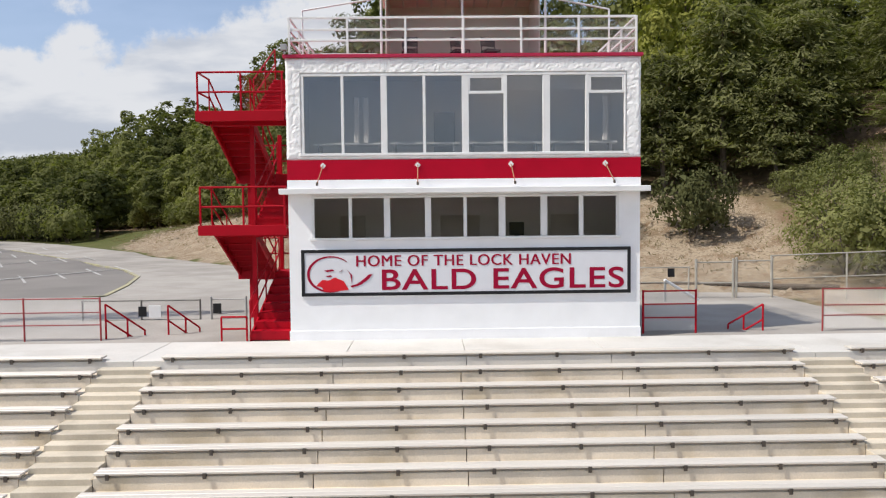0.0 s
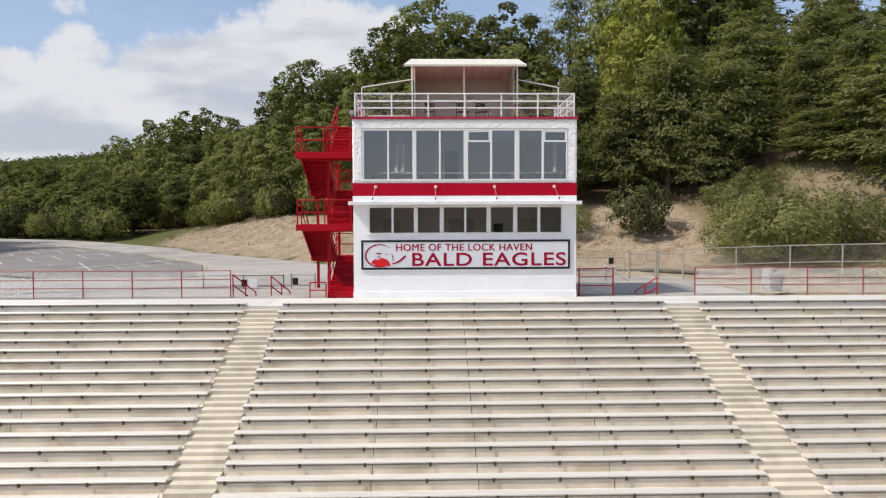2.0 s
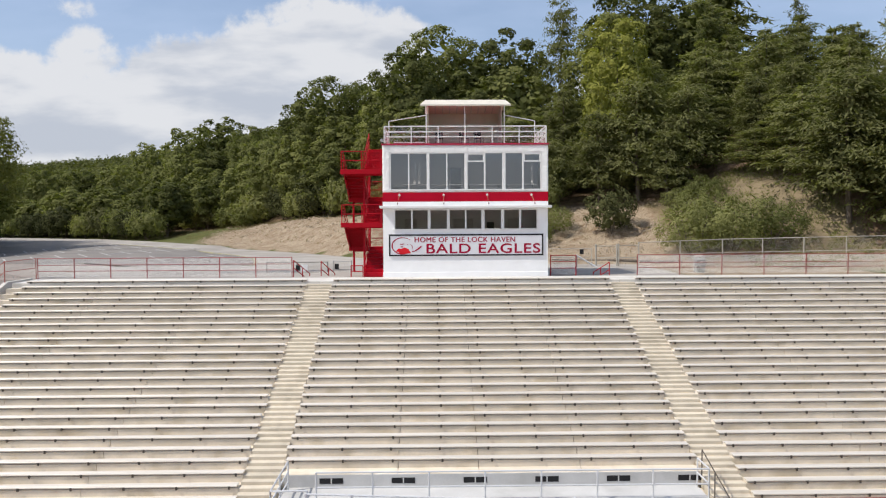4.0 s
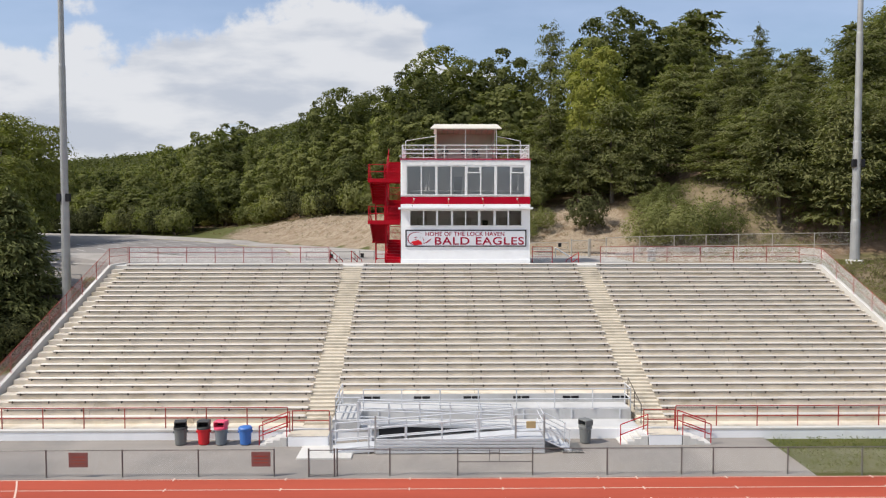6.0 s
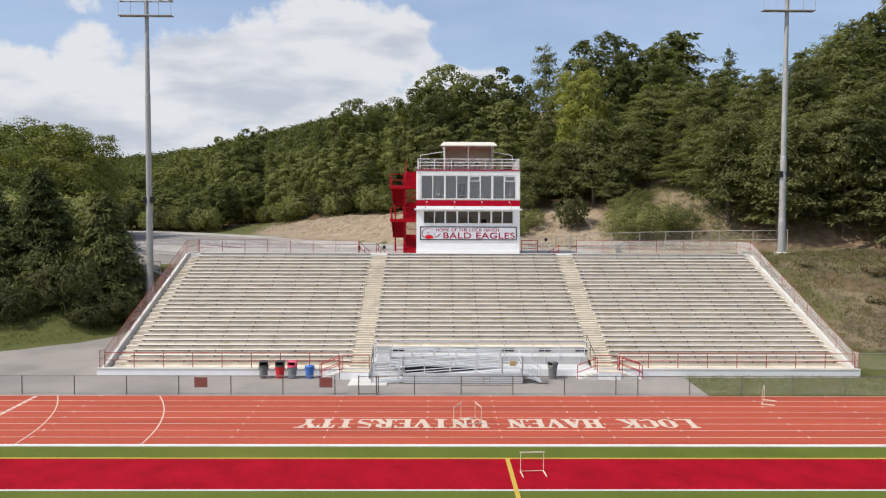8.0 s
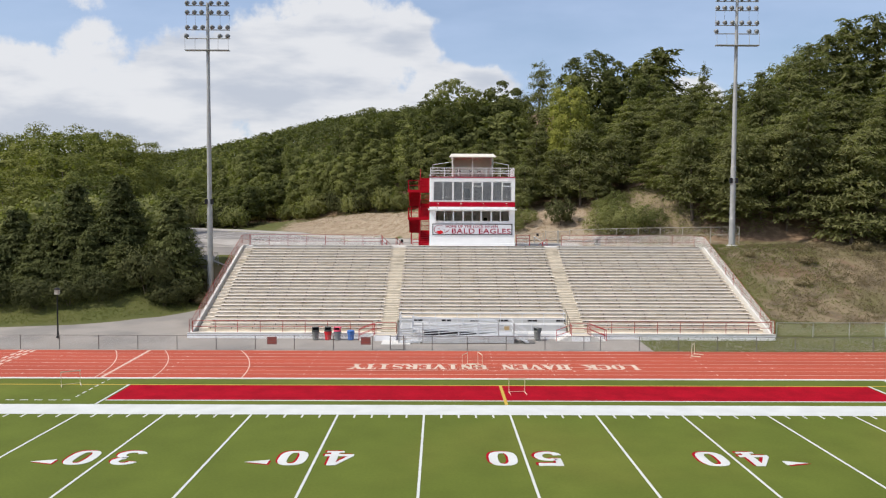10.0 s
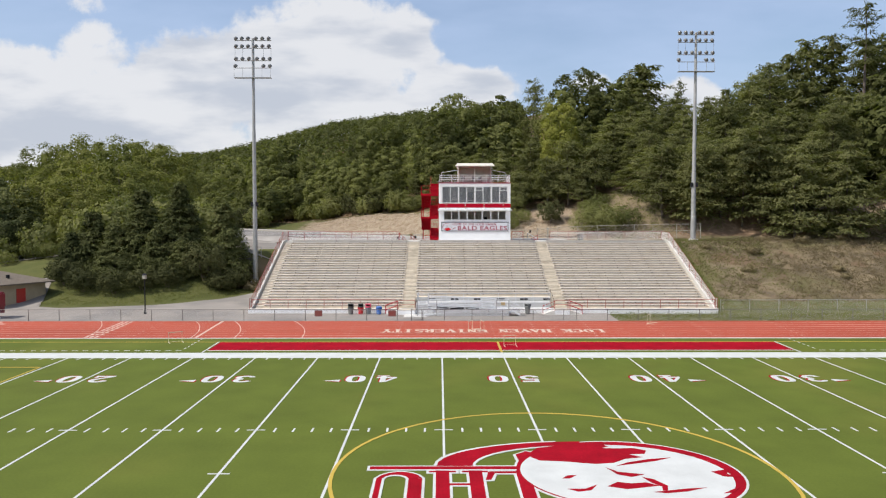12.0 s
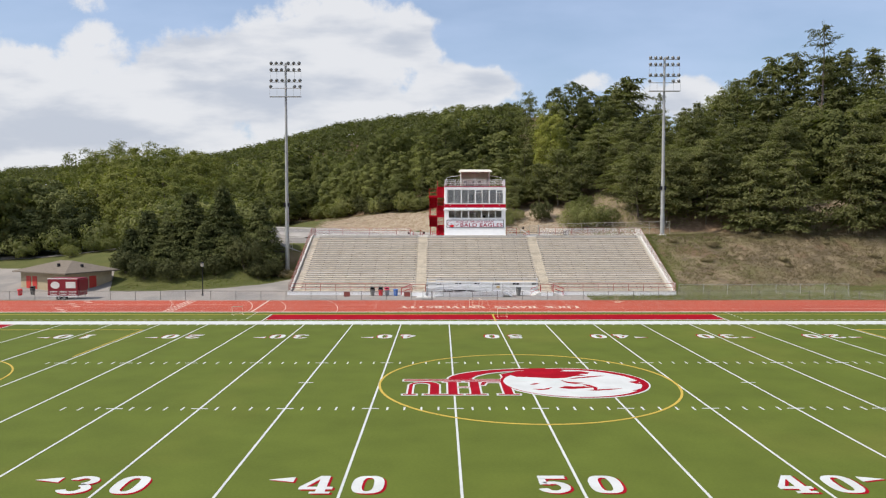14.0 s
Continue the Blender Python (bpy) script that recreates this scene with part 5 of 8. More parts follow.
# ---- running track ----
lanes = thing("track_markings", "white lane lines and start marks on red track", "track lines", kind="structure")
LANE = 0.998
for k in range(9):
    y = 8.10 + LANE * k
    w = 0.05 if k else 0.075
    part("lane_line", Geo().add([(-95, y - w / 2, height(0, y - w / 2) + 0.016), (95, y - w / 2, height(0, y - w / 2) + 0.016), (95, y + w / 2, height(0, y + w / 2) + 0.016), (-95, y + w / 2, height(0, y + w / 2) + 0.016)], [(0, 1, 2, 3)]), LINE_WHITE if not k else WORN_WHITE, lanes)
for xo in (-18.6, -24.3, -28.0, -37.0):
    c = [(xo + 2.15 * (1 - (k / 20) ** 2.1), 8.15 + 7.95 * k / 20) for k in range(21)]
    paint("start_arc", [[(c[k][0] - 0.035, c[k][1]), (c[k][0] + 0.035, c[k][1]), (c[k + 1][0] + 0.035, c[k + 1][1]), (c[k + 1][0] - 0.035, c[k + 1][1])] for k in range(20)], WORN_WHITE, lanes, 0.018)
for xt in (-21.9, -12.6, -8.3, -3.5, 0.0, 3.8, 5.3, 8.8, 14.5, 19.0, 26.5, -44, -31):
    for k in range(1, 9):
        y = 8.10 + LANE * k
        paint("lane_tick", [rect(xt - 0.028, xt + 0.028, y - 0.12, y + 0.12)], WORN_WHITE, lanes, 0.021)
for k in range(16):
    y = 8.2 + k * 0.49
    paint("finish_block", [rect(-25.52, -25.3, y, y + 0.4)], WORN_WHITE, lanes, 0.021)
for k in range(8):
    y = 8.2 + LANE * k
    for j in range(3):
        paint("lane_figure", [rect(-34.9 + 0.42 * j, -34.66 + 0.42 * j, y + 0.15, y + 0.7)], WORN_WHITE, lanes, 0.021)
    paint("lane_figure", [rect(-46 - 0.8 * (k % 3), -45.3 - 0.8 * (k % 3), y + 0.3, y + 0.6)], WORN_WHITE, lanes, 0.021)


TRACK_WHITE = material("worn_track_letters", (0.52, 0.42, 0.34), 0.85, vary=0.12, scale=1.5, fine=14)
# strokes on a grid 0..1 each way: thick (1) or thin (0), then the serif spots
GLYPH = {
    "L": ([(0.25, 0, 0.25, 1, 1), (0.1, 0, 0.95, 0, 0)], [(0.25, 1)]),
    "O": ([(0.2, 0.2, 0.2, 0.8, 1), (0.8, 0.2, 0.8, 0.8, 1), (0.2, 0.85, 0.42, 1, 0), (0.42, 1, 0.6, 1, 0), (0.6, 1, 0.8, 0.85, 0), (0.2, 0.15, 0.42, 0, 0), (0.42, 0, 0.6, 0, 0), (0.6, 0, 0.8, 0.15, 0)], []),
    "C": ([(0.2, 0.2, 0.2, 0.8, 1), (0.2, 0.85, 0.42, 1, 0), (0.42, 1, 0.85, 0.95, 0), (0.85, 0.7, 0.85, 1, 0), (0.2, 0.15, 0.42, 0, 0), (0.42, 0, 0.88, 0.12, 0)], []),
    "K": ([(0.22, 0, 0.22, 1, 1), (0.3, 0.42, 0.82, 1, 0), (0.42, 0.55, 0.85, 0, 1)], [(0.22, 0), (0.22, 1), (0.85, 0), (0.82, 1)]),
    "H": ([(0.22, 0, 0.22, 1, 1), (0.78, 0, 0.78, 1, 1), (0.22, 0.5, 0.78, 0.5, 0)], [(0.22, 0), (0.22, 1), (0.78, 0), (0.78, 1)]),
    "A": ([(0.15, 0, 0.5, 1, 0), (0.5, 1, 0.82, 0, 1), (0.27, 0.32, 0.7, 0.32, 0)], [(0.15, 0), (0.82, 0)]),
    "V": ([(0.18, 1, 0.5, 0, 1), (0.5, 0, 0.85, 1, 0)], [(0.18, 1), (0.85, 1)]),
    "E": ([(0.25, 0, 0.25, 1, 1), (0.1, 0, 0.9, 0, 0), (0.1, 1, 0.88, 1, 0), (0.25, 0.5, 0.65, 0.5, 0), (0.9, 0, 0.9, 0.22, 0), (0.88, 0.8, 0.88, 1, 0)], []),
    "N": ([(0.2, 0, 0.2, 1, 0), (0.2, 1, 0.8, 0, 1), (0.8, 0, 0.8, 1, 0)], [(0.2, 0), (0.17, 1), (0.8, 1)]),
    "U": ([(0.22, 0.2, 0.22, 1, 1), (0.22, 0.15, 0.45, 0, 0), (0.45, 0, 0.65, 0.02, 0), (0.65, 0.02, 0.8, 0.2, 0), (0.8, 0.2, 0.8, 1, 0)], [(0.22, 1), (0.8, 1)]),
    "I": ([(0.5, 0, 0.5, 1, 1), (0.2, 0, 0.8, 0, 0), (0.2, 1, 0.8, 1, 0)], []),
    "R": ([(0.22, 0, 0.22, 1, 1), (0.22, 1, 0.7, 1, 0), (0.75, 0.65, 0.75, 0.92, 1), (0.22, 0.52, 0.7, 0.52, 0), (0.5, 0.52, 0.85, 0, 1)], [(0.22, 0), (0.9, 0)]),
    "S": ([(0.2, 0.6, 0.2, 0.9, 0), (0.22, 1, 0.8, 0.97, 0), (0.2, 0.65, 0.8, 0.35, 1), (0.8, 0.1, 0.8, 0.4, 0), (0.2, 0.02, 0.75, 0.02, 0), (0.15, 0, 0.15, 0.25, 0)], []),
    "T": ([(0.5, 0, 0.5, 1, 1), (0.1, 1, 0.9, 1, 0), (0.1, 0.75, 0.1, 1, 0), (0.9, 0.75, 0.9, 1, 0)], [(0.5, 0)]),
    "Y": ([(0.5, 0, 0.5, 0.45, 1), (0.15, 1, 0.5, 0.45, 1), (0.5, 0.45, 0.87, 1, 0)], [(0.5, 0), (0.17, 1), (0.86, 1)]),
}


def slab_letters(text, x0, x1, y0, y1, parent):
    """Capitals with thick and thin strokes and slab serifs, lying on the track and read from the stand."""
    step = (x1 - x0) / len(text)
    w, h = step * 0.98, y1 - y0
    for i, ch in enumerate(text):
        if ch == " ":
            continue
        g = Geo()
        right = x1 - step * (i + 0.01)

        def at(a, b):
            return right - a * w, y1 - b * h

        strokes, serifs = GLYPH[ch]
        bars = [(*at(a, b), *at(c, d), 0.28 if fat else 0.13) for a, b, c, d, fat in strokes]
        bars += [(*at(a - 0.24, b), *at(a + 0.24, b), 0.13) for a, b in serifs]
        for n, (xa, ya, xb, yb, wide) in enumerate(bars):
            d = Vector((xb - xa, yb - ya, 0)).normalized()
            s = Vector((-d.y, d.x, 0)) * wide / 2
            e = d * 0.03
            p, q = Vector((xa, ya, 0)) - e, Vector((xb, yb, 0)) + e
            g.add([(v.x, v.y, height(v.x, v.y) + z) for z in (0.012, 0.0165 + 0.0004 * n) for v in (p - s, q - s, q + s, p + s)],
                  [(3, 2, 1, 0), (4, 5, 6, 7), (0, 1, 5, 4), (1, 2, 6, 5), (2, 3, 7, 6), (3, 0, 4, 7)])
        part("track_letter", g, TRACK_WHITE, parent)


words = thing("track_lettering", "worn cream slab lettering painted on the running track", "lettering", kind="structure")
slab_letters("LOCK HAVEN UNIVERSITY", -9.9, 9.9, 10.55, 11.8, words)

# parking lot stalls, yellow edge line
KERB_PAINT = material("worn_kerb_paint", (0.36, 0.33, 0.21), 0.9, vary=0.15, scale=1.5, fine=8, stain=(0.30, 0.29, 0.26), stain_scale=0.8)
LOT_PAINT = material("worn_lot_paint", (0.42, 0.41, 0.40), 0.9, vary=0.12, scale=1.0, fine=10)
stalls = thing("stall_lines", "white parking stall lines and a yellow edge line", "parking lines", kind="structure")
for r in range(4):
    def spot(k, r=r):
        return -21.6 - 6.2 * r - 0.85 * k, 65.4 + 8.8 * r - 2.35 * k

    for k in range(-1, 9):
        x, y = spot(k)
        if y < 55:
            continue
        dx, dy = -0.53 * 3.0, 0.85 * 3.0
        paint("stall_line", [[(x - dx - 0.07, y - dy), (x - dx + 0.07, y - dy), (x + dx + 0.07, y + dy), (x + dx - 0.07, y + dy)]], LOT_PAINT, stalls, 0.045)
    (xa, ya), (xb, yb) = spot(-1), spot(4)
    paint("row_line", [[(xa, ya), (xb, yb), (xb + 0.12, yb), (xa + 0.12, ya)]], LOT_PAINT, stalls, 0.05)
edge_pts = [(-15.6, 51.0), (-14.9, 51.3), (-15.9, 56), (-17.4, 61.2), (-20.2, 66.3), (-29.0, 76.3), (-41.1, 91.3)]
kerb = thing("lot_kerb", "worn yellow-painted kerb round the parking lot", "kerb", kind="structure")
for a, b in zip(edge_pts, edge_pts[1:]):
    g = Geo()
    ring4 = [(a[0] + 0.08, a[1]), (a[0] + 0.28, a[1]), (b[0] + 0.28, b[1]), (b[0] + 0.08, b[1])]
    g.add([(x, y, height(x, y) + 0.07) for x, y in ring4] + [(x, y, height(x, y) - 0.35) for x, y in ring4], [(3, 2, 1, 0), (4, 5, 6, 7), (0, 1, 5, 4), (1, 2, 6, 5), (2, 3, 7, 6), (3, 0, 4, 7)])
    part("kerb_stone", g, KERB_PAINT, kerb)


# ---- fences and rails ----
def chain_fence(label, pts, tall, frame, wire_mat, post_gap=2.95, mid=False, gap=0.08, r=0.0022, post_r=0.03, group="fences"):
    """Posts, top rail and wire along the points; the wire follows the slope."""
    f = thing("chain_link_fence", label, "fence", group=group)
    for i, (p, q) in enumerate(zip(pts, pts[1:])):
        p, q = Vector(p), Vector(q)
        L = (q - p).length
        n = max(1, round(L / post_gap))
        for k in range(1 if i else 0, n + 1):
            b = p + (q - p) * k / n
            part("post", Geo().tube(b - Vector((0, 0, 0.15)), b + Vector((0, 0, tall + 0.03)), post_r, 7), frame, f)
        part("top_rail", Geo().tube(p + Vector((0, 0, tall)), q + Vector((0, 0, tall)), post_r * 0.75, 6), frame, f)
        if mid:
            for m in ((0.5,) if mid is True else mid):
                part("middle_rail", Geo().tube(p + Vector((0, 0, tall * m)), q + Vector((0, 0, tall * m)), post_r * 0.7, 6), frame, f)
        if wire_mat:
            part("wire_mesh", wires(Geo(), p + Vector((0, 0, 0.04)), q + Vector((0, 0, 0.04)), (0, 0, 1), tall - 0.06, gap, r), wire_mat, f, "woven wire mesh")
    return f


FENCE_STEEL = material("dull_fence_steel", (0.16, 0.155, 0.145), 0.6, 0.5, vary=0.15)
WIRE = material("zinc_wire", (0.42, 0.41, 0.39), 0.55, 0.5, vary=0.1)
RED_WIRE = material("rusty_wire", (0.42, 0.30, 0.27), 0.7, 0.0, vary=0.15)
PALE_WIRE = material("pale_wire", (0.78, 0.76, 0.74), 0.6, 0.0, vary=0.1)
FY, FZ = 16.38, 0.39
chain_fence("low chain-link fence on steel posts beside the track", [(-94, FY, FZ), (-8.8, FY, FZ)], 1.07, FENCE_STEEL, WIRE, 2.95)
track_fence = chain_fence("low chain-link fence on steel posts beside the track", [(x, FY, FZ) for x in (-6.35, -4.3, -1.65, 7.15, 8.4, 94)], 1.07, FENCE_STEEL, WIRE, 2.95)
part("middle_rail", Geo().tube((-1.65, FY, FZ + 0.55), (1.28, FY, FZ + 0.55), 0.02, 6), FENCE_STEEL, track_fence)
for x in (-0.4, -0.02):
    part("stub_post", Geo().tube((x, FY, FZ + 0.55), (x, FY, FZ + 1.05), 0.014, 6), FENCE_STEEL, track_fence)
part("stub_bar", Geo().tube((-0.4, FY, FZ + 0.92), (-0.02, FY, FZ + 0.92), 0.014, 6), FENCE_STEEL, track_fence)
gate = thing("fence_gate", "narrow chain-link gate in the track fence", "gate")
for x in (-7.45, -6.45):
    part("gate_post", Geo().tube((x, FY - 0.05, FZ - 0.1), (x, FY - 0.05, FZ + 1.12), 0.035, 8), FENCE_STEEL, gate)
for z in (0.08, 1.05):
    part("gate_bar", Geo().tube((-7.45, FY - 0.05, FZ + z), (-6.45, FY - 0.05, FZ + z), 0.022, 6), FENCE_STEEL, gate)
part("wire_mesh", wires(Geo(), (-7.43, FY - 0.05, FZ + 0.1), (-6.47, FY - 0.05, FZ + 0.1), (0, 0, 1), 0.92, 0.08), WIRE, gate)
MAROON_BOARD = material("faded_maroon_board", (0.20, 0.085, 0.075), 0.8, vary=0.12, scale=3)
for x in (-16.35, -9.3):
    s = thing("fence_sign", "faded maroon board hung on the track fence", "sign", group="boards on the fence")
    part("board", Geo().cbox(x - 0.37, x + 0.37, FY - 0.06, FY - 0.04, FZ + 0.42, FZ + 1.0, 0.006), MAROON_BOARD, s)
    for k in range(3):
        part("text_bar", Geo().box(x - 0.28, x + 0.28, FY - 0.064, FY - 0.061, FZ + 0.55 + 0.13 * k, FZ + 0.59 + 0.13 * k), RUST_RAIL, s, "unreadable line of writing as a bar")
chain_fence("chain-link fence at the foot of the slope", [(24.6, 22.6, 0.55), (46, 22.6, 0.6)], 1.1, GALV, WIRE, 2.9, group="fences")
# red rails along the back of the stand
chain_fence("red-railed chain-link fence behind the top row", [(-24.0, 40.2, 7.32), (-9.95, 40.2, 7.32)], 1.08, DULL_RED, PALE_WIRE, 2.0, (0.35, 0.66), 0.08, 0.006, 0.024)
chain_fence("red-railed chain-link fence behind the top row", [(9.36, 40.2, 7.32), (23.65, 40.2, 7.32)], 1.10, DULL_RED, PALE_WIRE, 2.4, (0.35, 0.6), 0.07, 0.006, 0.024)
chain_fence("short red-framed chain-link panel beside the press box", [(4.48, 40.15, 7.32), (5.9, 40.15, 7.32)], 1.10, RED_STEEL, PALE_WIRE, 1.42, (0.35, 0.68), 0.07, 0.006)
# sloping fences on both copings
y0, z0 = row_at(ROWS)
chain_fence("red-topped chain-link fence down the stand's end wall", [(-24.1, 20.9, 1.0), (-24.1, y0, z0 + 0.06), (-24.1, TOP_Y, TOP_Z + 0.06), (-24.1, 40.2, TOP_Z + 0.06)], 1.05, RUST_RAIL, RED_WIRE, 2.2, (0.5,), 0.08, 0.0045, 0.022)
chain_fence("red-topped chain-link fence down the stand's end wall", [(23.62, 20.9, 1.0), (23.62, y0, z0 + 0.06), (23.62, TOP_Y, TOP_Z + 0.06), (23.62, 40.2, TOP_Z + 0.06)], 1.05, RUST_RAIL, PALE_WIRE, 2.2, (0.5,), 0.07, 0.006, 0.022)


def pipe_rail(label, pts, tall=0.95, mids=(0.5,), gap=1.8, mat=RUST_RAIL, name="handrail", r=0.026, group="rails"):
    f = thing(name, label, "railing", group=group)
    for p, q in zip(pts, pts[1:]):
        p, q = Vector(p), Vector(q)
        n = max(1, round((q - p).length / gap))
        for k in range(n + 1):
            b = p + (q - p) * k / n
            part("post", Geo().tube(b, b + Vector((0, 0, tall)), r, 7), mat, f)
        for m in (*mids, 1.0):
            part("rail", Geo().tube(p + Vector((0, 0, tall * m)), q + Vector((0, 0, tall * m)), r, 7), mat, f)
    return f


pipe_rail("faded red pipe railing along the front walkway", [(-23.9, 21.15, 0.95), (-9.2, 21.15, 0.95)], 0.93)
pipe_rail("faded red pipe railing along the front walkway", [(8.5, 21.15, 0.95), (23.5, 21.15, 0.95)], 0.93)
# front stairs with red rails
def front_stair(x_top, s, run=1.2, rails=(19.9,), n=4):
    st = thing("front_stair", "pale concrete stair down from the stand", "stair", group="front stairs")
    d = run / n
    for k in range(n):
        z = 0.88 - 0.11 * k
        a, b = x_top + s * d * k, x_top + s * d * (k + 1)
        part("step", Geo().cbox(min(a, b), max(a, b), 19.85, 20.78, 0.35, z, 0.01), SLAB, st)
    for y in rails:
        for h in (0.48, 0.93):
            part("handrail", Geo().tube((x_top, y, 0.9 + h), (x_top + s * run, y, 0.45 + h), 0.023, 7), RED_STEEL, st)
        for k in (0, 1):
            part("rail_post", Geo().tube((x_top + s * run * k, y, 0.9 - 0.45 * k), (x_top + s * run * k, y, 0.9 - 0.45 * k + 0.94), 0.023, 7), RED_STEEL, st)
    return st


def front_landing(a, b):
    st = thing("stair_landing", "white concrete landing at the foot of the aisle", "landing", group="front stairs")
    part("slab", Geo().cbox(a, b, 19.85, 20.8, 0.35, 0.93, 0.01), WHITE_WALL, st)
    part("deck", Geo().cbox(a, b, 19.84, 20.78, 0.932, 0.945, 0.003), STEP_CONCRETE, st)
    return st


front_stair(-9.0, -1, 1.2, (19.9, 20.6))
front_landing(-8.95, -7.2)
pipe_rail("red pipe railing at the aisle's foot", [(-8.9, 20.7, 0.94), (-7.25, 20.7, 0.94)], 0.9, (0.5,), 1.6, RUST_RAIL)
front_stair(6.85, -1)
front_stair(8.4, 1, 1.25, (19.9, 20.6))
front_landing(6.9, 8.35)
pipe_rail("red pipe railing at the aisle's foot", [(6.9, 20.7, 0.94), (8.3, 20.7, 0.94)], 0.9, (0.5,), 1.4, RUST_RAIL)

# viewing platform in the middle, with ramp, stair and aluminium rails
deck = thing("viewing_platform", "pale concrete viewing platform with aluminium railings", "platform")
yd23, zd23 = row_at(CUT)
part("deck_slab", Geo().cbox(-7.15, 6.85, 22.6, yd23 + 0.3, 0.3, 1.38, 0.012), PLATFORM, deck)
part("entry_slab", Geo().cbox(-7.15, -5.95, 20.82, 22.59, 0.3, 1.376, 0.012), PLATFORM, deck)
part("front_walk", Geo().cbox(-5.94, 6.85, 20.9, 22.59, 0.3, 0.905, 0.012), PLATFORM, deck)
part("front_wall", Geo().cbox(2.2, 6.84, 20.765, 20.895, 0.3, 0.955, 0.006), WHITE_WALL, deck, "low white front wall")
part("riser_wall", Geo().cbox(-7.2, 6.95, yd23 - 0.02, yd23 + 0.12, 1.3, zd23 - 0.02, 0.006), PLATFORM, deck, "pale riser wall under the lowest bench")
for k in range(6):
    x = -6.0 + 2.45 * k
    part("vent", Geo().box(x, x + 0.8, yd23 - 0.03, yd23 - 0.021, 1.5, 1.69), BLACK, deck, "dark ventilation slot")
    part("vent_bar", Geo().box(x + 0.38, x + 0.42, yd23 - 0.036, yd23 - 0.031, 1.5, 1.69), PLATFORM, deck)
pipe_rail("bare aluminium railing round the viewing platform", [(-5.9, 22.55, 1.38), (6.8, 22.55, 1.38), (6.8, 23.6, 1.38)], 0.98, (0.5,), 1.95, ALU_RAIL, "aluminium_railing", 0.03)
pipe_rail("bare aluminium railing round the viewing platform", [(-5.9, 20.9, 1.38), (-7.0, 20.9, 1.38), (-7.0, 23.6, 1.38)], 1.0, (0.33, 0.66), 1.2, ALU_RAIL, "aluminium_railing", 0.03)
for k in range(6):
    x = -5.2 + 2.3 * k
    part("rail_bracket", Geo().cbox(x - 0.03, x + 0.03, 22.56, 22.6, 0.7, 1.38, 0.004), ALU_RAIL, deck)
ramp = thing("access_ramp", "aluminium wheelchair ramp with double handrails", "ramp")


def ramp_run(x0, z0, x1, z1, ya, yb, name="ramp_deck"):
    part(name, Geo().add([(x0, ya, z0), (x1, ya, z1), (x1, yb, z1), (x0, yb, z0), (x0, ya, z0 - 0.1), (x1, ya, z1 - 0.1), (x1, yb, z1 - 0.1), (x0, yb, z0 - 0.1)],
                         [(0, 1, 2, 3), (7, 6, 5, 4), (0, 4, 5, 1), (1, 5, 6, 2), (2, 6, 7, 3), (3, 7, 4, 0)]), ALU_RAIL, ramp)
    for y in (ya + 0.03, yb - 0.03):
        for h in (0.14, 0.55, 0.92):
            part("ramp_rail", Geo().tube((x0, y, z0 + h), (x1, y, z1 + h), 0.03 if h != 0.12 else 0.04, 7), ALU_RAIL, ramp)
        n = 5
        for k in range(n + 1):
            x, z = x0 + (x1 - x0) * k / n, z0 + (z1 - z0) * k / n
            part("ramp_post", Geo().cbox(x - 0.034, x + 0.034, y - 0.034, y + 0.034, 0.47, z + 0.95, 0.004), ALU_RAIL, ramp)


ramp_run(-6.9, 0.52, 0.9, 1.13, 18.85, 20.1)
ramp_run(0.9, 1.13, -5.94, 1.38, 20.35, 20.88, "upper_ramp_deck")
part("ramp_landing", Geo().cbox(0.9, 2.1, 18.85, 20.88, 1.03, 1.13, 0.006), ALU_RAIL, ramp)
# black sheet put in as the shade below the upper run
part("shadow_board", Geo().add([(-5.0, 20.2, 0.72), (-0.8, 20.2, 1.0), (-0.8, 20.2, 1.12), (-5.0, 20.2, 1.28), (-5.0, 20.22, 0.72), (-0.8, 20.22, 1.0), (-0.8, 20.22, 1.12), (-5.0, 20.22, 1.28)],
                               [(0, 1, 2, 3), (7, 6, 5, 4), (0, 4, 5, 1), (1, 5, 6, 2), (2, 6, 7, 3), (3, 7, 4, 0)]), BLACK, ramp, "black sheet standing in for shade under the upper run")
for k in range(5):
    part("skirt_board", Geo().cbox(-5.05, 2.12, 18.78, 18.82, 0.5 + 0.128 * k, 0.602 + 0.128 * k, 0.006), ALU_RAIL, ramp, "ribbed aluminium skirt board")
for x in (-6.95, -5.05, 0.9, 2.12):
    part("end_post", Geo().cbox(x - 0.04, x + 0.04, 18.83, 18.91, 0.47, 2.1, 0.005), GALV, ramp)
for h in (0.28, 0.65, 1.0):
    part("landing_rail", Geo().path([(0.9, 18.88, 1.13 + h), (2.1, 18.88, 1.13 + h), (2.1, 20.85, 1.13 + h)], 0.026), ALU_RAIL, ramp)
part("plaque", Geo().cbox(1.35, 1.75, 18.80, 18.85, 1.55, 1.85, 0.01), material("tan_plaque", (0.45, 0.33, 0.16), 0.6), ramp, "small tan plaque on the landing rail")
pstair = thing("aluminium_stair", "portable aluminium stair beside the ramp", "stair")
for k in range(4):
    part("step", Geo().cbox(2.2 + 0.27 * k, 2.5 + 0.27 * k, 18.9, 20.0, 0.97 - 0.14 * k, 1.01 - 0.14 * k, 0.005), ALU_RAIL, pstair)
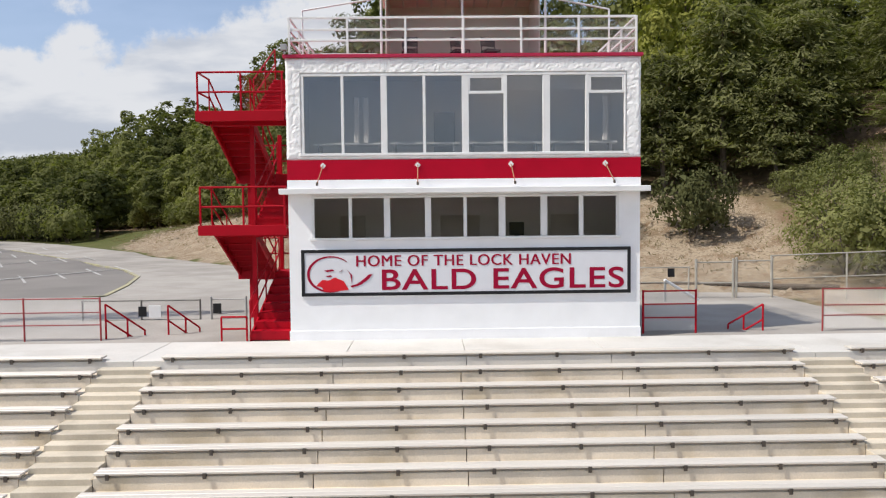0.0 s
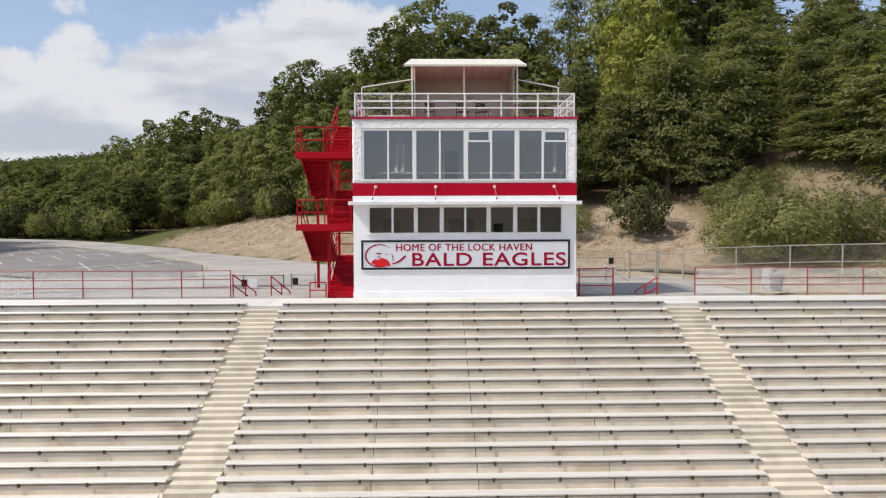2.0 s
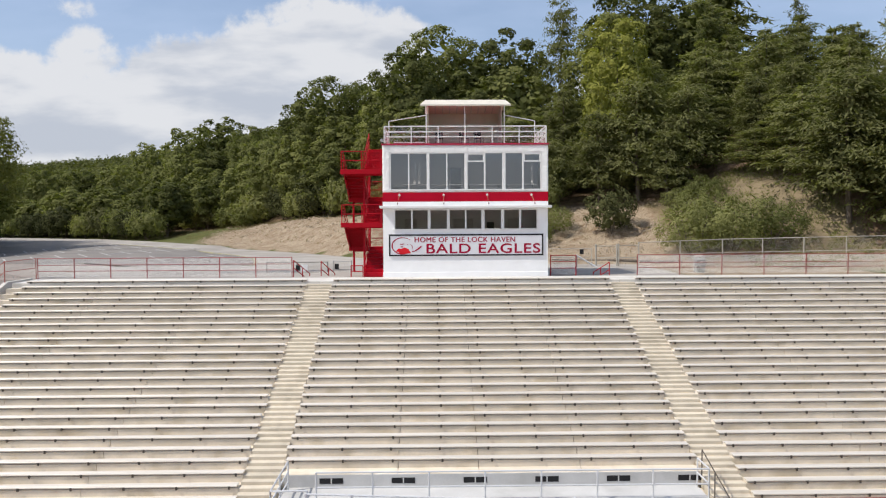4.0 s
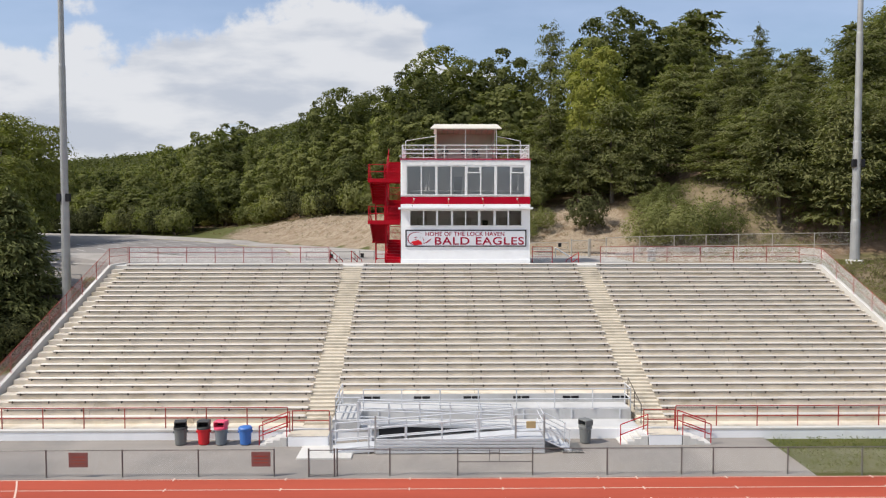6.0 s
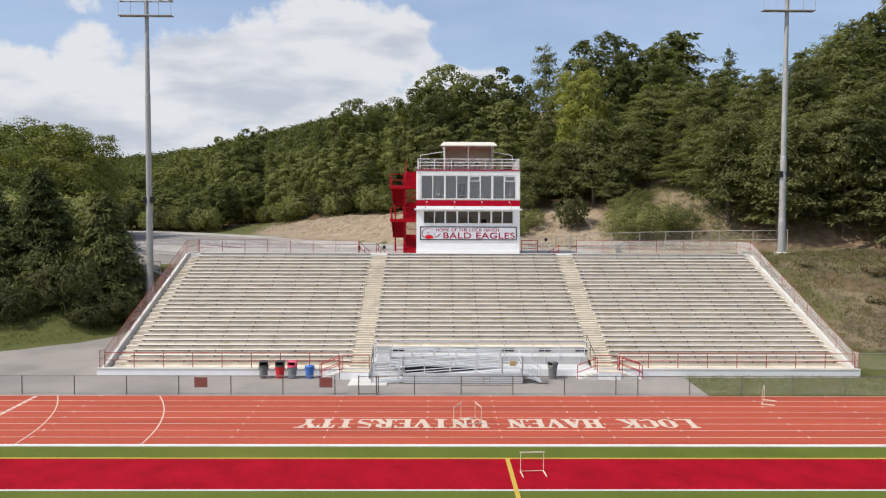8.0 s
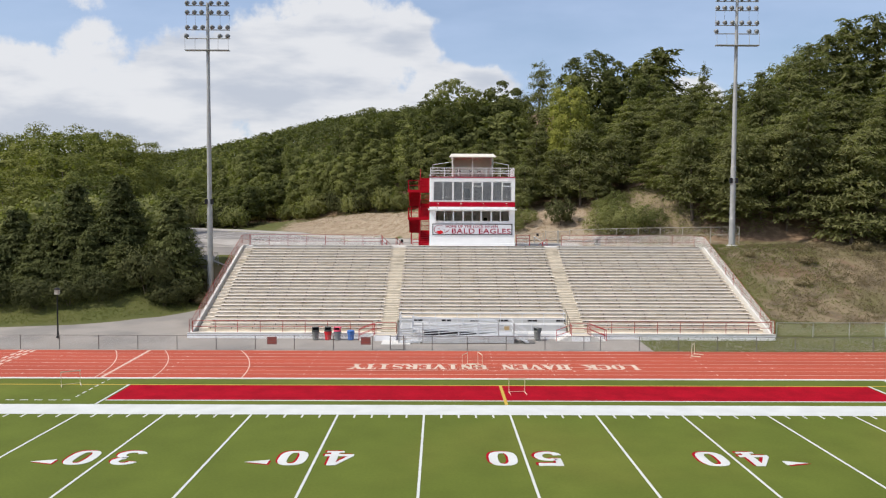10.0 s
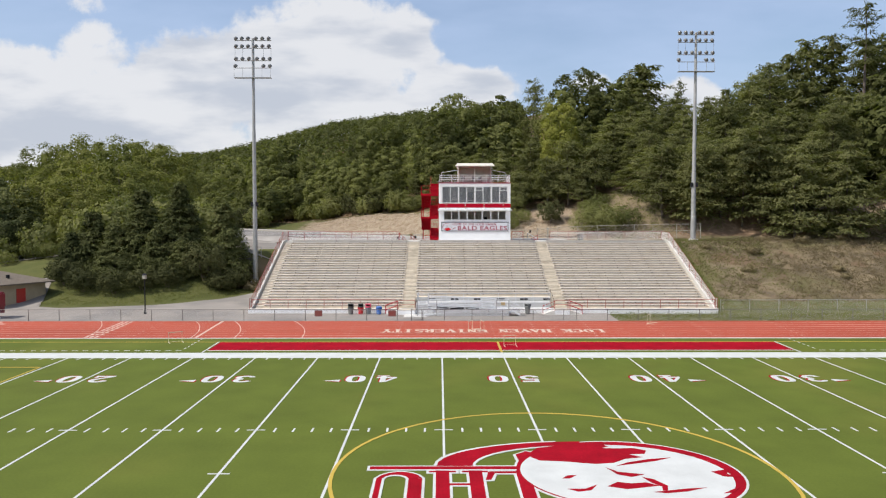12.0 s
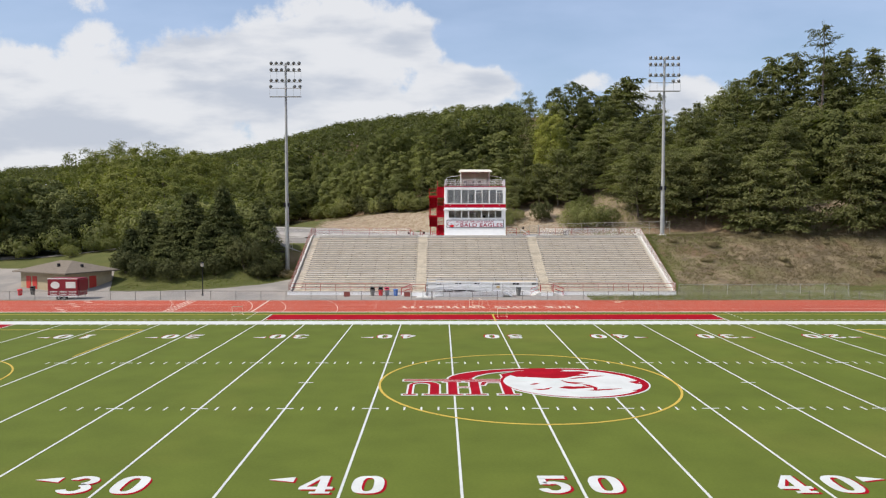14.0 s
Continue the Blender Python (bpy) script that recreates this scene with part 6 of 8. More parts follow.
for y in (18.9, 20.0):
    part("stringer", Geo().tube((2.15, y, 1.02), (3.3, y, 0.5), 0.035, 6), ALU_RAIL, pstair)
    for h in (0.5, 0.92):
        part("handrail", Geo().tube((2.15, y, 1.05 + h), (3.25, y, 0.5 + h), 0.022, 6), ALU_RAIL, pstair)
    part("rail_post", Geo().tube((3.2, y, 0.48), (3.2, y, 1.42), 0.022, 6), ALU_RAIL, pstair)
part("base_plate", Geo().cbox(2.9, 3.8, 18.8, 20.1, 0.5, 0.53, 0.005), FENCE_STEEL, pstair)
pad = solid("concrete_pad", Geo().cbox(-8.3, -6.0, 18.2, 20.2, 0.40, 0.52, 0.02), SLAB, "pale concrete pad at the ramp's foot", "pavement", kind="structure")
# steep handrail in the aisle foot
pipe_rail("thin dark handrail at the aisle's foot", [(6.95, 21.3, 1.0), (6.95, 23.6, 1.75)], 0.9, (), 1.2, BRACKET, "handrail", 0.02)

# ---- bins ----
def bin_(x, y, z, body, lid, hood, label, turn=0):
    b = thing("trash_can", label, "trash can", group="trash cans")
    part("barrel", Geo().lathe([(0.22, 0), (0.235, 0.03), (0.27, 0.62), (0.295, 0.64), (0.295, 0.69), (0.27, 0.69)], 18), body, b, smooth=False)
    for a in (0, 180):
        c = math.cos(radians(a))
        part("grip", Geo().cbox(0.28 * c - 0.04, 0.28 * c + 0.04, -0.07, 0.07, 0.52, 0.60, 0.01), body, b)
    if hood:
        g = Geo().lathe([(0.30, 0.69), (0.30, 0.74), (0.285, 0.78)], 18)
        g.cbox(-0.26, 0.26, 0.10, 0.24, 0.78, 1.02, 0.02).cbox(-0.26, 0.26, -0.2, 0.24, 0.98, 1.04, 0.02)
        g.cbox(-0.26, -0.22, -0.2, 0.12, 0.78, 1.0, 0.008).cbox(0.22, 0.26, -0.2, 0.12, 0.78, 1.0, 0.008)
        part("hood", g, lid, b)
        part("opening", Geo().box(-0.2, 0.2, 0.085, 0.098, 0.8, 0.96), BLACK, b)
    else:
        part("lid", Geo().lathe([(0.30, 0.69), (0.31, 0.72), (0.26, 0.77), (0.10, 0.80)], 18), lid, b)
    b.matrix_basis = pose(x, y, z, 0, 0, turn)
    return b


GREY_PLASTIC = material("grey_plastic", (0.15, 0.155, 0.15), 0.6, vary=0.1)
DARK_PLASTIC = material("charcoal_plastic", (0.05, 0.05, 0.048), 0.6, vary=0.1)
RED_PLASTIC = material("red_plastic", (0.55, 0.012, 0.02), 0.5, vary=0.06)
PINK_PLASTIC = material("faded_red_plastic", (0.68, 0.07, 0.14), 0.5, vary=0.06)
BLUE_PLASTIC = material("blue_plastic", (0.045, 0.15, 0.45), 0.5, vary=0.06)
SLATE_PLASTIC = material("slate_plastic", (0.17, 0.19, 0.21), 0.6, vary=0.08)
bz = 0.51
bin_(-13.72, 20.2, bz, GREY_PLASTIC, DARK_PLASTIC, True, "grey trash can with a charcoal hood beside the stand", 15)
bin_(-12.72, 20.25, bz, RED_PLASTIC, DARK_PLASTIC, True, "red trash can with a charcoal hood beside the stand", 5)
bin_(-11.95, 20.2, bz, SLATE_PLASTIC, PINK_PLASTIC, True, "slate trash can with a faded red lid beside the stand", -10)
bin_(-10.88, 20.2, bz, BLUE_PLASTIC, BLUE_PLASTIC, False, "blue recycling can with its lid on beside the stand")
bin_(4.15, 20.2, bz, GREY_PLASTIC, GREY_PLASTIC, True, "grey trash can with a hood beside the ramp", -60)
bin_(13.3, 41.2, 7.33, GREY_PLASTIC, GREY_PLASTIC, False, "grey trash can behind the top row")
bin_(-57.0, 20.6, bz, RED_PLASTIC, RED_PLASTIC, False, "red trash can beside the drive")
bin_(-55.9, 21.4, bz, DARK_PLASTIC, DARK_PLASTIC, True, "charcoal trash can beside the drive")


# ---- light towers ----
def tower(x, y, z, top, box):
    t = thing("light_tower", "tall grey steel stadium light tower with lamp racks", "light tower", group="light towers")
    H = top - z
    part("footing", Geo().lathe([(0.62, -0.8), (0.62, 0.30), (0.56, 0.36)], 20), SLAB, t, "round concrete footing")
    part("mast", Geo().lathe([(0.33, 0.36), (0.31, 3.2), (0.285, 3.25), (0.27, H * 0.33), (0.245, H * 0.335), (0.22, H * 0.62), (0.195, H * 0.625), (0.15, H)], 16), GALV, t, smooth=False)
    for k in range(16):
        a = 2.0 + k * 0.45
        part("climbing_step", Geo().tube((-0.42, -0.05, a), (0.42, -0.05, a), 0.012, 5), GALV, t)
    for s in (-1, 1):
        part("control_box", Geo().cbox(s * 0.30 - 0.14, s * 0.30 + 0.14, -0.30, -0.02, box - z, box - z + 0.55, 0.02), BLACK, t, "black box on the mast")
    rows = [(0.0, (-2.1, -1.35, -0.6, 0.4, 1.2, 2.0)), (-0.95, (-2.1, -1.35, -0.6, 0.4, 1.2, 2.0)), (-2.5, (-2.1, -1.3, -0.5, 0.5, 1.3, 2.1)), (-3.4, (-2.2, 1.3, 2.1))]
    for dz, xs in rows:
        part("cross_arm", Geo().cbox(-2.3, 2.3, -0.05, 0.05, H + dz - 0.32, H + dz - 0.24, 0.006), GALV, t)
        for lx in xs:
            lamp = part("floodlight", Geo().lathe([(0.05, 0.30), (0.16, 0.22), (0.26, 0.04), (0.275, 0.0)], 14), FLOOD, t, "round grey floodlight")
            lamp.matrix_basis = pose(lx, -0.18, H + dz, 90 - 30, 0, 0) @ pose(0, 0, -0.1, 180, 0, 0) @ pose(0, 0, 0, 180, 0, 0)
            part("lens", Geo().lathe([(0.25, -0.012), (0.25, -0.004), (0.20, -0.002)], 14), material("lens", (0.52, 0.54, 0.55), 0.25, 0.1) if "lens" not in bpy.data.materials else bpy.data.materials["lens"], lamp)
            part("yoke", Geo().tube((lx, 0, H + dz - 0.26), (lx, -0.1, H + dz), 0.03, 5), GALV, t)
    part("service_deck", Geo().cbox(-2.3, 2.3, -0.5, 0.1, H - 4.98, H - 4.90, 0.008), GALV, t)
    for lx in (-2.25, -1.2, 0.0, 1.2, 2.25):
        for ya in (-0.48,):
            part("deck_post", Geo().tube((lx, ya, H - 4.9), (lx, ya, H - 3.75), 0.018, 5), GALV, t)
    part("deck_rail", Geo().tube((-2.3, -0.48, H - 3.75), (2.3, -0.48, H - 3.75), 0.02, 5), GALV, t)
    for lx in (-2.25, -1.3, 1.3, 2.25):
        part("hanger", Geo().tube((lx, 0, H - 1.2), (lx, 0, H - 2.8), 0.018, 5), GALV, t)
    t.location = (x, y, z)
    return t


tower(27.75, 40.4, 7.1, 33.6, 14.1)
tower(-28.1, 39.5, 1.8, 32.6, 11.6)

# ---- lamp post, hurdles ----
post = thing("lamp_post", "black lamp post with a square lantern beside the drive", "lamp post")
part("pole", Geo().lathe([(0.14, 0), (0.14, 0.12), (0.09, 0.2), (0.06, 0.6), (0.045, 3.5)], 10), BLACK, post)
part("lantern", Geo().cbox(-0.16, 0.16, -0.16, 0.16, 3.55, 3.95, 0.02), material("lantern_glass", (0.45, 0.44, 0.38), 0.3), post, "pale lantern glass")
part("cap", Geo().lathe([(0.27, 3.95), (0.24, 4.0), (0.05, 4.12)], 8), BLACK, post)
post.location = (-34.6, 20.6, height(-34.6, 20.6) + 0.01)


HURDLE_PAINT = material("cream_hurdle_paint", (0.62, 0.55, 0.42), 0.5, vary=0.12)


def hurdle(x, y, turn, wide=1.05):
    h = thing("hurdle", "cream metal track hurdle", "hurdle", group="hurdles")
    for s in (-1, 1):
        part("upright", Geo().tube((s * wide / 2, 0, 0.03), (s * wide / 2, 0, 0.84), 0.014, 6), HURDLE_PAINT, h)
        part("foot", Geo().cbox(s * wide / 2 - 0.018, s * wide / 2 + 0.018, -0.65, 0.05, 0.0, 0.05, 0.006), HURDLE_PAINT, h)
    part("crossbar", Geo().cbox(-wide / 2 - 0.04, wide / 2 + 0.04, -0.02, 0.0, 0.79, 0.85, 0.005), HURDLE_PAINT, h)
    part("tie_bar", Geo().tube((-wide / 2, 0, 0.05), (wide / 2, 0, 0.05), 0.012, 6), HURDLE_PAINT, h)
    h.matrix_basis = pose(x, y, height(x, y) + 0.02, 0, 0, turn)


hurdle(-2.0, 11.5, 68)
hurdle(-0.95, 11.6, -76)
hurdle(0.85, 4.6, 4, 0.95)
hurdle(-26.4, 6.2, 30)
hurdle(14.9, 14.9, 60)

# ---- terrace furniture ----
def sloped_rail(p, q):
    """A stair handrail: two sloping bars on three posts."""
    f = thing("handrail", "red pipe handrail beside steps on the terrace", "railing", group="rails")
    p, q = Vector(p), Vector(q)
    for dz in (0.0, -0.42):
        part("rail", Geo().tube(p + Vector((0, 0, dz)), q + Vector((0, 0, dz)), 0.026, 7), RED_STEEL, f)
    for k in (0.0, 0.55, 1.0):
        b = p + (q - p) * k
        part("post", Geo().tube((b.x, b.y, 7.2), b, 0.026, 7), RED_STEEL, f)


sloped_rail((-9.9, 40.4, 8.22), (-9.1, 41.0, 7.42))
sloped_rail((-8.45, 41.0, 8.10), (-7.75, 41.5, 7.40))
sloped_rail((7.83, 40.4, 8.0), (7.0, 40.7, 7.42))
pipe_rail("red pipe handrail at the stair's foot", [(-6.6, BY, 7.32), (-5.95, BY, 7.32)], 0.62, (0.5,), 0.65, RED_STEEL)
chain_fence("grey chain-link gate fence behind the stand", [(-12.2, 44.0, 6.95), (-8.5, 44.0, 6.95)], 0.95, FENCE_STEEL, WIRE, 1.9, (0.35,), 0.09, 0.002)
for a, b in ((-8.15, -7.05),):
    g2 = thing("yard_gate", "grey steel chain-link gate standing shut", "gate", group="yard gates")
    for x in (a, b):
        part("gate_post", Geo().tube((x, 44, 6.8), (x, 44, 8.0), 0.035, 8), GALV, g2)
    for z in (6.98, 7.45, 7.92):
        part("gate_bar", Geo().tube((a, 44, z), (b, 44, z), 0.02, 6), GALV, g2)
    part("wire_mesh", wires(Geo(), (a, 44, 6.98), (b, 44, 6.98), (0, 0, 1), 0.93, 0.09, 0.002), WIRE, g2)
for x, y, z in ((-10.3, 43.95, 7.55), (-7.95, 43.95, 7.62), (7.8, 47.95, 8.25)):
    s = thing("gate_sign", "small black notice on the gate", "sign", group="notices")
    part("plate", Geo().cbox(x - 0.13, x + 0.13, y - 0.02, y - 0.005, z - 0.15, z + 0.17, 0.006), BLACK, s)
notice = thing("fence_notice", "pale blue notice on the gate fence", "sign")
part("plate", Geo().cbox(-10.1, -9.72, 43.93, 43.945, 7.35, 7.75, 0.005), WHITE_METAL, notice)
for x0, x1, z0, z1 in ((8.76, 10.16, 7.0, 8.68), (10.28, 11.62, 7.0, 8.72)):
    g3 = thing("yard_gate", "tall grey chain-link gate leaf standing shut", "gate", group="yard gates")
    for x in (x0, x1):
        part("gate_post", Geo().tube((x, 48, z0 - 0.1), (x, 48, z1 + 0.08), 0.052, 8), GATE_STEEL, g3)
    for z in (z0 + 0.08, z0 + 0.85, z1 - 0.05):
        part("gate_bar", Geo().tube((x0, 48, z), (x1, 48, z), 0.026, 6), GATE_STEEL, g3)
    part("wire_mesh", wires(Geo(), (x0, 48, z0 + 0.1), (x1, 48, z0 + 0.1), (0, 0, 1), z1 - z0 - 0.15, 0.1, 0.0022), WIRE, g3)
chain_fence("tall grey chain-link fence at the foot of the bank", [(11.6, 48, 7.1), (17, 47.4, 7.3), (24, 45.2, 7.5), (30, 44.0, 7.6)], 1.75, GATE_STEEL, WIRE, 2.9, (0.5,), 0.11, 0.0022, 0.035)
chain_fence("grey chain-link fence behind the press box", [(4.6, 48.2, 7.05), (8.5, 48.05, 7.05)], 1.4, GATE_STEEL, WIRE, 3.9, (0.6,), 0.11, 0.0022)
bar_gate = thing("barrier_pole", "white barrier pole lying across the service road", "barrier")
part("pole", Geo().tube((7.25, 47.0, 8.08), (9.1, 47.55, 7.02), 0.055, 8), WHITE_METAL, bar_gate)
part("stand_post", Geo().tube((7.3, 47.08, 6.8), (7.3, 47.08, 8.06), 0.05, 8), GALV, bar_gate)
drum = thing("steel_drum", "weathered grey steel drum behind the red fence", "drum")
part("body", Geo().lathe([(0.29, 0), (0.30, 0.02), (0.295, 0.32), (0.31, 0.34), (0.295, 0.36), (0.295, 0.66), (0.31, 0.68), (0.295, 0.70), (0.30, 0.92), (0.0, 0.92)], 20), GALV, drum, smooth=False)
part("lid", Geo().lathe([(0.325, 0.90), (0.325, 0.95), (0.24, 1.02), (0.0, 1.04)], 20), SHADE_AND_LID, drum, "dull brown domed lid")
drum.location = (13.95, 43.3, height(13.95, 43.3) - 0.05)
log = thing("fallen_log", "dark weathered log lying along the foot of the bank", "log")
spots = [(6.6, 52.6, 0.05), (8.9, 51.9, 0.07), (11.0, 51.1, 0.09), (13.1, 50.3, 0.11), (15.1, 49.6, 0.12)]
for (xa, ya, ra), (xb, yb, rb) in zip(spots, spots[1:]):
    part("trunk_length", Geo().tube((xa, ya, height(xa, ya) + 0.6 * ra), (xb, yb, height(xb, yb) + 0.6 * rb), ra, 9, rb), BARK, log)

# ---- refreshment hut and trailer ----
TAN = material("tan_block", (0.36, 0.29, 0.19), 0.9, vary=0.07, scale=2, fine=12)
SHINGLE = material("brown_shingle", (0.150, 0.122, 0.095), 0.95, vary=0.15, scale=3, fine=12)
DOOR_RED = material("door_red", (0.42, 0.028, 0.018), 0.5, vary=0.05)
hut = thing("refreshment_hut", "tan block hut with a brown hipped roof", "hut")
W, Dp, Hh = 9.4, 7.0, 2.75
part("wall", Geo().box(0, W, 0, 0.2, 0, Hh), TAN, hut)
part("wall", Geo().box(W - 0.2, W, 0.2, Dp, 0, Hh), TAN, hut)
part("wall", Geo().box(0, 0.2, 0.2, Dp, 0, Hh), TAN, hut)
part("wall", Geo().box(0.2, W - 0.2, Dp - 0.2, Dp, 0, Hh), TAN, hut)
o = 0.75
part("roof", Geo().add([(-o, -o, Hh), (W + o, -o, Hh), (W + o, Dp + o, Hh), (-o, Dp + o, Hh), (Dp / 2, Dp / 2, Hh + 1.35), (W - Dp / 2, Dp / 2, Hh + 1.35),
                        (-o, -o, Hh - 0.14), (W + o, -o, Hh - 0.14), (W + o, Dp + o, Hh - 0.14), (-o, Dp + o, Hh - 0.14)],
                       [(0, 1, 5, 4), (1, 2, 5), (2, 3, 4, 5), (3, 0, 4), (6, 7, 1, 0), (7, 8, 2, 1), (8, 9, 3, 2), (9, 6, 0, 3), (9, 8, 7, 6)]), SHINGLE, hut, "brown shingled hip roof")
for x in (1.2, 2.5):
    part("door", Geo().cbox(x, x + 0.95, -0.05, -0.005, 0, 2.1, 0.01), DOOR_RED, hut, "bright red door")
part("door", Geo().cbox(W + 0.005, W + 0.05, 3.4, 4.5, 0, 2.1, 0.01), DOOR_RED, hut, "bright red door")
part("roof_vent", Geo().cbox(W / 2 + 1.2, W / 2 + 1.5, 1.2, 1.5, Hh + 0.6, Hh + 1.1, 0.02), BLACK, hut)
part("roof_vent", Geo().cbox(W - 1.2, W - 0.9, 3.0, 3.3, Hh + 0.5, Hh + 0.95, 0.02), BLACK, hut)
hut.matrix_basis = pose(-62.9, 31.2, 0.0, 0, 0, -27)
MAROON = material("maroon_vinyl", (0.20, 0.008, 0.02), 0.4, vary=0.05)
trailer = thing("trailer", "maroon box trailer with white graphics on two wheels", "trailer")
part("body", Geo().cbox(0, 3.7, 0, 2.2, 0.55, 2.65, 0.04), MAROON, trailer)
for q in ((0, 3.7, 2.58, 2.66), (0, 3.7, 0.5, 0.6)):
    part("trim", Geo().cbox(q[0], q[1], -0.02, -0.002, q[2], q[3], 0.004), WHITE_METAL, trailer)
part("graphic_disc", upright_plate([(0.95 + 0.55 * c, 1.85 + 0.42 * s) for c, s in ring], -0.02, -0.003), LINE_WHITE, trailer, "plain white oval graphic")
part("graphic_panel", Geo().box(2.25, 3.45, -0.015, -0.003, 1.5, 2.25), LINE_WHITE, trailer, "plain white graphic panel")
for k in range(3):
    part("text_bar", Geo().box(0.3 + 1.15 * k, 1.2 + 1.15 * k, -0.012, -0.003, 1.0, 1.1), LINE_WHITE, trailer, "unreadable writing as a bar")
    part("text_bar", Geo().box(0.3 + 1.15 * k, 1.15 + 1.15 * k, -0.012, -0.003, 0.72, 0.8), LINE_WHITE, trailer)
part("awning", Geo().cbox(3.71, 3.9, 0.2, 2.0, 1.2, 2.5, 0.01), MAROON, trailer)
for x in (1.3, 2.0):
    w = part("wheel", Geo().tube((x, 0.1, 0.3), (x, 0.35, 0.3), 0.3, 16), BLACK, trailer)
    part("hub", Geo().tube((x, 0.08, 0.3), (x, 0.1, 0.3), 0.14, 10), GALV, w)
for x in (0.1, 3.6):
    part("jack", Geo().tube((x, 0.2, 0), (x, 0.2, 0.6), 0.04, 6), GALV, trailer)
trailer.matrix_basis = pose(-52.4, 18.3, 0.13, 0, 0, -3)

# ---- low wall and fence below the side road ----
low_wall = thing("retaining_wall", "low dark timber retaining wall beside the side road", "wall")
for k in range(3):
    part("beam", Geo().cbox(-33.4, -28.4, 40.25, 40.42, 4.15 + 0.3 * k, 4.44 + 0.3 * k, 0.015), BRACKET, low_wall, "weathered dark timber beam")
chain_fence("grey chain-link fence above the low wall", [(-33.4, 40.6, 5.0), (-27.6, 40.6, 5.2)], 1.25, GALV, WIRE, 2.9, (0.5,), 0.11, 0.0022)
meter = thing("meter_box", "small dark box on the chain-link fence", "box")
part("case", Geo().cbox(-30.7, -30.3, 40.45, 40.57, 5.55, 5.95, 0.02), BLACK, meter)


# ---- plants ----
rng = np.random.default_rng(7)


def leaves_mesh(name, centres, outward, size, mat, long=1.0, flat=0.0, way=None, wild=0.48):
    """Small four-cornered leaves at the centres, each turned its own way."""
    n = len(centres)
    a = rng.normal(size=(n, 3)) if way is None else way
    nrm = outward + rng.normal(size=(n, 3)) * (wild - 0.2 * flat)
    nrm[:, 2] += 0.15 + flat
    nrm /= np.linalg.norm(nrm, axis=1)[:, None]
    t = a - (a * nrm).sum(1)[:, None] * nrm
    t /= np.linalg.norm(t, axis=1)[:, None] + 1e-9
    b = np.cross(nrm, t)
    s = size * rng.uniform(0.6, 1.25, (n, 1))
    t, b = t * s * long, b * s / long
    v = np.stack([centres - t, centres - b * 0.75 + t * 0.1, centres + t, centres + b * 0.75 + t * 0.1], 1).reshape(-1, 3)
    me = bpy.data.meshes.new(name)
    me.vertices.add(4 * n)
    me.vertices.foreach_set("co", v.ravel().astype(np.float32))
    me.loops.add(4 * n)
    me.loops.foreach_set("vertex_index", np.arange(4 * n, dtype=np.int32))
    me.polygons.add(n)
    me.polygons.foreach_set("loop_start", np.arange(0, 4 * n, 4, dtype=np.int32))
    me.update(calc_edges=True)
    me.materials.append(mat)
    return me


def trunk_geo(h, r, limbs, reach, lean=0.0):
    g = Geo()
    pts = [Vector((lean * k * k + 0.12 * math.sin(3 * k), 0.1 * math.cos(4 * k), h * k)) for k in (0, 0.25, 0.5, 0.75, 1.0)]
    for i in range(4):
        g.tube(pts[i], pts[i + 1], r * (1 - 0.21 * i), 7, r * (1 - 0.21 * (i + 1)), False)
    for j in range(limbs):
        k = 0.3 + 0.6 * j / limbs
        p = Vector((lean * k * k, 0, h * k))
        a = j * 2.4
        q = p + Vector((math.cos(a) * reach, math.sin(a) * reach, reach * 0.75)) * (1.1 - 0.5 * k)
        g.tube(p, q, r * 0.4 * (1.1 - k), 5, r * 0.1, False)
    return g


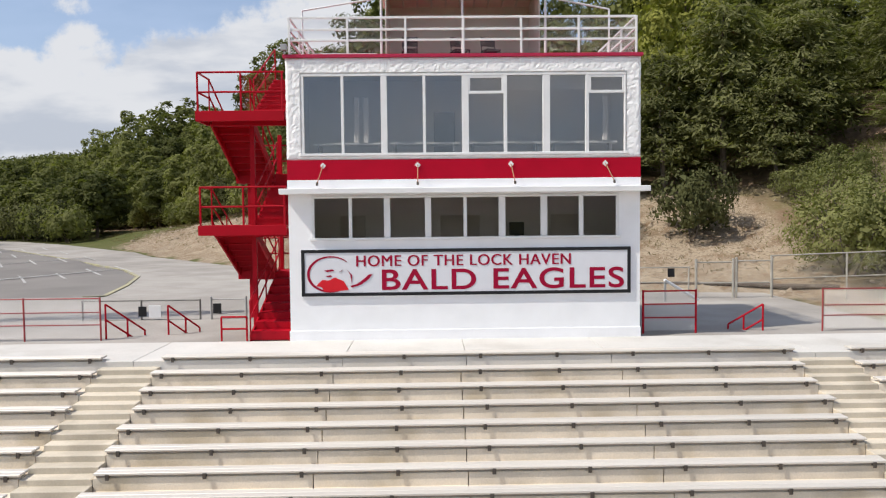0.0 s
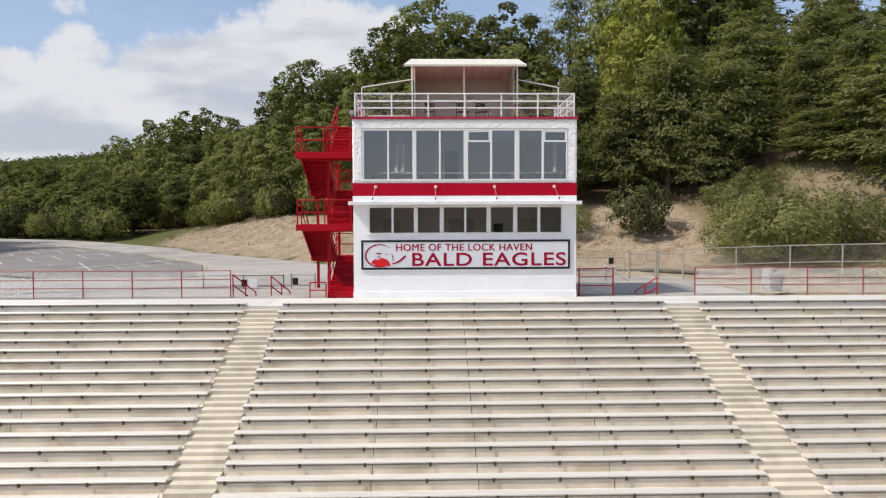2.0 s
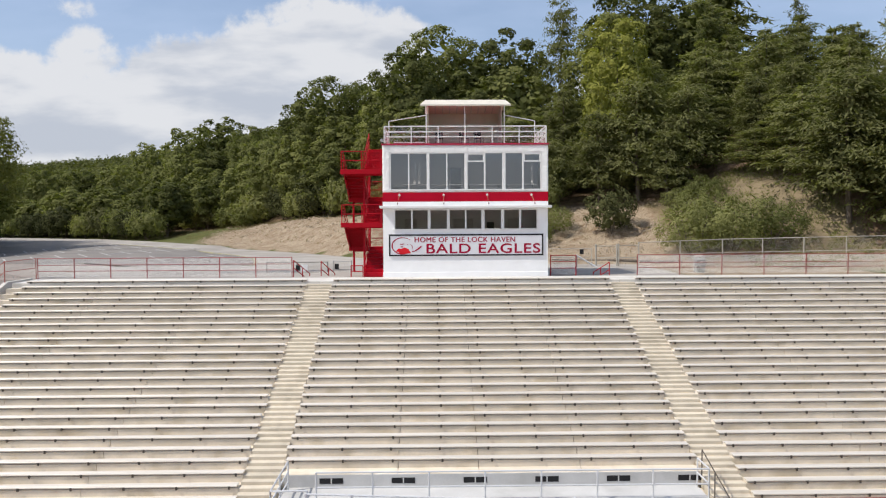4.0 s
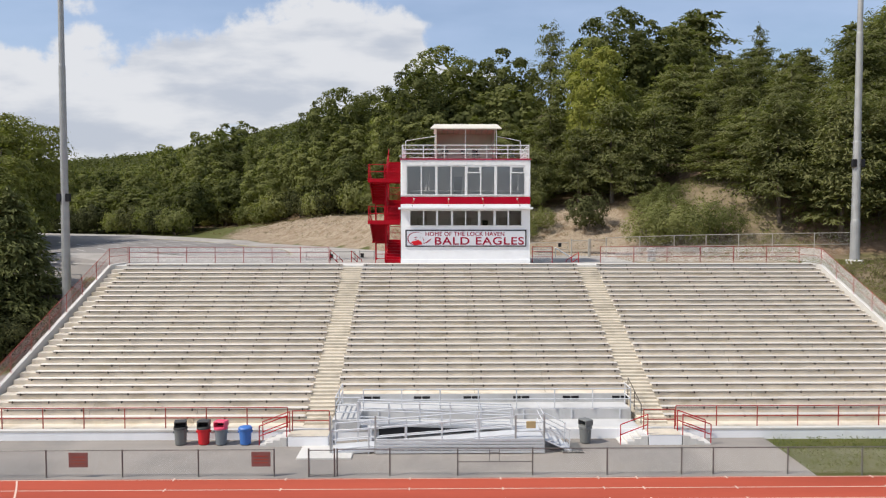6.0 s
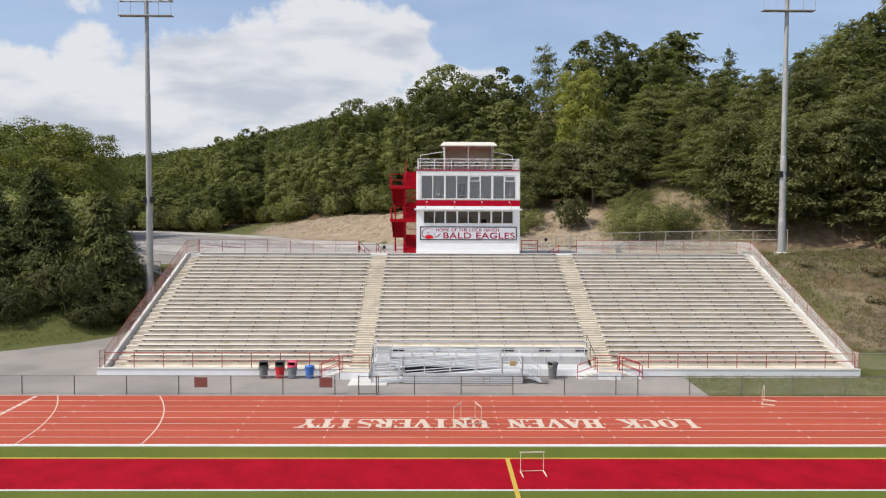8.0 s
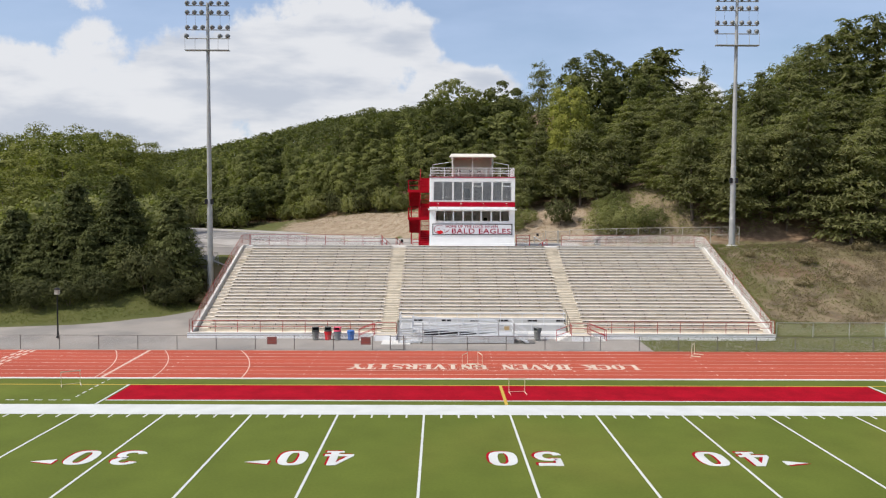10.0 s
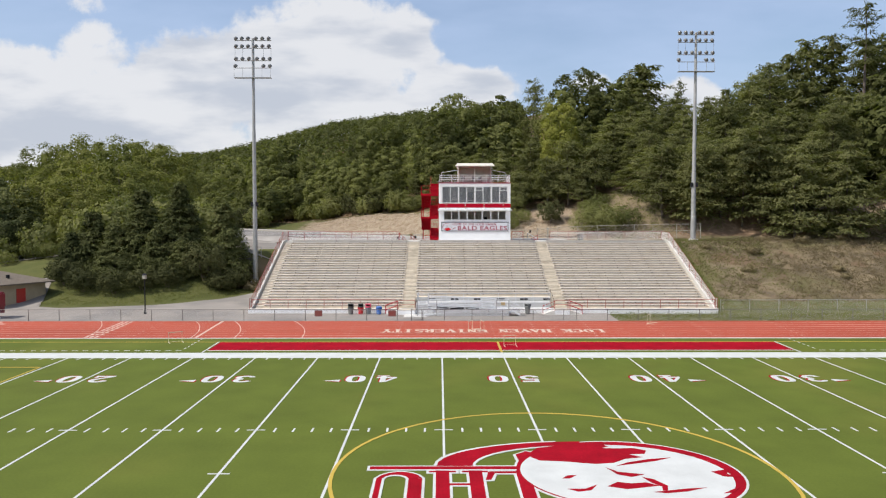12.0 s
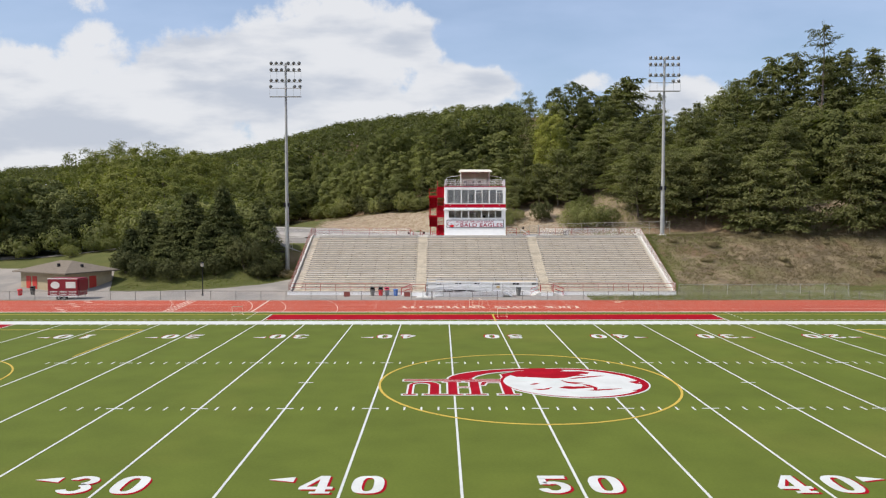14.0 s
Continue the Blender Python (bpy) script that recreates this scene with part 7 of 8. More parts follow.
def lobed_crown(h, rx, lobes, clumps, per, size, mat, low=0.08, lump=0.34, loose=0.0, top=1.0):
    """Rounded lobes heaped to an uneven crown; each lobe is a heap of leafy clumps, open between them."""
    pts, out = [], []
    mid, rz = h * (1 + low) / 2, h * (1 - low) / 2
    turn = rng.uniform(0, 6.28)
    for k in range(lobes):
        u = 1 - 1.72 * (k + 0.5) / lobes + rng.uniform(-0.05, 0.05)
        az = turn + k * 2.39996 + rng.uniform(-0.35, 0.35)
        w = math.sqrt(max(0.0, 1 - u * u)) ** (0.62 if u > 0 else 0.55)
        d = np.array([math.cos(az) * w, math.sin(az) * w, u])
        lr = rx * lump * rng.uniform(0.72, 1.25) * (1.0 - 0.22 * max(0.0, u) * top)
        c = np.array([d[0] * (rx - lr * 0.8), d[1] * (rx - lr * 0.8), mid + u * (rz - lr * 0.8)]) * (rng.uniform(0.86, 1.05), rng.uniform(0.86, 1.05), rng.uniform(0.965, 1.005))
        e = rng.normal(size=(clumps, 3)) + d * 0.9 + np.array([0, 0, 0.25])
        e /= np.linalg.norm(e, axis=1)[:, None]
        for q in e:
            cr = lr * rng.uniform(0.30, 0.52)
            cc = c + q * (lr - cr * 0.5) * np.array([1.08, 1.08, 0.9]) * rng.uniform(0.78, 1.04)
            m = max(5, int(per * rng.uniform(0.7, 1.3)))
            f = rng.normal(size=(m, 3)) + q * 0.6 + np.array([0, 0, 0.3])
            f /= np.linalg.norm(f, axis=1)[:, None]
            r = cr * (0.55 + 0.5 * rng.uniform(size=(m, 1)) + loose * rng.exponential(0.3, (m, 1)))
            pts.append(cc + f * r * np.array([1.15, 1.15, 0.8]))
            out.append(0.75 * f + 0.55 * q + 0.3 * d)
        # leaves that close the lobe between its clumps
        m = int(clumps * per * 0.3)
        f = rng.normal(size=(m, 3)) + d * 0.7
        f /= np.linalg.norm(f, axis=1)[:, None]
        pts.append(c + f * lr * rng.uniform(0.5, 0.9, (m, 1)) * np.array([1.08, 1.08, 0.9]))
        out.append(f + 0.3 * d)
    # twigs and leaves of the shaded inside
    m = lobes * 18
    f = rng.normal(size=(m, 3))
    f /= np.linalg.norm(f, axis=1)[:, None]
    n_out = sum(len(p) for p in pts)
    pts.append(np.array([0, 0, mid]) + f * np.array([rx, rx, rz]) * (0.82 * rng.uniform(size=(m, 1)) ** 0.4))
    out.append(f)
    p = np.concatenate(pts)
    p[:, 2] = np.maximum(p[:, 2], 0.12)
    sizes = np.concatenate([np.full(n_out, size), np.full(m, size * 2.4)])
    return leaves_mesh("crown", p, np.concatenate(out), sizes[:, None], mat, 1.15, 0.0, None, 0.42)


def needle_crown(h, r, whorls, arms, sprays, per, size, mat, low=0.12, droop=0.15, ragged=0.35, power=0.6, long=1.9, base=0.6):
    """Boughs in uneven layers; each bough carries flat, slightly drooping sprays of needles."""
    pts, out, way = [], [], []
    for i in range(whorls):
        k = min(0.975, max(low, low + (1 - low) * (i + rng.uniform(-0.7, 0.7)) / whorls))
        reach = r * (1 - k) ** power * min(1.0, base + (k - low) * 2.4) + 0.55
        for j in range(max(4, round(arms * (1.15 - 0.6 * k)))):
            a = rng.uniform(0, 2 * math.pi)
            L = reach * rng.uniform(1 - ragged, 1 + ragged * 0.5)
            tip = rng.uniform(-0.05, 0.28) + 0.3 * max(0.0, k - 0.75)
            n = max(2, round(sprays * (0.35 + 0.65 * L / r)))
            for q in range(n):
                s = 0.25 + 0.75 * ((q + rng.uniform(0.2, 1.0)) / n) ** 0.75
                side = rng.uniform(-1, 1) * 0.36 * L * math.sqrt(max(0.05, s * (1.2 - s)))
                x, y = math.cos(a) * s * L - math.sin(a) * side, math.sin(a) * s * L + math.cos(a) * side
                z = h * k + tip * L * s - droop * L * s * s * 1.4 - 0.12 * abs(side) + rng.normal() * 0.16
                w = (0.18 + 0.10 * L) * rng.uniform(0.7, 1.3)
                m = max(4, int(per * rng.uniform(0.7, 1.3)))
                b = a + 1.1 * side / max(0.4, 0.36 * L) * 0.8
                rr, th = np.sqrt(rng.uniform(size=m)), rng.uniform(0, 2 * math.pi, m)
                u, v = rr * np.cos(th) * w * 1.25, rr * np.sin(th) * w * 0.85
                pts.append(np.stack([x + math.cos(b) * u - math.sin(b) * v, y + math.sin(b) * u + math.cos(b) * v,
                                     z - 0.35 * rr * rr * w + rng.normal(size=m) * 0.05 * (1 + w)], 1))
                tilt = np.array([math.cos(a) * 0.45, math.sin(a) * 0.45, 0.85])
                out.append(tilt + np.stack([math.cos(b) * u - math.sin(b) * v, math.sin(b) * u + math.cos(b) * v, 0 * u], 1) * 0.45 / w)
                g = np.arctan2(v, u) * 0.8 + b
                way.append(np.stack([np.cos(g), np.sin(g), -0.25 * rr + rng.normal(size=m) * 0.2], 1))
    # the shaded inside
    inner = whorls * 22
    k = rng.uniform(low, 0.93, inner)
    d, a = 0.62 * r * (1 - k) ** power * np.sqrt(rng.uniform(size=inner)), rng.uniform(0, 2 * math.pi, inner)
    pts.append(np.stack([np.cos(a) * d, np.sin(a) * d, h * k], 1))
    out.append(np.stack([np.cos(a), np.sin(a), 0.4 + 0 * a], 1))
    way.append(np.stack([np.cos(a), np.sin(a), -0.2 + 0 * a], 1))
    m = 26
    pts.append(np.stack([rng.normal(size=m) * 0.22, rng.normal(size=m) * 0.22, h * rng.uniform(0.90, 0.995, m)], 1))
    out.append(np.ones((m, 3)) * 0.3)
    way.append(rng.normal(size=(m, 3)) * 0.4 + np.array([0, 0, 1.0]))
    sizes = np.full((sum(len(p) for p in pts), 1), size)
    sizes[-inner - m:-m] *= 1.7
    return leaves_mesh("crown", np.concatenate(pts), np.concatenate(out), sizes, mat, long, 0.1, np.concatenate(way), 0.55)


def tree(name, label, trunk, crown, category="tree", group=""):
    root = thing(name, label, category, group=group)
    if isinstance(trunk, list):
        for stem in trunk:
            part("stem", stem, BARK, root)
    elif trunk:
        part("trunk", trunk, BARK, root)
    part("crown", crown, None, root)
    return root


def stems(h, n, spread):
    return [Geo().tube((0.1 * math.cos(2.4 * j), 0.1 * math.sin(2.4 * j), -0.1), (spread * math.cos(2.4 * j), spread * math.sin(2.4 * j), h), 0.04, 6, 0.012, False) for j in range(n)]


OAK_LABEL, PINE_LABEL = "broad dark green deciduous tree on the wooded hillside", "dark evergreen with layered boughs on the wooded hillside"
OAKS = [tree("oak_tree", OAK_LABEL, trunk_geo(h * 0.8, 0.26, 6, rx * 0.6), lobed_crown(h, rx, n, 10, 20, 0.19, LEAF_OAK, lo, lump), group="hillside trees")
        for h, rx, n, lo, lump in ((12, 4.4, 32, 0.04, 0.34), (15, 4.9, 36, 0.06, 0.32), (17, 5.4, 38, 0.05, 0.33), (13.5, 5.0, 34, 0.02, 0.36))]
OAKS_BACK = [tree("oak_tree", OAK_LABEL, trunk_geo(h * 0.8, 0.26, 3, rx * 0.6), lobed_crown(h, rx, n, 7, 14, 0.27, LEAF_OAK, 0.06, lump), group="hillside trees")
             for h, rx, n, lump in ((13, 4.6, 28, 0.35), (15, 5.0, 30, 0.33), (17, 5.5, 32, 0.34))]
YELLOW = [tree("yellowing_tree", "light yellow-green deciduous tree on the wooded hillside", trunk_geo(13, 0.24, 6, 3), lobed_crown(17, 4.2, 36, 11, 26, 0.145, LEAF_YELLOW, 0.05, 0.31, 0.3), group="hillside trees")]
LOCUSTS = [tree("locust_tree", "tall airy light green deciduous tree beside the road", trunk_geo(h * 0.88, 0.24, 12, rx * 0.8, 0.6), lobed_crown(h, rx, n, 9, 22, 0.17, LEAF_LIGHT, 0.06, lump, 0.9, 0.5), group="trees beside the road")
           for h, rx, n, lump in ((17, 5.4, 30, 0.29), (19, 5.8, 32, 0.28), (14, 5.0, 28, 0.30))]
# evergreens with fine boughs close to the stand, plainer ones further up
PINES_NEAR = [tree("hemlock_tree", PINE_LABEL, trunk_geo(h * 0.95, 0.17, 5, r * 0.4), needle_crown(h, r, w, 15, 13, 5, 0.125, LEAF_PINE, lo, dr, 0.4, pw, 1.7, 0.75), group="hillside evergreens")
              for h, r, w, lo, dr, pw in ((9.5, 3.2, 15, 0.26, 0.12, 0.50), (12, 3.6, 17, 0.32, 0.10, 0.46), (14.5, 3.9, 18, 0.36, 0.10, 0.42))]
PINES = [tree("hemlock_tree", PINE_LABEL, trunk_geo(h * 0.95, 0.19, 5, r * 0.4), needle_crown(h, r, w, 13, 11, 4, 0.185, LEAF_PINE, lo, dr, 0.42, pw, 1.8, 0.75), group="hillside evergreens")
         for h, r, w, lo, dr, pw in ((13, 4.4, 19, 0.10, 0.10, 0.46), (16.5, 4.8, 22, 0.12, 0.10, 0.38), (19, 5.1, 24, 0.14, 0.08, 0.34), (22, 5.3, 27, 0.16, 0.08, 0.34))]
PINES_BACK = [tree("hemlock_tree", PINE_LABEL, trunk_geo(h * 0.95, 0.19, 3, r * 0.4), needle_crown(h, r, w, 10, 8, 4, 0.30, LEAF_PINE, lo, dr, 0.4, pw, 1.7, 0.75), group="hillside evergreens")
              for h, r, w, lo, dr, pw in ((15, 4.8, 17, 0.08, 0.10, 0.42), (18, 5.1, 19, 0.10, 0.08, 0.36), (21, 5.3, 21, 0.10, 0.08, 0.34))]
SPRUCES = [tree("spruce_tree", "dense dark spruce tree reaching down to the grass", trunk_geo(h * 0.97, 0.2, 0, 1), needle_crown(h, r, w, 22, 10, 7, 0.15, LEAF_SPRUCE, 0.02, 0.10, 0.18, 0.95, 1.8, 1.0), group="spruces beside the drive")
           for h, r, w in ((9, 3.5, 20), (8, 3.2, 18), (10.5, 3.8, 22))]
LONE = [tree("tall_pine", "tall sparse pine standing above the hill", trunk_geo(20, 0.28, 9, 2.6), needle_crown(21, 4.6, 9, 6, 9, 13, 0.14, LEAF_PINE, 0.52, -0.04, 0.5, 0.42, 1.9), group="hillside evergreens")]
SHRUBS = [tree("shrub", "rounded green shrub on the bank", stems(1.7, 4, 0.8), lobed_crown(2.6, 1.9, 16, 7, 30, 0.055, LEAF_SHRUB, 0.0, 0.38, 0.7), "shrub", "shrubs on the bank"),
          tree("dark_shrub", "dense dark evergreen shrub", stems(2.2, 4, 0.9), lobed_crown(3.4, 2.3, 22, 7, 16, 0.085, LEAF_YEW, 0.0, 0.30, 0.9), "shrub", "dark shrubs"),
          tree("thicket", "loose light green thicket on the bank", stems(2.4, 5, 1.2), lobed_crown(3.4, 2.6, 26, 9, 17, 0.058, LEAF_SHRUB, 0.0, 0.27, 1.5), "shrub", "shrubs on the bank"),
          tree("thicket", "loose light green thicket beside the parking lot", stems(2.4, 5, 1.2), lobed_crown(3.4, 2.6, 20, 6, 9, 0.12, LEAF_SHRUB, 0.0, 0.3, 1.2), "shrub", "shrubs beside the parking lot")]
YOUNG = [tree("young_evergreen", "young light evergreen at the wood's edge", trunk_geo(7.6, 0.12, 0, 1), needle_crown(8, 2.9, 14, 9, 6, 9, 0.11, LEAF_PINE, 0.03, 0.06, 0.3, 0.7, 1.8, 0.8), group="hillside evergreens")]
BRUSH = [tree("dry_bush", "dry brown brush on the slope", stems(0.5, 3, 0.4), lobed_crown(0.9, 1.1, 8, 5, 12, 0.075, LEAF_DRY, 0.0, 0.45, 1.6), "shrub", "dry brush on the slope")]
DARK = [tree("dark_tree", "dense dark green rounded tree beside the drive", trunk_geo(h * 0.7, 0.25, 5, rx * 0.5), lobed_crown(h, rx, n, 9, 18, 0.18, LEAF_SPRUCE, 0.0, 0.34), group="trees beside the drive")
        for h, rx, n in ((11, 5.2, 34), (9, 4.6, 30))]
used = set()


def plant(kinds, x, y, s=1.0, turn=None, sink=0.15, tall=1.0):
    kind = kinds[int(rng.integers(len(kinds)))]
    r = rng.uniform(0, 360) if turn is None else turn
    m = pose(x, y, height(x, y) - sink, 0, 0, r)
    if kind.name not in used:
        used.add(kind.name)
        kind.matrix_basis = m
        ob = kind
    else:
        ob = copy_thing(kind, m)
    ob.scale = (s, s, s * tall)
    return ob


def crown_top(kind):
    return float(np.percentile([v.co.z for o in kind.children if o.name.startswith("crown") for v in o.data.vertices], 99.4))


TALL = {kind.name: crown_top(kind) for kinds in (OAKS, OAKS_BACK, YELLOW, LOCUSTS, DARK, PINES_NEAR, PINES, PINES_BACK, SPRUCES, LONE, YOUNG) for kind in kinds}


def grow(kinds, x, y, top, wide=1.0):
    """A tree whose tip reaches the height top, of the kind that comes nearest in size."""
    high = top - height(x, y) + 0.15
    kind = min(kinds, key=lambda k: abs(math.log(max(high, 1.0) / TALL[k.name])) + 0.12 * rng.uniform())
    s = high / TALL[kind.name]
    b = min(1.35, max(0.72, s)) * wide
    return plant([kind], x, y, b, tall=s / b)


# tall trees of the hill, with the height of their tips: broad-leaved ones ...
TALL_OAKS = [(-72, 185, 29.5), (-54, 160, 30.5), (-49.8, 168, 33.2), (-39.5, 152, 29.6), (-22.1, 119, 30.2), (-17.7, 112, 32.0), (-11.5, 119, 33.0),
             (-7.8, 106, 29.6), (-1.3, 90, 33.8), (-4.4, 84, 29.5), (7.7, 92, 33.6), (22, 86, 37.8), (26.5, 84, 35.6), (-52.6, 152, 24.5), (-67, 174, 26.2),
             (-45.8, 143, 20.5), (-21, 105, 22.5), (-31, 128, 24.5), (-60, 163, 22.5), (17.5, 82, 33.0)]
for x, y, top in TALL_OAKS:
    grow(OAKS if y < 135 else OAKS_BACK if y > 158 else OAKS, x, y, top, rng.uniform(0.95, 1.1))
# ... and evergreens
TALL_PINES = [(38.1, 80, 32.4), (45.6, 84, 32.3), (41.8, 66, 30.6), (46.6, 68, 33.2), (50.8, 71, 35.6), (46.9, 73, 32.8), (52.6, 77, 36.3),
              (57.6, 79, 38.8), (62.2, 81, 42.0), (67.6, 83, 43.4), (76.8, 81, 43.6), (84, 84, 44.5), (92, 86, 46), (33.5, 90, 34.0), (31, 84, 33.0), (72, 79, 41.5), (29, 77, 29.5), (35, 76, 30.0), (42.5, 77, 30.5), (33, 70, 27.5), (37.5, 72, 29)]
for x, y, top in TALL_PINES:
    grow(PINES if x < 55 else PINES_BACK, x, y, top, rng.uniform(1.0, 1.15))
grow(PINES_BACK, 37, 99, 41.2, 1.45)
grow(PINES_BACK, 33, 94, 38.0, 1.2)
grow(LONE, 68.6, 74, 46.6)
grow(LONE, 40.4, 85, 35.6, 0.62)
grow(PINES, 13.1, 86, 35.8, 0.62)
grow(YELLOW, 14.9, 67, 28.6, 0.84)
# evergreens and young trees at the edge of the wood
EDGE_PINES = [(18.6, 70, 25.0), (15.6, 62.5, 22.0), (19.5, 61.5, 21.5), (12.4, 63.5, 19.5), (25.7, 62, 22.5), (10.5, 69.5, 22.5), (12, 75, 24), (27.5, 72, 26), (38.8, 58.5, 27.8), (45, 53.6, 25.8),
              (59, 57, 28.2), (30.5, 56, 22.0), (34.5, 51.5, 21.0), (33.5, 62, 25.5), (23.5, 57.5, 17.5), (28, 52.5, 18.5), (5.5, 68, 20.5), (2.5, 70, 21.5), (-3.5, 77, 21), (8, 64, 17.5), (17.2, 59.5, 17.5), (22.5, 66, 22.5), (27.5, 59.5, 23.0), (28.5, 66.5, 27.0), (24.5, 71, 27.5), (31.5, 73, 29.0)]
for x, y, top in EDGE_PINES:
    grow(PINES_NEAR if y < 66 and x < 32 else PINES, x, y, top, rng.uniform(1.0, 1.2))
for x, y, top in ((-24.5, 111, 19.2), (-29.5, 119, 15.6), (-15.5, 96, 19.0), (-20, 103, 15.5), (-9, 86, 18.0), (-12, 90, 15.0), (-34, 128, 14.8), (-37, 134, 15.2), (-27, 114, 14.0), (-17.5, 97, 13.6), (-5.5, 80, 16.0)):
    grow(YOUNG, x, y, top, 1.15)

# spruces, shrubs and locusts beside the drive
for x, y, top in ((-37.7, 40.0, 14.3), (-32.4, 40.0, 12.3), (-42.5, 40.0, 13.5), (-48.8, 40.0, 10.8), (-45.5, 38.6, 9.4), (-40.0, 37.6, 8.6), (-36.4, 37.0, 7.4), (-50.8, 38.6, 8.2)):
    grow(SPRUCES, x, y, top, 1.0)
plant(SHRUBS[1:2], -33.4, 35.6, 1.15, tall=1.25)
for x, y, s in ((-37.2, 33.9, 0.9), (-40.0, 33.2, 0.8), (-43.0, 32.6, 0.9), (-47.0, 33.4, 0.9), (-50.5, 36, 1.0), (-29.8, 37.4, 0.7), (-30.4, 36.0, 0.9), (-31.2, 34.6, 0.7)):
    plant(SHRUBS[1:2], x, y, s)
for x, y, top in ((-88.6, 104, 25.0), (-81, 104, 27.0), (-71.8, 100, 26.2), (-63, 90, 23.6), (-66.5, 101, 25.2), (-54.5, 83, 22.8), (-49, 57, 15.2), (-65, 72, 19.0), (-56, 66, 18.5), (-54, 61, 17.6),
                  (-60, 58, 16.0), (-70, 84, 22.0), (-78, 92, 23.5), (-56, 78, 21.5), (-72, 66, 17.5), (-52, 54, 14.6), (-50, 67, 17.0), (-66, 60, 15.5), (-53, 74, 19.5), (-62, 80, 22.5), (-57, 52, 12.5)):
    grow(LOCUSTS, x, y, top + 0.5, rng.uniform(1.0, 1.25))
for x, y in ((-60, 50), (-66, 49), (-72, 47.5), (-79, 46), (-87, 46.5), (-95, 48), (-103, 49), (-110, 52), (-57, 53), (-63, 54)):
    plant(SHRUBS[3:], x, y, rng.uniform(1.0, 1.5))
for y in np.arange(52, 104, 3.2):
    plant(SHRUBS[3:], -48.5 - 0.34 * (y - 54) + rng.uniform(-1, 1), y, rng.uniform(1.0, 1.5), tall=rng.uniform(1.0, 1.4))
for x, y, top in ((-69, 56, 14.5), (-76, 60, 16.5), (-65.5, 52, 11.5), (-72, 51, 11.0), (-83, 64, 16.5), (-80, 54, 12.5), (-89, 60, 14.5)):
    grow(DARK, x, y, top, 1.1)
for x, y, s in ((-36.5, 45.5, 1.3), (-41, 45.2, 1.5), (-45, 45.8, 1.5), (-49, 45.0, 1.6), (-39, 48.5, 1.4), (-43.5, 49, 1.6), (-48, 49.5, 1.7), (-53, 47, 1.4)):
    plant(SHRUBS[3:], x, y, s, tall=1.25)
# shrubs on the bank
plant(SHRUBS[1:2], 11.9, 57.0, 0.9, 20, tall=1.2)
for x, y, s in ((16.2, 50.8, 1.05), (18.8, 50.2, 1.2), (21.3, 49.8, 1.0), (18.0, 53.5, 1.0)):
    plant(SHRUBS[2:3], x, y, s)
for x, y, s in ((5.5, 59, 0.9), (7.2, 63, 1.1), (3.5, 60, 1.1), (5.8, 56.5, 0.8), (7.6, 58.6, 0.9), (8.5, 66, 1.2), (15, 67, 1.0), (19.5, 57.0, 0.8), (17.4, 57.6, 0.7), (-57, 46, 0.9), (-60, 47, 1.0), (-63, 45, 0.8)):
    plant(SHRUBS[:1], x, y, s)

GIANTS = TALL_OAKS + TALL_PINES + EDGE_PINES


def canopy(x, y):
    """Height of the wood's roof, from the tall trees round about."""
    w = [(1 / (25 + (x - a) ** 2 + (y - b) ** 2) ** 1.5, top) for a, b, top in GIANTS]
    return sum(k * top for k, top in w) / sum(k for k, top in w)


# the rest of the wood, in loose ranks from its edge upward
for x in np.arange(-112, 118, 6.0):
    for k in range(3 if x < 26 else 4):
        xx = x + rng.uniform(-2.2, 2.2)
        if xx < 4:
            yy = along(WOOD, xx) + 3 + (k * 7.5 + rng.uniform(-2, 2)) / (0.62 + 0.38 * ease(-12, -2, xx))
        else:
            yy = along(TOE, xx) + 13 + 6 * (1 - ease(19, 25, xx)) - 10 * ease(24, 30, xx) + k * 8.0 + rng.uniform(-2, 2)
        if any((xx - a) ** 2 + (yy - b) ** 2 < 9 for a, b, top in GIANTS) or abs(xx - 14) < 5 and abs(yy - 67) < 7:
            continue
        pine = rng.uniform() < (0.06 if xx < -16 else 0.30 if xx < 6 else 0.55 if xx < 30 else 0.90)
        near = k == 0 and xx > -60 or k == 1 and xx < 30
        kinds = (PINES if near else PINES_BACK) if pine else (OAKS if near else OAKS_BACK)
        high = (rng.uniform(7, 11), rng.uniform(10, 14), rng.uniform(13, 17))[min(k, 2)] if xx < 6 else (rng.uniform(11, 15), rng.uniform(14, 18))[min(k, 1)]
        high = min(high, canopy(xx, yy) - rng.uniform(1.0, 3.0) - height(xx, yy))
        if high > 4.5:
            grow(kinds, xx, yy, height(xx, yy) + high, rng.uniform(1.0, 1.2))

# low growth along the wood's edge
for x in np.arange(-108, 4, 3.0):
    xx = x + rng.uniform(-1.2, 1.2)
    yy = along(WOOD, xx) + rng.uniform(-1, 2)
    plant(SHRUBS[:1] if xx > -12 else SHRUBS[3:] if rng.uniform() < 0.6 else SHRUBS[1:2], xx, yy, rng.uniform(1.0, 1.6), tall=rng.uniform(0.9, 1.3))

for x in np.arange(-112, -43, 4.2):
    for k in range(3):
        xx = x + rng.uniform(-1.6, 1.6)
        yy = along([(-120, 152), (-75, 132), (-54, 119), (-42, 106)], xx) + 2.5 + 4.5 * k + rng.uniform(-1, 1)
        if k == 0:
            plant(SHRUBS[1:2] if rng.uniform() < 0.5 else SHRUBS[3:], xx, yy - 1.0, rng.uniform(1.0, 1.5), tall=1.2)
        else:
            grow(OAKS_BACK, xx, yy, min(height(xx, yy) + rng.uniform(6, 9), 17.0), 1.15)

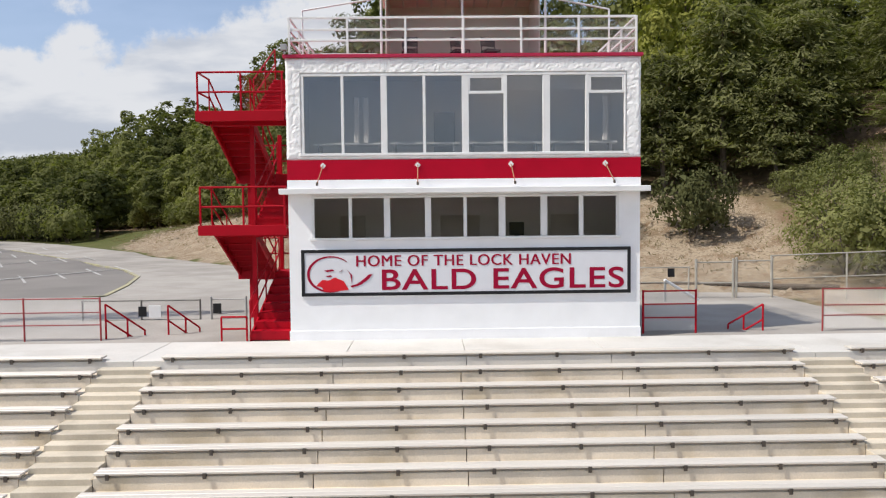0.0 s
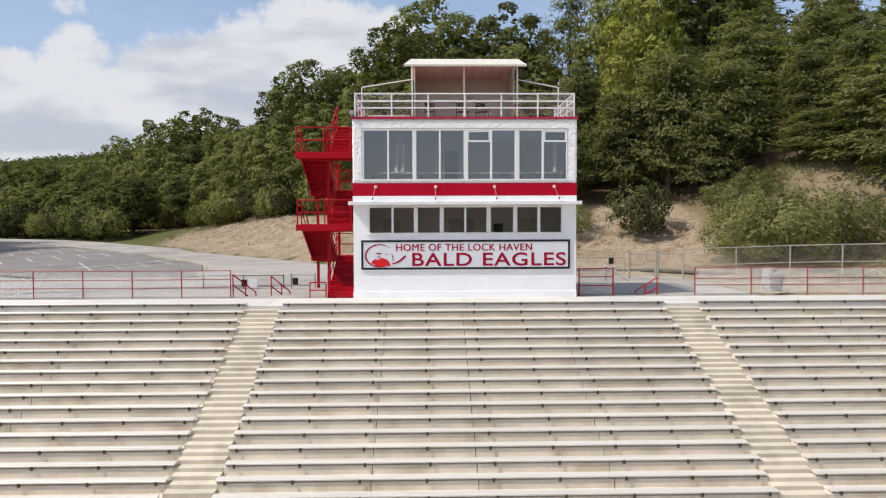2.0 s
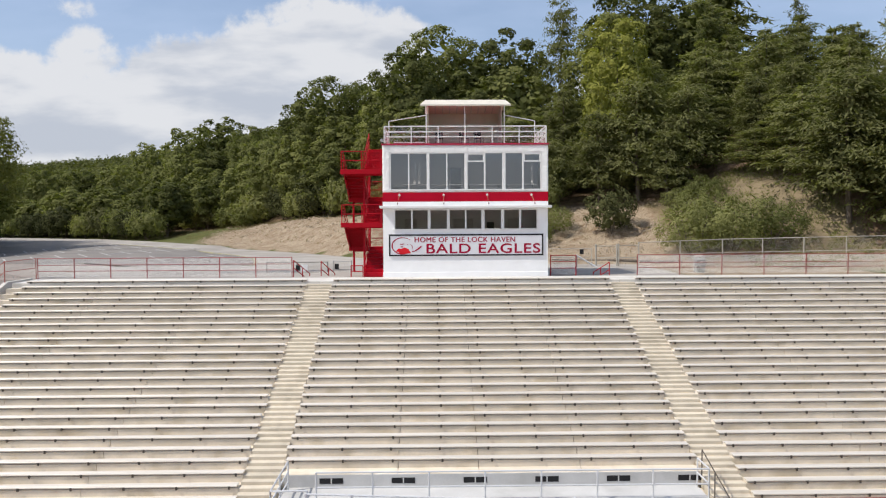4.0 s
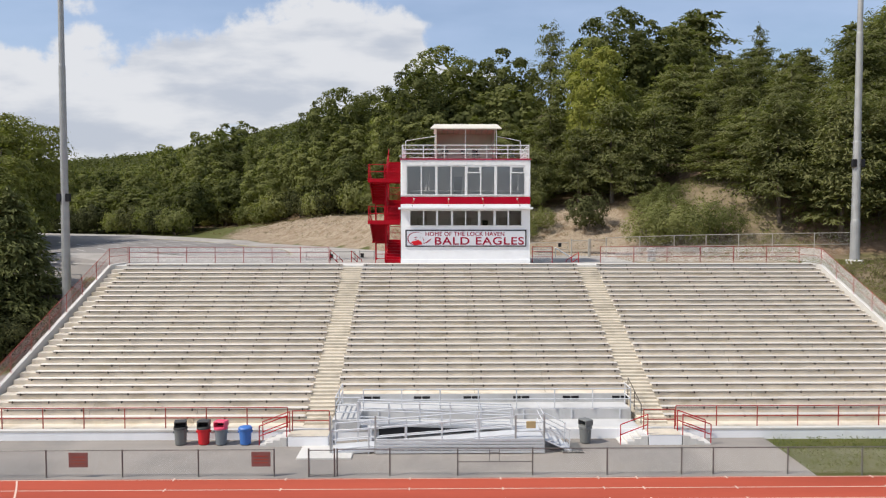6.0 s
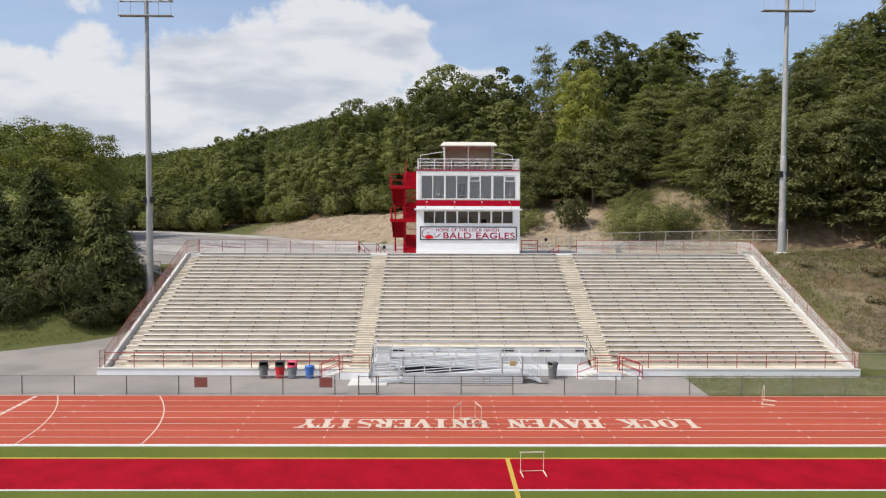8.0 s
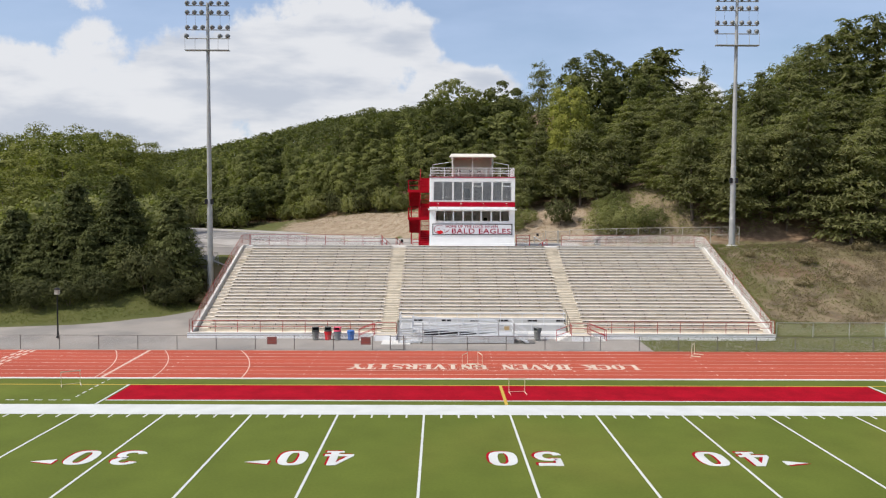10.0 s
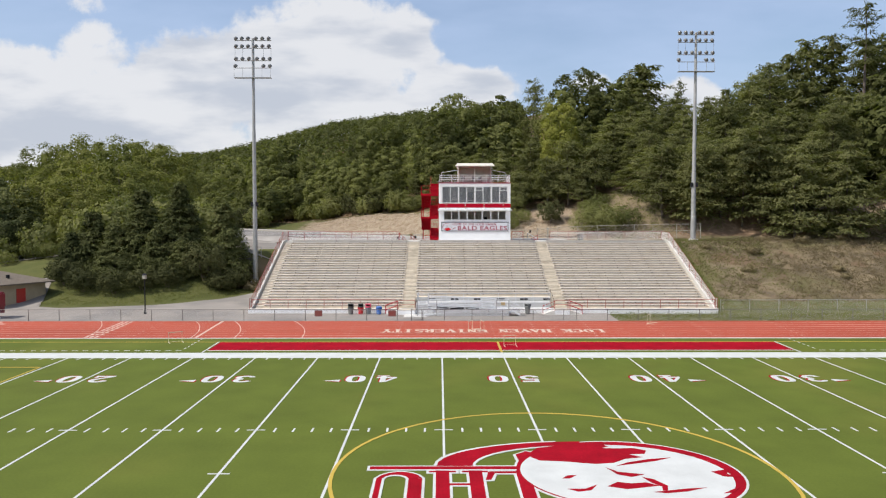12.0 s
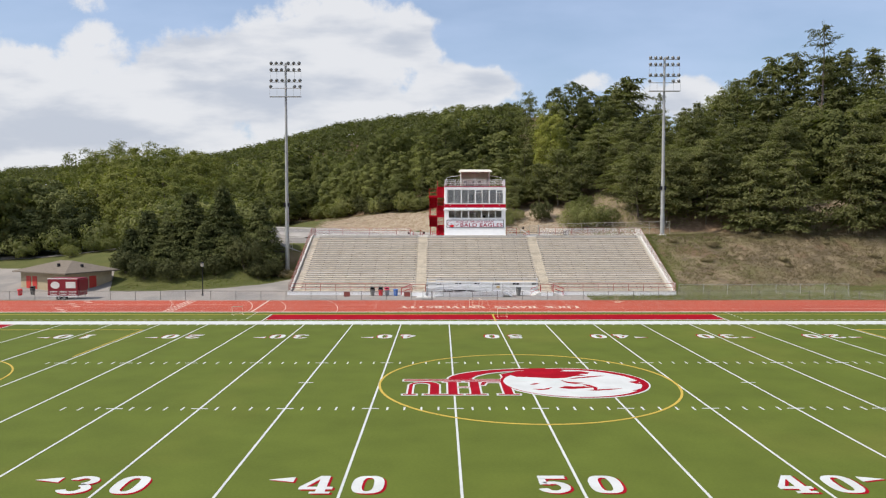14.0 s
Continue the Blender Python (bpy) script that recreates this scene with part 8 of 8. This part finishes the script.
# the close front of evergreens above the slope
for x in np.arange(26, 84, 3.8):
    for lo, hi, ha, hb in ((2.0, 4.5, 9, 14), (6, 10, 13, 17)):
        xx = x + rng.uniform(-1.4, 1.4)
        yy = along(TOE, xx) + rng.uniform(lo, hi) + 1.5 + 3.5 * ease(40, 50, xx)
        grow(PINES_NEAR if lo < 4 else PINES, xx, yy, min(height(xx, yy) + rng.uniform(ha, hb), canopy(xx, yy) - 1.0), rng.uniform(0.9, 1.15))

# the wood behind the parking lot
for x in np.arange(-150, -62, 6.0):
    for k in range(2):
        xx, yy = x + rng.uniform(-2, 2), 156 + 0.25 * max(0, -80 - x) + k * 8 + rng.uniform(-3, 3)
        plant(OAKS_BACK, xx, yy, rng.uniform(0.66, 0.84))
for x, y in ((-76, 57), (-82, 62), (-88, 58), (-96, 64), (-104, 60), (-84, 72), (-94, 76), (-79, 49), (-90, 50), (-110, 55), (-112, 70), (-84, 54), (-93, 55), (-100, 52)):
    plant(OAKS_BACK, x + rng.uniform(-1, 1), y, rng.uniform(0.72, 0.9))
# brush on the slope beside the stand
for k in range(24):
    x, y = rng.uniform(27.5, 64), rng.uniform(28, 41)
    plant(BRUSH, x, y, rng.uniform(0.4, 0.9), tall=rng.uniform(0.9, 1.3))
for x, y, s in ((-27.2, 38.6, 0.9), (-28.6, 38.2, 1.1), (-30.0, 38.9, 1.0), (-26.4, 36.9, 0.8), (-27.9, 36.6, 0.9), (-31.4, 39.2, 0.9), (-26.0, 39.4, 0.8)):
    plant(BRUSH, x, y, s)
for kinds in (OAKS, OAKS_BACK, YELLOW, LOCUSTS, DARK, PINES_NEAR, PINES, PINES_BACK, SPRUCES, LONE, SHRUBS, BRUSH, YOUNG):
    for kind in kinds:
        if kind.name not in used:
            for o in (*kind.children_recursive, kind):
                bpy.data.objects.remove(o)


def tufts(name, label, spots, per, size, mat, long=2.2):
    """Grass and weeds, too many to count, as one mesh of blades."""
    p = np.repeat(np.array([(x, y, height(x, y)) for x, y in spots]), per, axis=0)
    n = len(p)
    p = p + rng.normal(size=(n, 3)) * np.array([0.18, 0.18, 0.05])
    p[:, 2] += rng.uniform(0.0, 0.16, n)
    out = rng.normal(size=(n, 3)) * np.array([1, 1, 0.2])
    me = leaves_mesh(name, p, out * 2, size, mat, long)
    tagged(new(name, me), label, "grass", kind="stuff")


tufts("dry_grass", "dry straw-coloured grass on the slope", [(rng.uniform(24.6, 64), rng.uniform(23.5, 43)) for _ in range(4500)], 5, 0.06, LEAF_DRY)
tufts("brown_brush", "upright brown dead brush on the slope", [(x, y) for x, y in ((rng.uniform(26, 66), rng.uniform(25, 43)) for _ in range(15000)) if 0.6 * noise.noise((x * 0.3, y * 0.22, 9)) + 0.3 * ease(26, 38, x) > rng.uniform(-0.1, 0.8)], 5, 0.075, LEAF_BRUSH, 2.4)
tufts("lawn_grass", "mown grass with dry patches beside the walkway", [(rng.uniform(12.6, 47), rng.uniform(17.0, 20.4)) for _ in range(2000)] + [(x, y) for x, y in ((rng.uniform(-50, -26), rng.uniform(27.5, 36)) for _ in range(2600)) if y > 0.5 + along([(-50, 28.5), (-42, 27.3), (-37, 28.1), (-33.3, 29.5), (-30.3, 31.3), (-28.6, 33.1), (-26, 36)], x)], 5, 0.045, GRASS)
tufts("green_weeds", "green weeds scattered on the slope", [(25 + 11 * rng.uniform() ** 1.6, 24 + 18 * rng.uniform() ** 0.5) for _ in range(1500)], 5, 0.07, LEAF_SHRUB)
tufts("bank_grass", "pale green and dry grass on the bank beside the press box", [(rng.uniform(19, 34), rng.uniform(46, 60)) for _ in range(2600)], 5, 0.07, LEAF_SHRUB)
tufts("bank_weeds", "thin weeds along the bare earth bank", [(x, along(TOE, x) + rng.uniform(3, 16) / (0.62 + 0.38 * ease(-12, -2, x))) for x in rng.uniform(-50, 24, 2600)] + [(x, along(TOE, x) + rng.uniform(12, 18) / 0.62) for x in rng.uniform(-36, -8, 1500)], 5, 0.05, LEAF_DRY)


def bank_stones():
    """Clods and stones on the bare bank, too many to count."""
    g = Geo()
    for _ in range(2200):
        x = rng.uniform(-34, 20)
        d = rng.uniform(0.6, 14)
        y = along(TOE, x) + d / (0.62 + 0.38 * ease(-12, -2, x))
        r = 0.05 + 0.16 * rng.uniform() ** 3
        z = height(x, y) - 0.06 + 0.15 * r
        ring = [(x + r * math.cos(a) * rng.uniform(0.7, 1.3), y + r * math.sin(a) * rng.uniform(0.7, 1.3), z - 0.4 * r) for a in (0, 1.26, 2.51, 3.77, 5.03)]
        g.add(ring + [(x + rng.uniform(-0.3, 0.3) * r, y, z + r * rng.uniform(0.4, 0.8))], [(k, (k + 1) % 5, 5) for k in range(5)])
    solid("bank_stones", g, material("earth_clods", (0.30, 0.24, 0.175), 0.95, vary=0.15, island=0.25), "clods and stones on the bare earth bank", "stones", kind="stuff")


bank_stones()


def far_wood():
    """Distant crowns, too many to count, as one mesh of leaf clumps."""
    pts, out, sizes = [], [], []

    def crowns(n, x0, x1, y0, y1, ha, hb, ra, rb, leaves, size, keep):
        for _ in range(n):
            x, y = rng.uniform(x0, x1), rng.uniform(y0, y1)
            if not keep(x, y):
                continue
            h, r = rng.uniform(ha, hb), rng.uniform(ra, rb)
            e = rng.normal(size=(leaves, 3))
            e /= np.linalg.norm(e, axis=1)[:, None]
            e[:, 2] = np.abs(e[:, 2])
            lump = 1 + 0.16 * np.sin(e[:, :1] * 5 + x) * np.sin(e[:, 1:2] * 5 + y)
            pts.append(np.array([x, y, height(x, y) + h * 0.5]) + e * lump * np.array([r, r, h * 0.5]) * rng.uniform(0.82, 1.04, leaves)[:, None])
            out.append(e * 1.5)
            sizes.append(np.full(leaves, size))

    crowns(1700, -330, -30, 150, 420, 10, 14, 3.4, 4.6, 56, 0.62, lambda x, y: 45 < beyond(x, y) < 300 and x < 0.1 * (y - 95))
    crowns(2600, -340, 60, 440, 600, 10, 15, 3.6, 5.2, 44, 0.85, lambda x, y: True)
    me = leaves_mesh("far_wood", np.concatenate(pts), np.concatenate(out), np.concatenate(sizes)[:, None], LEAF_OAK)
    tagged(new("far_wood", me), "distant green woods covering the ridge", "woods", kind="stuff")


far_wood()
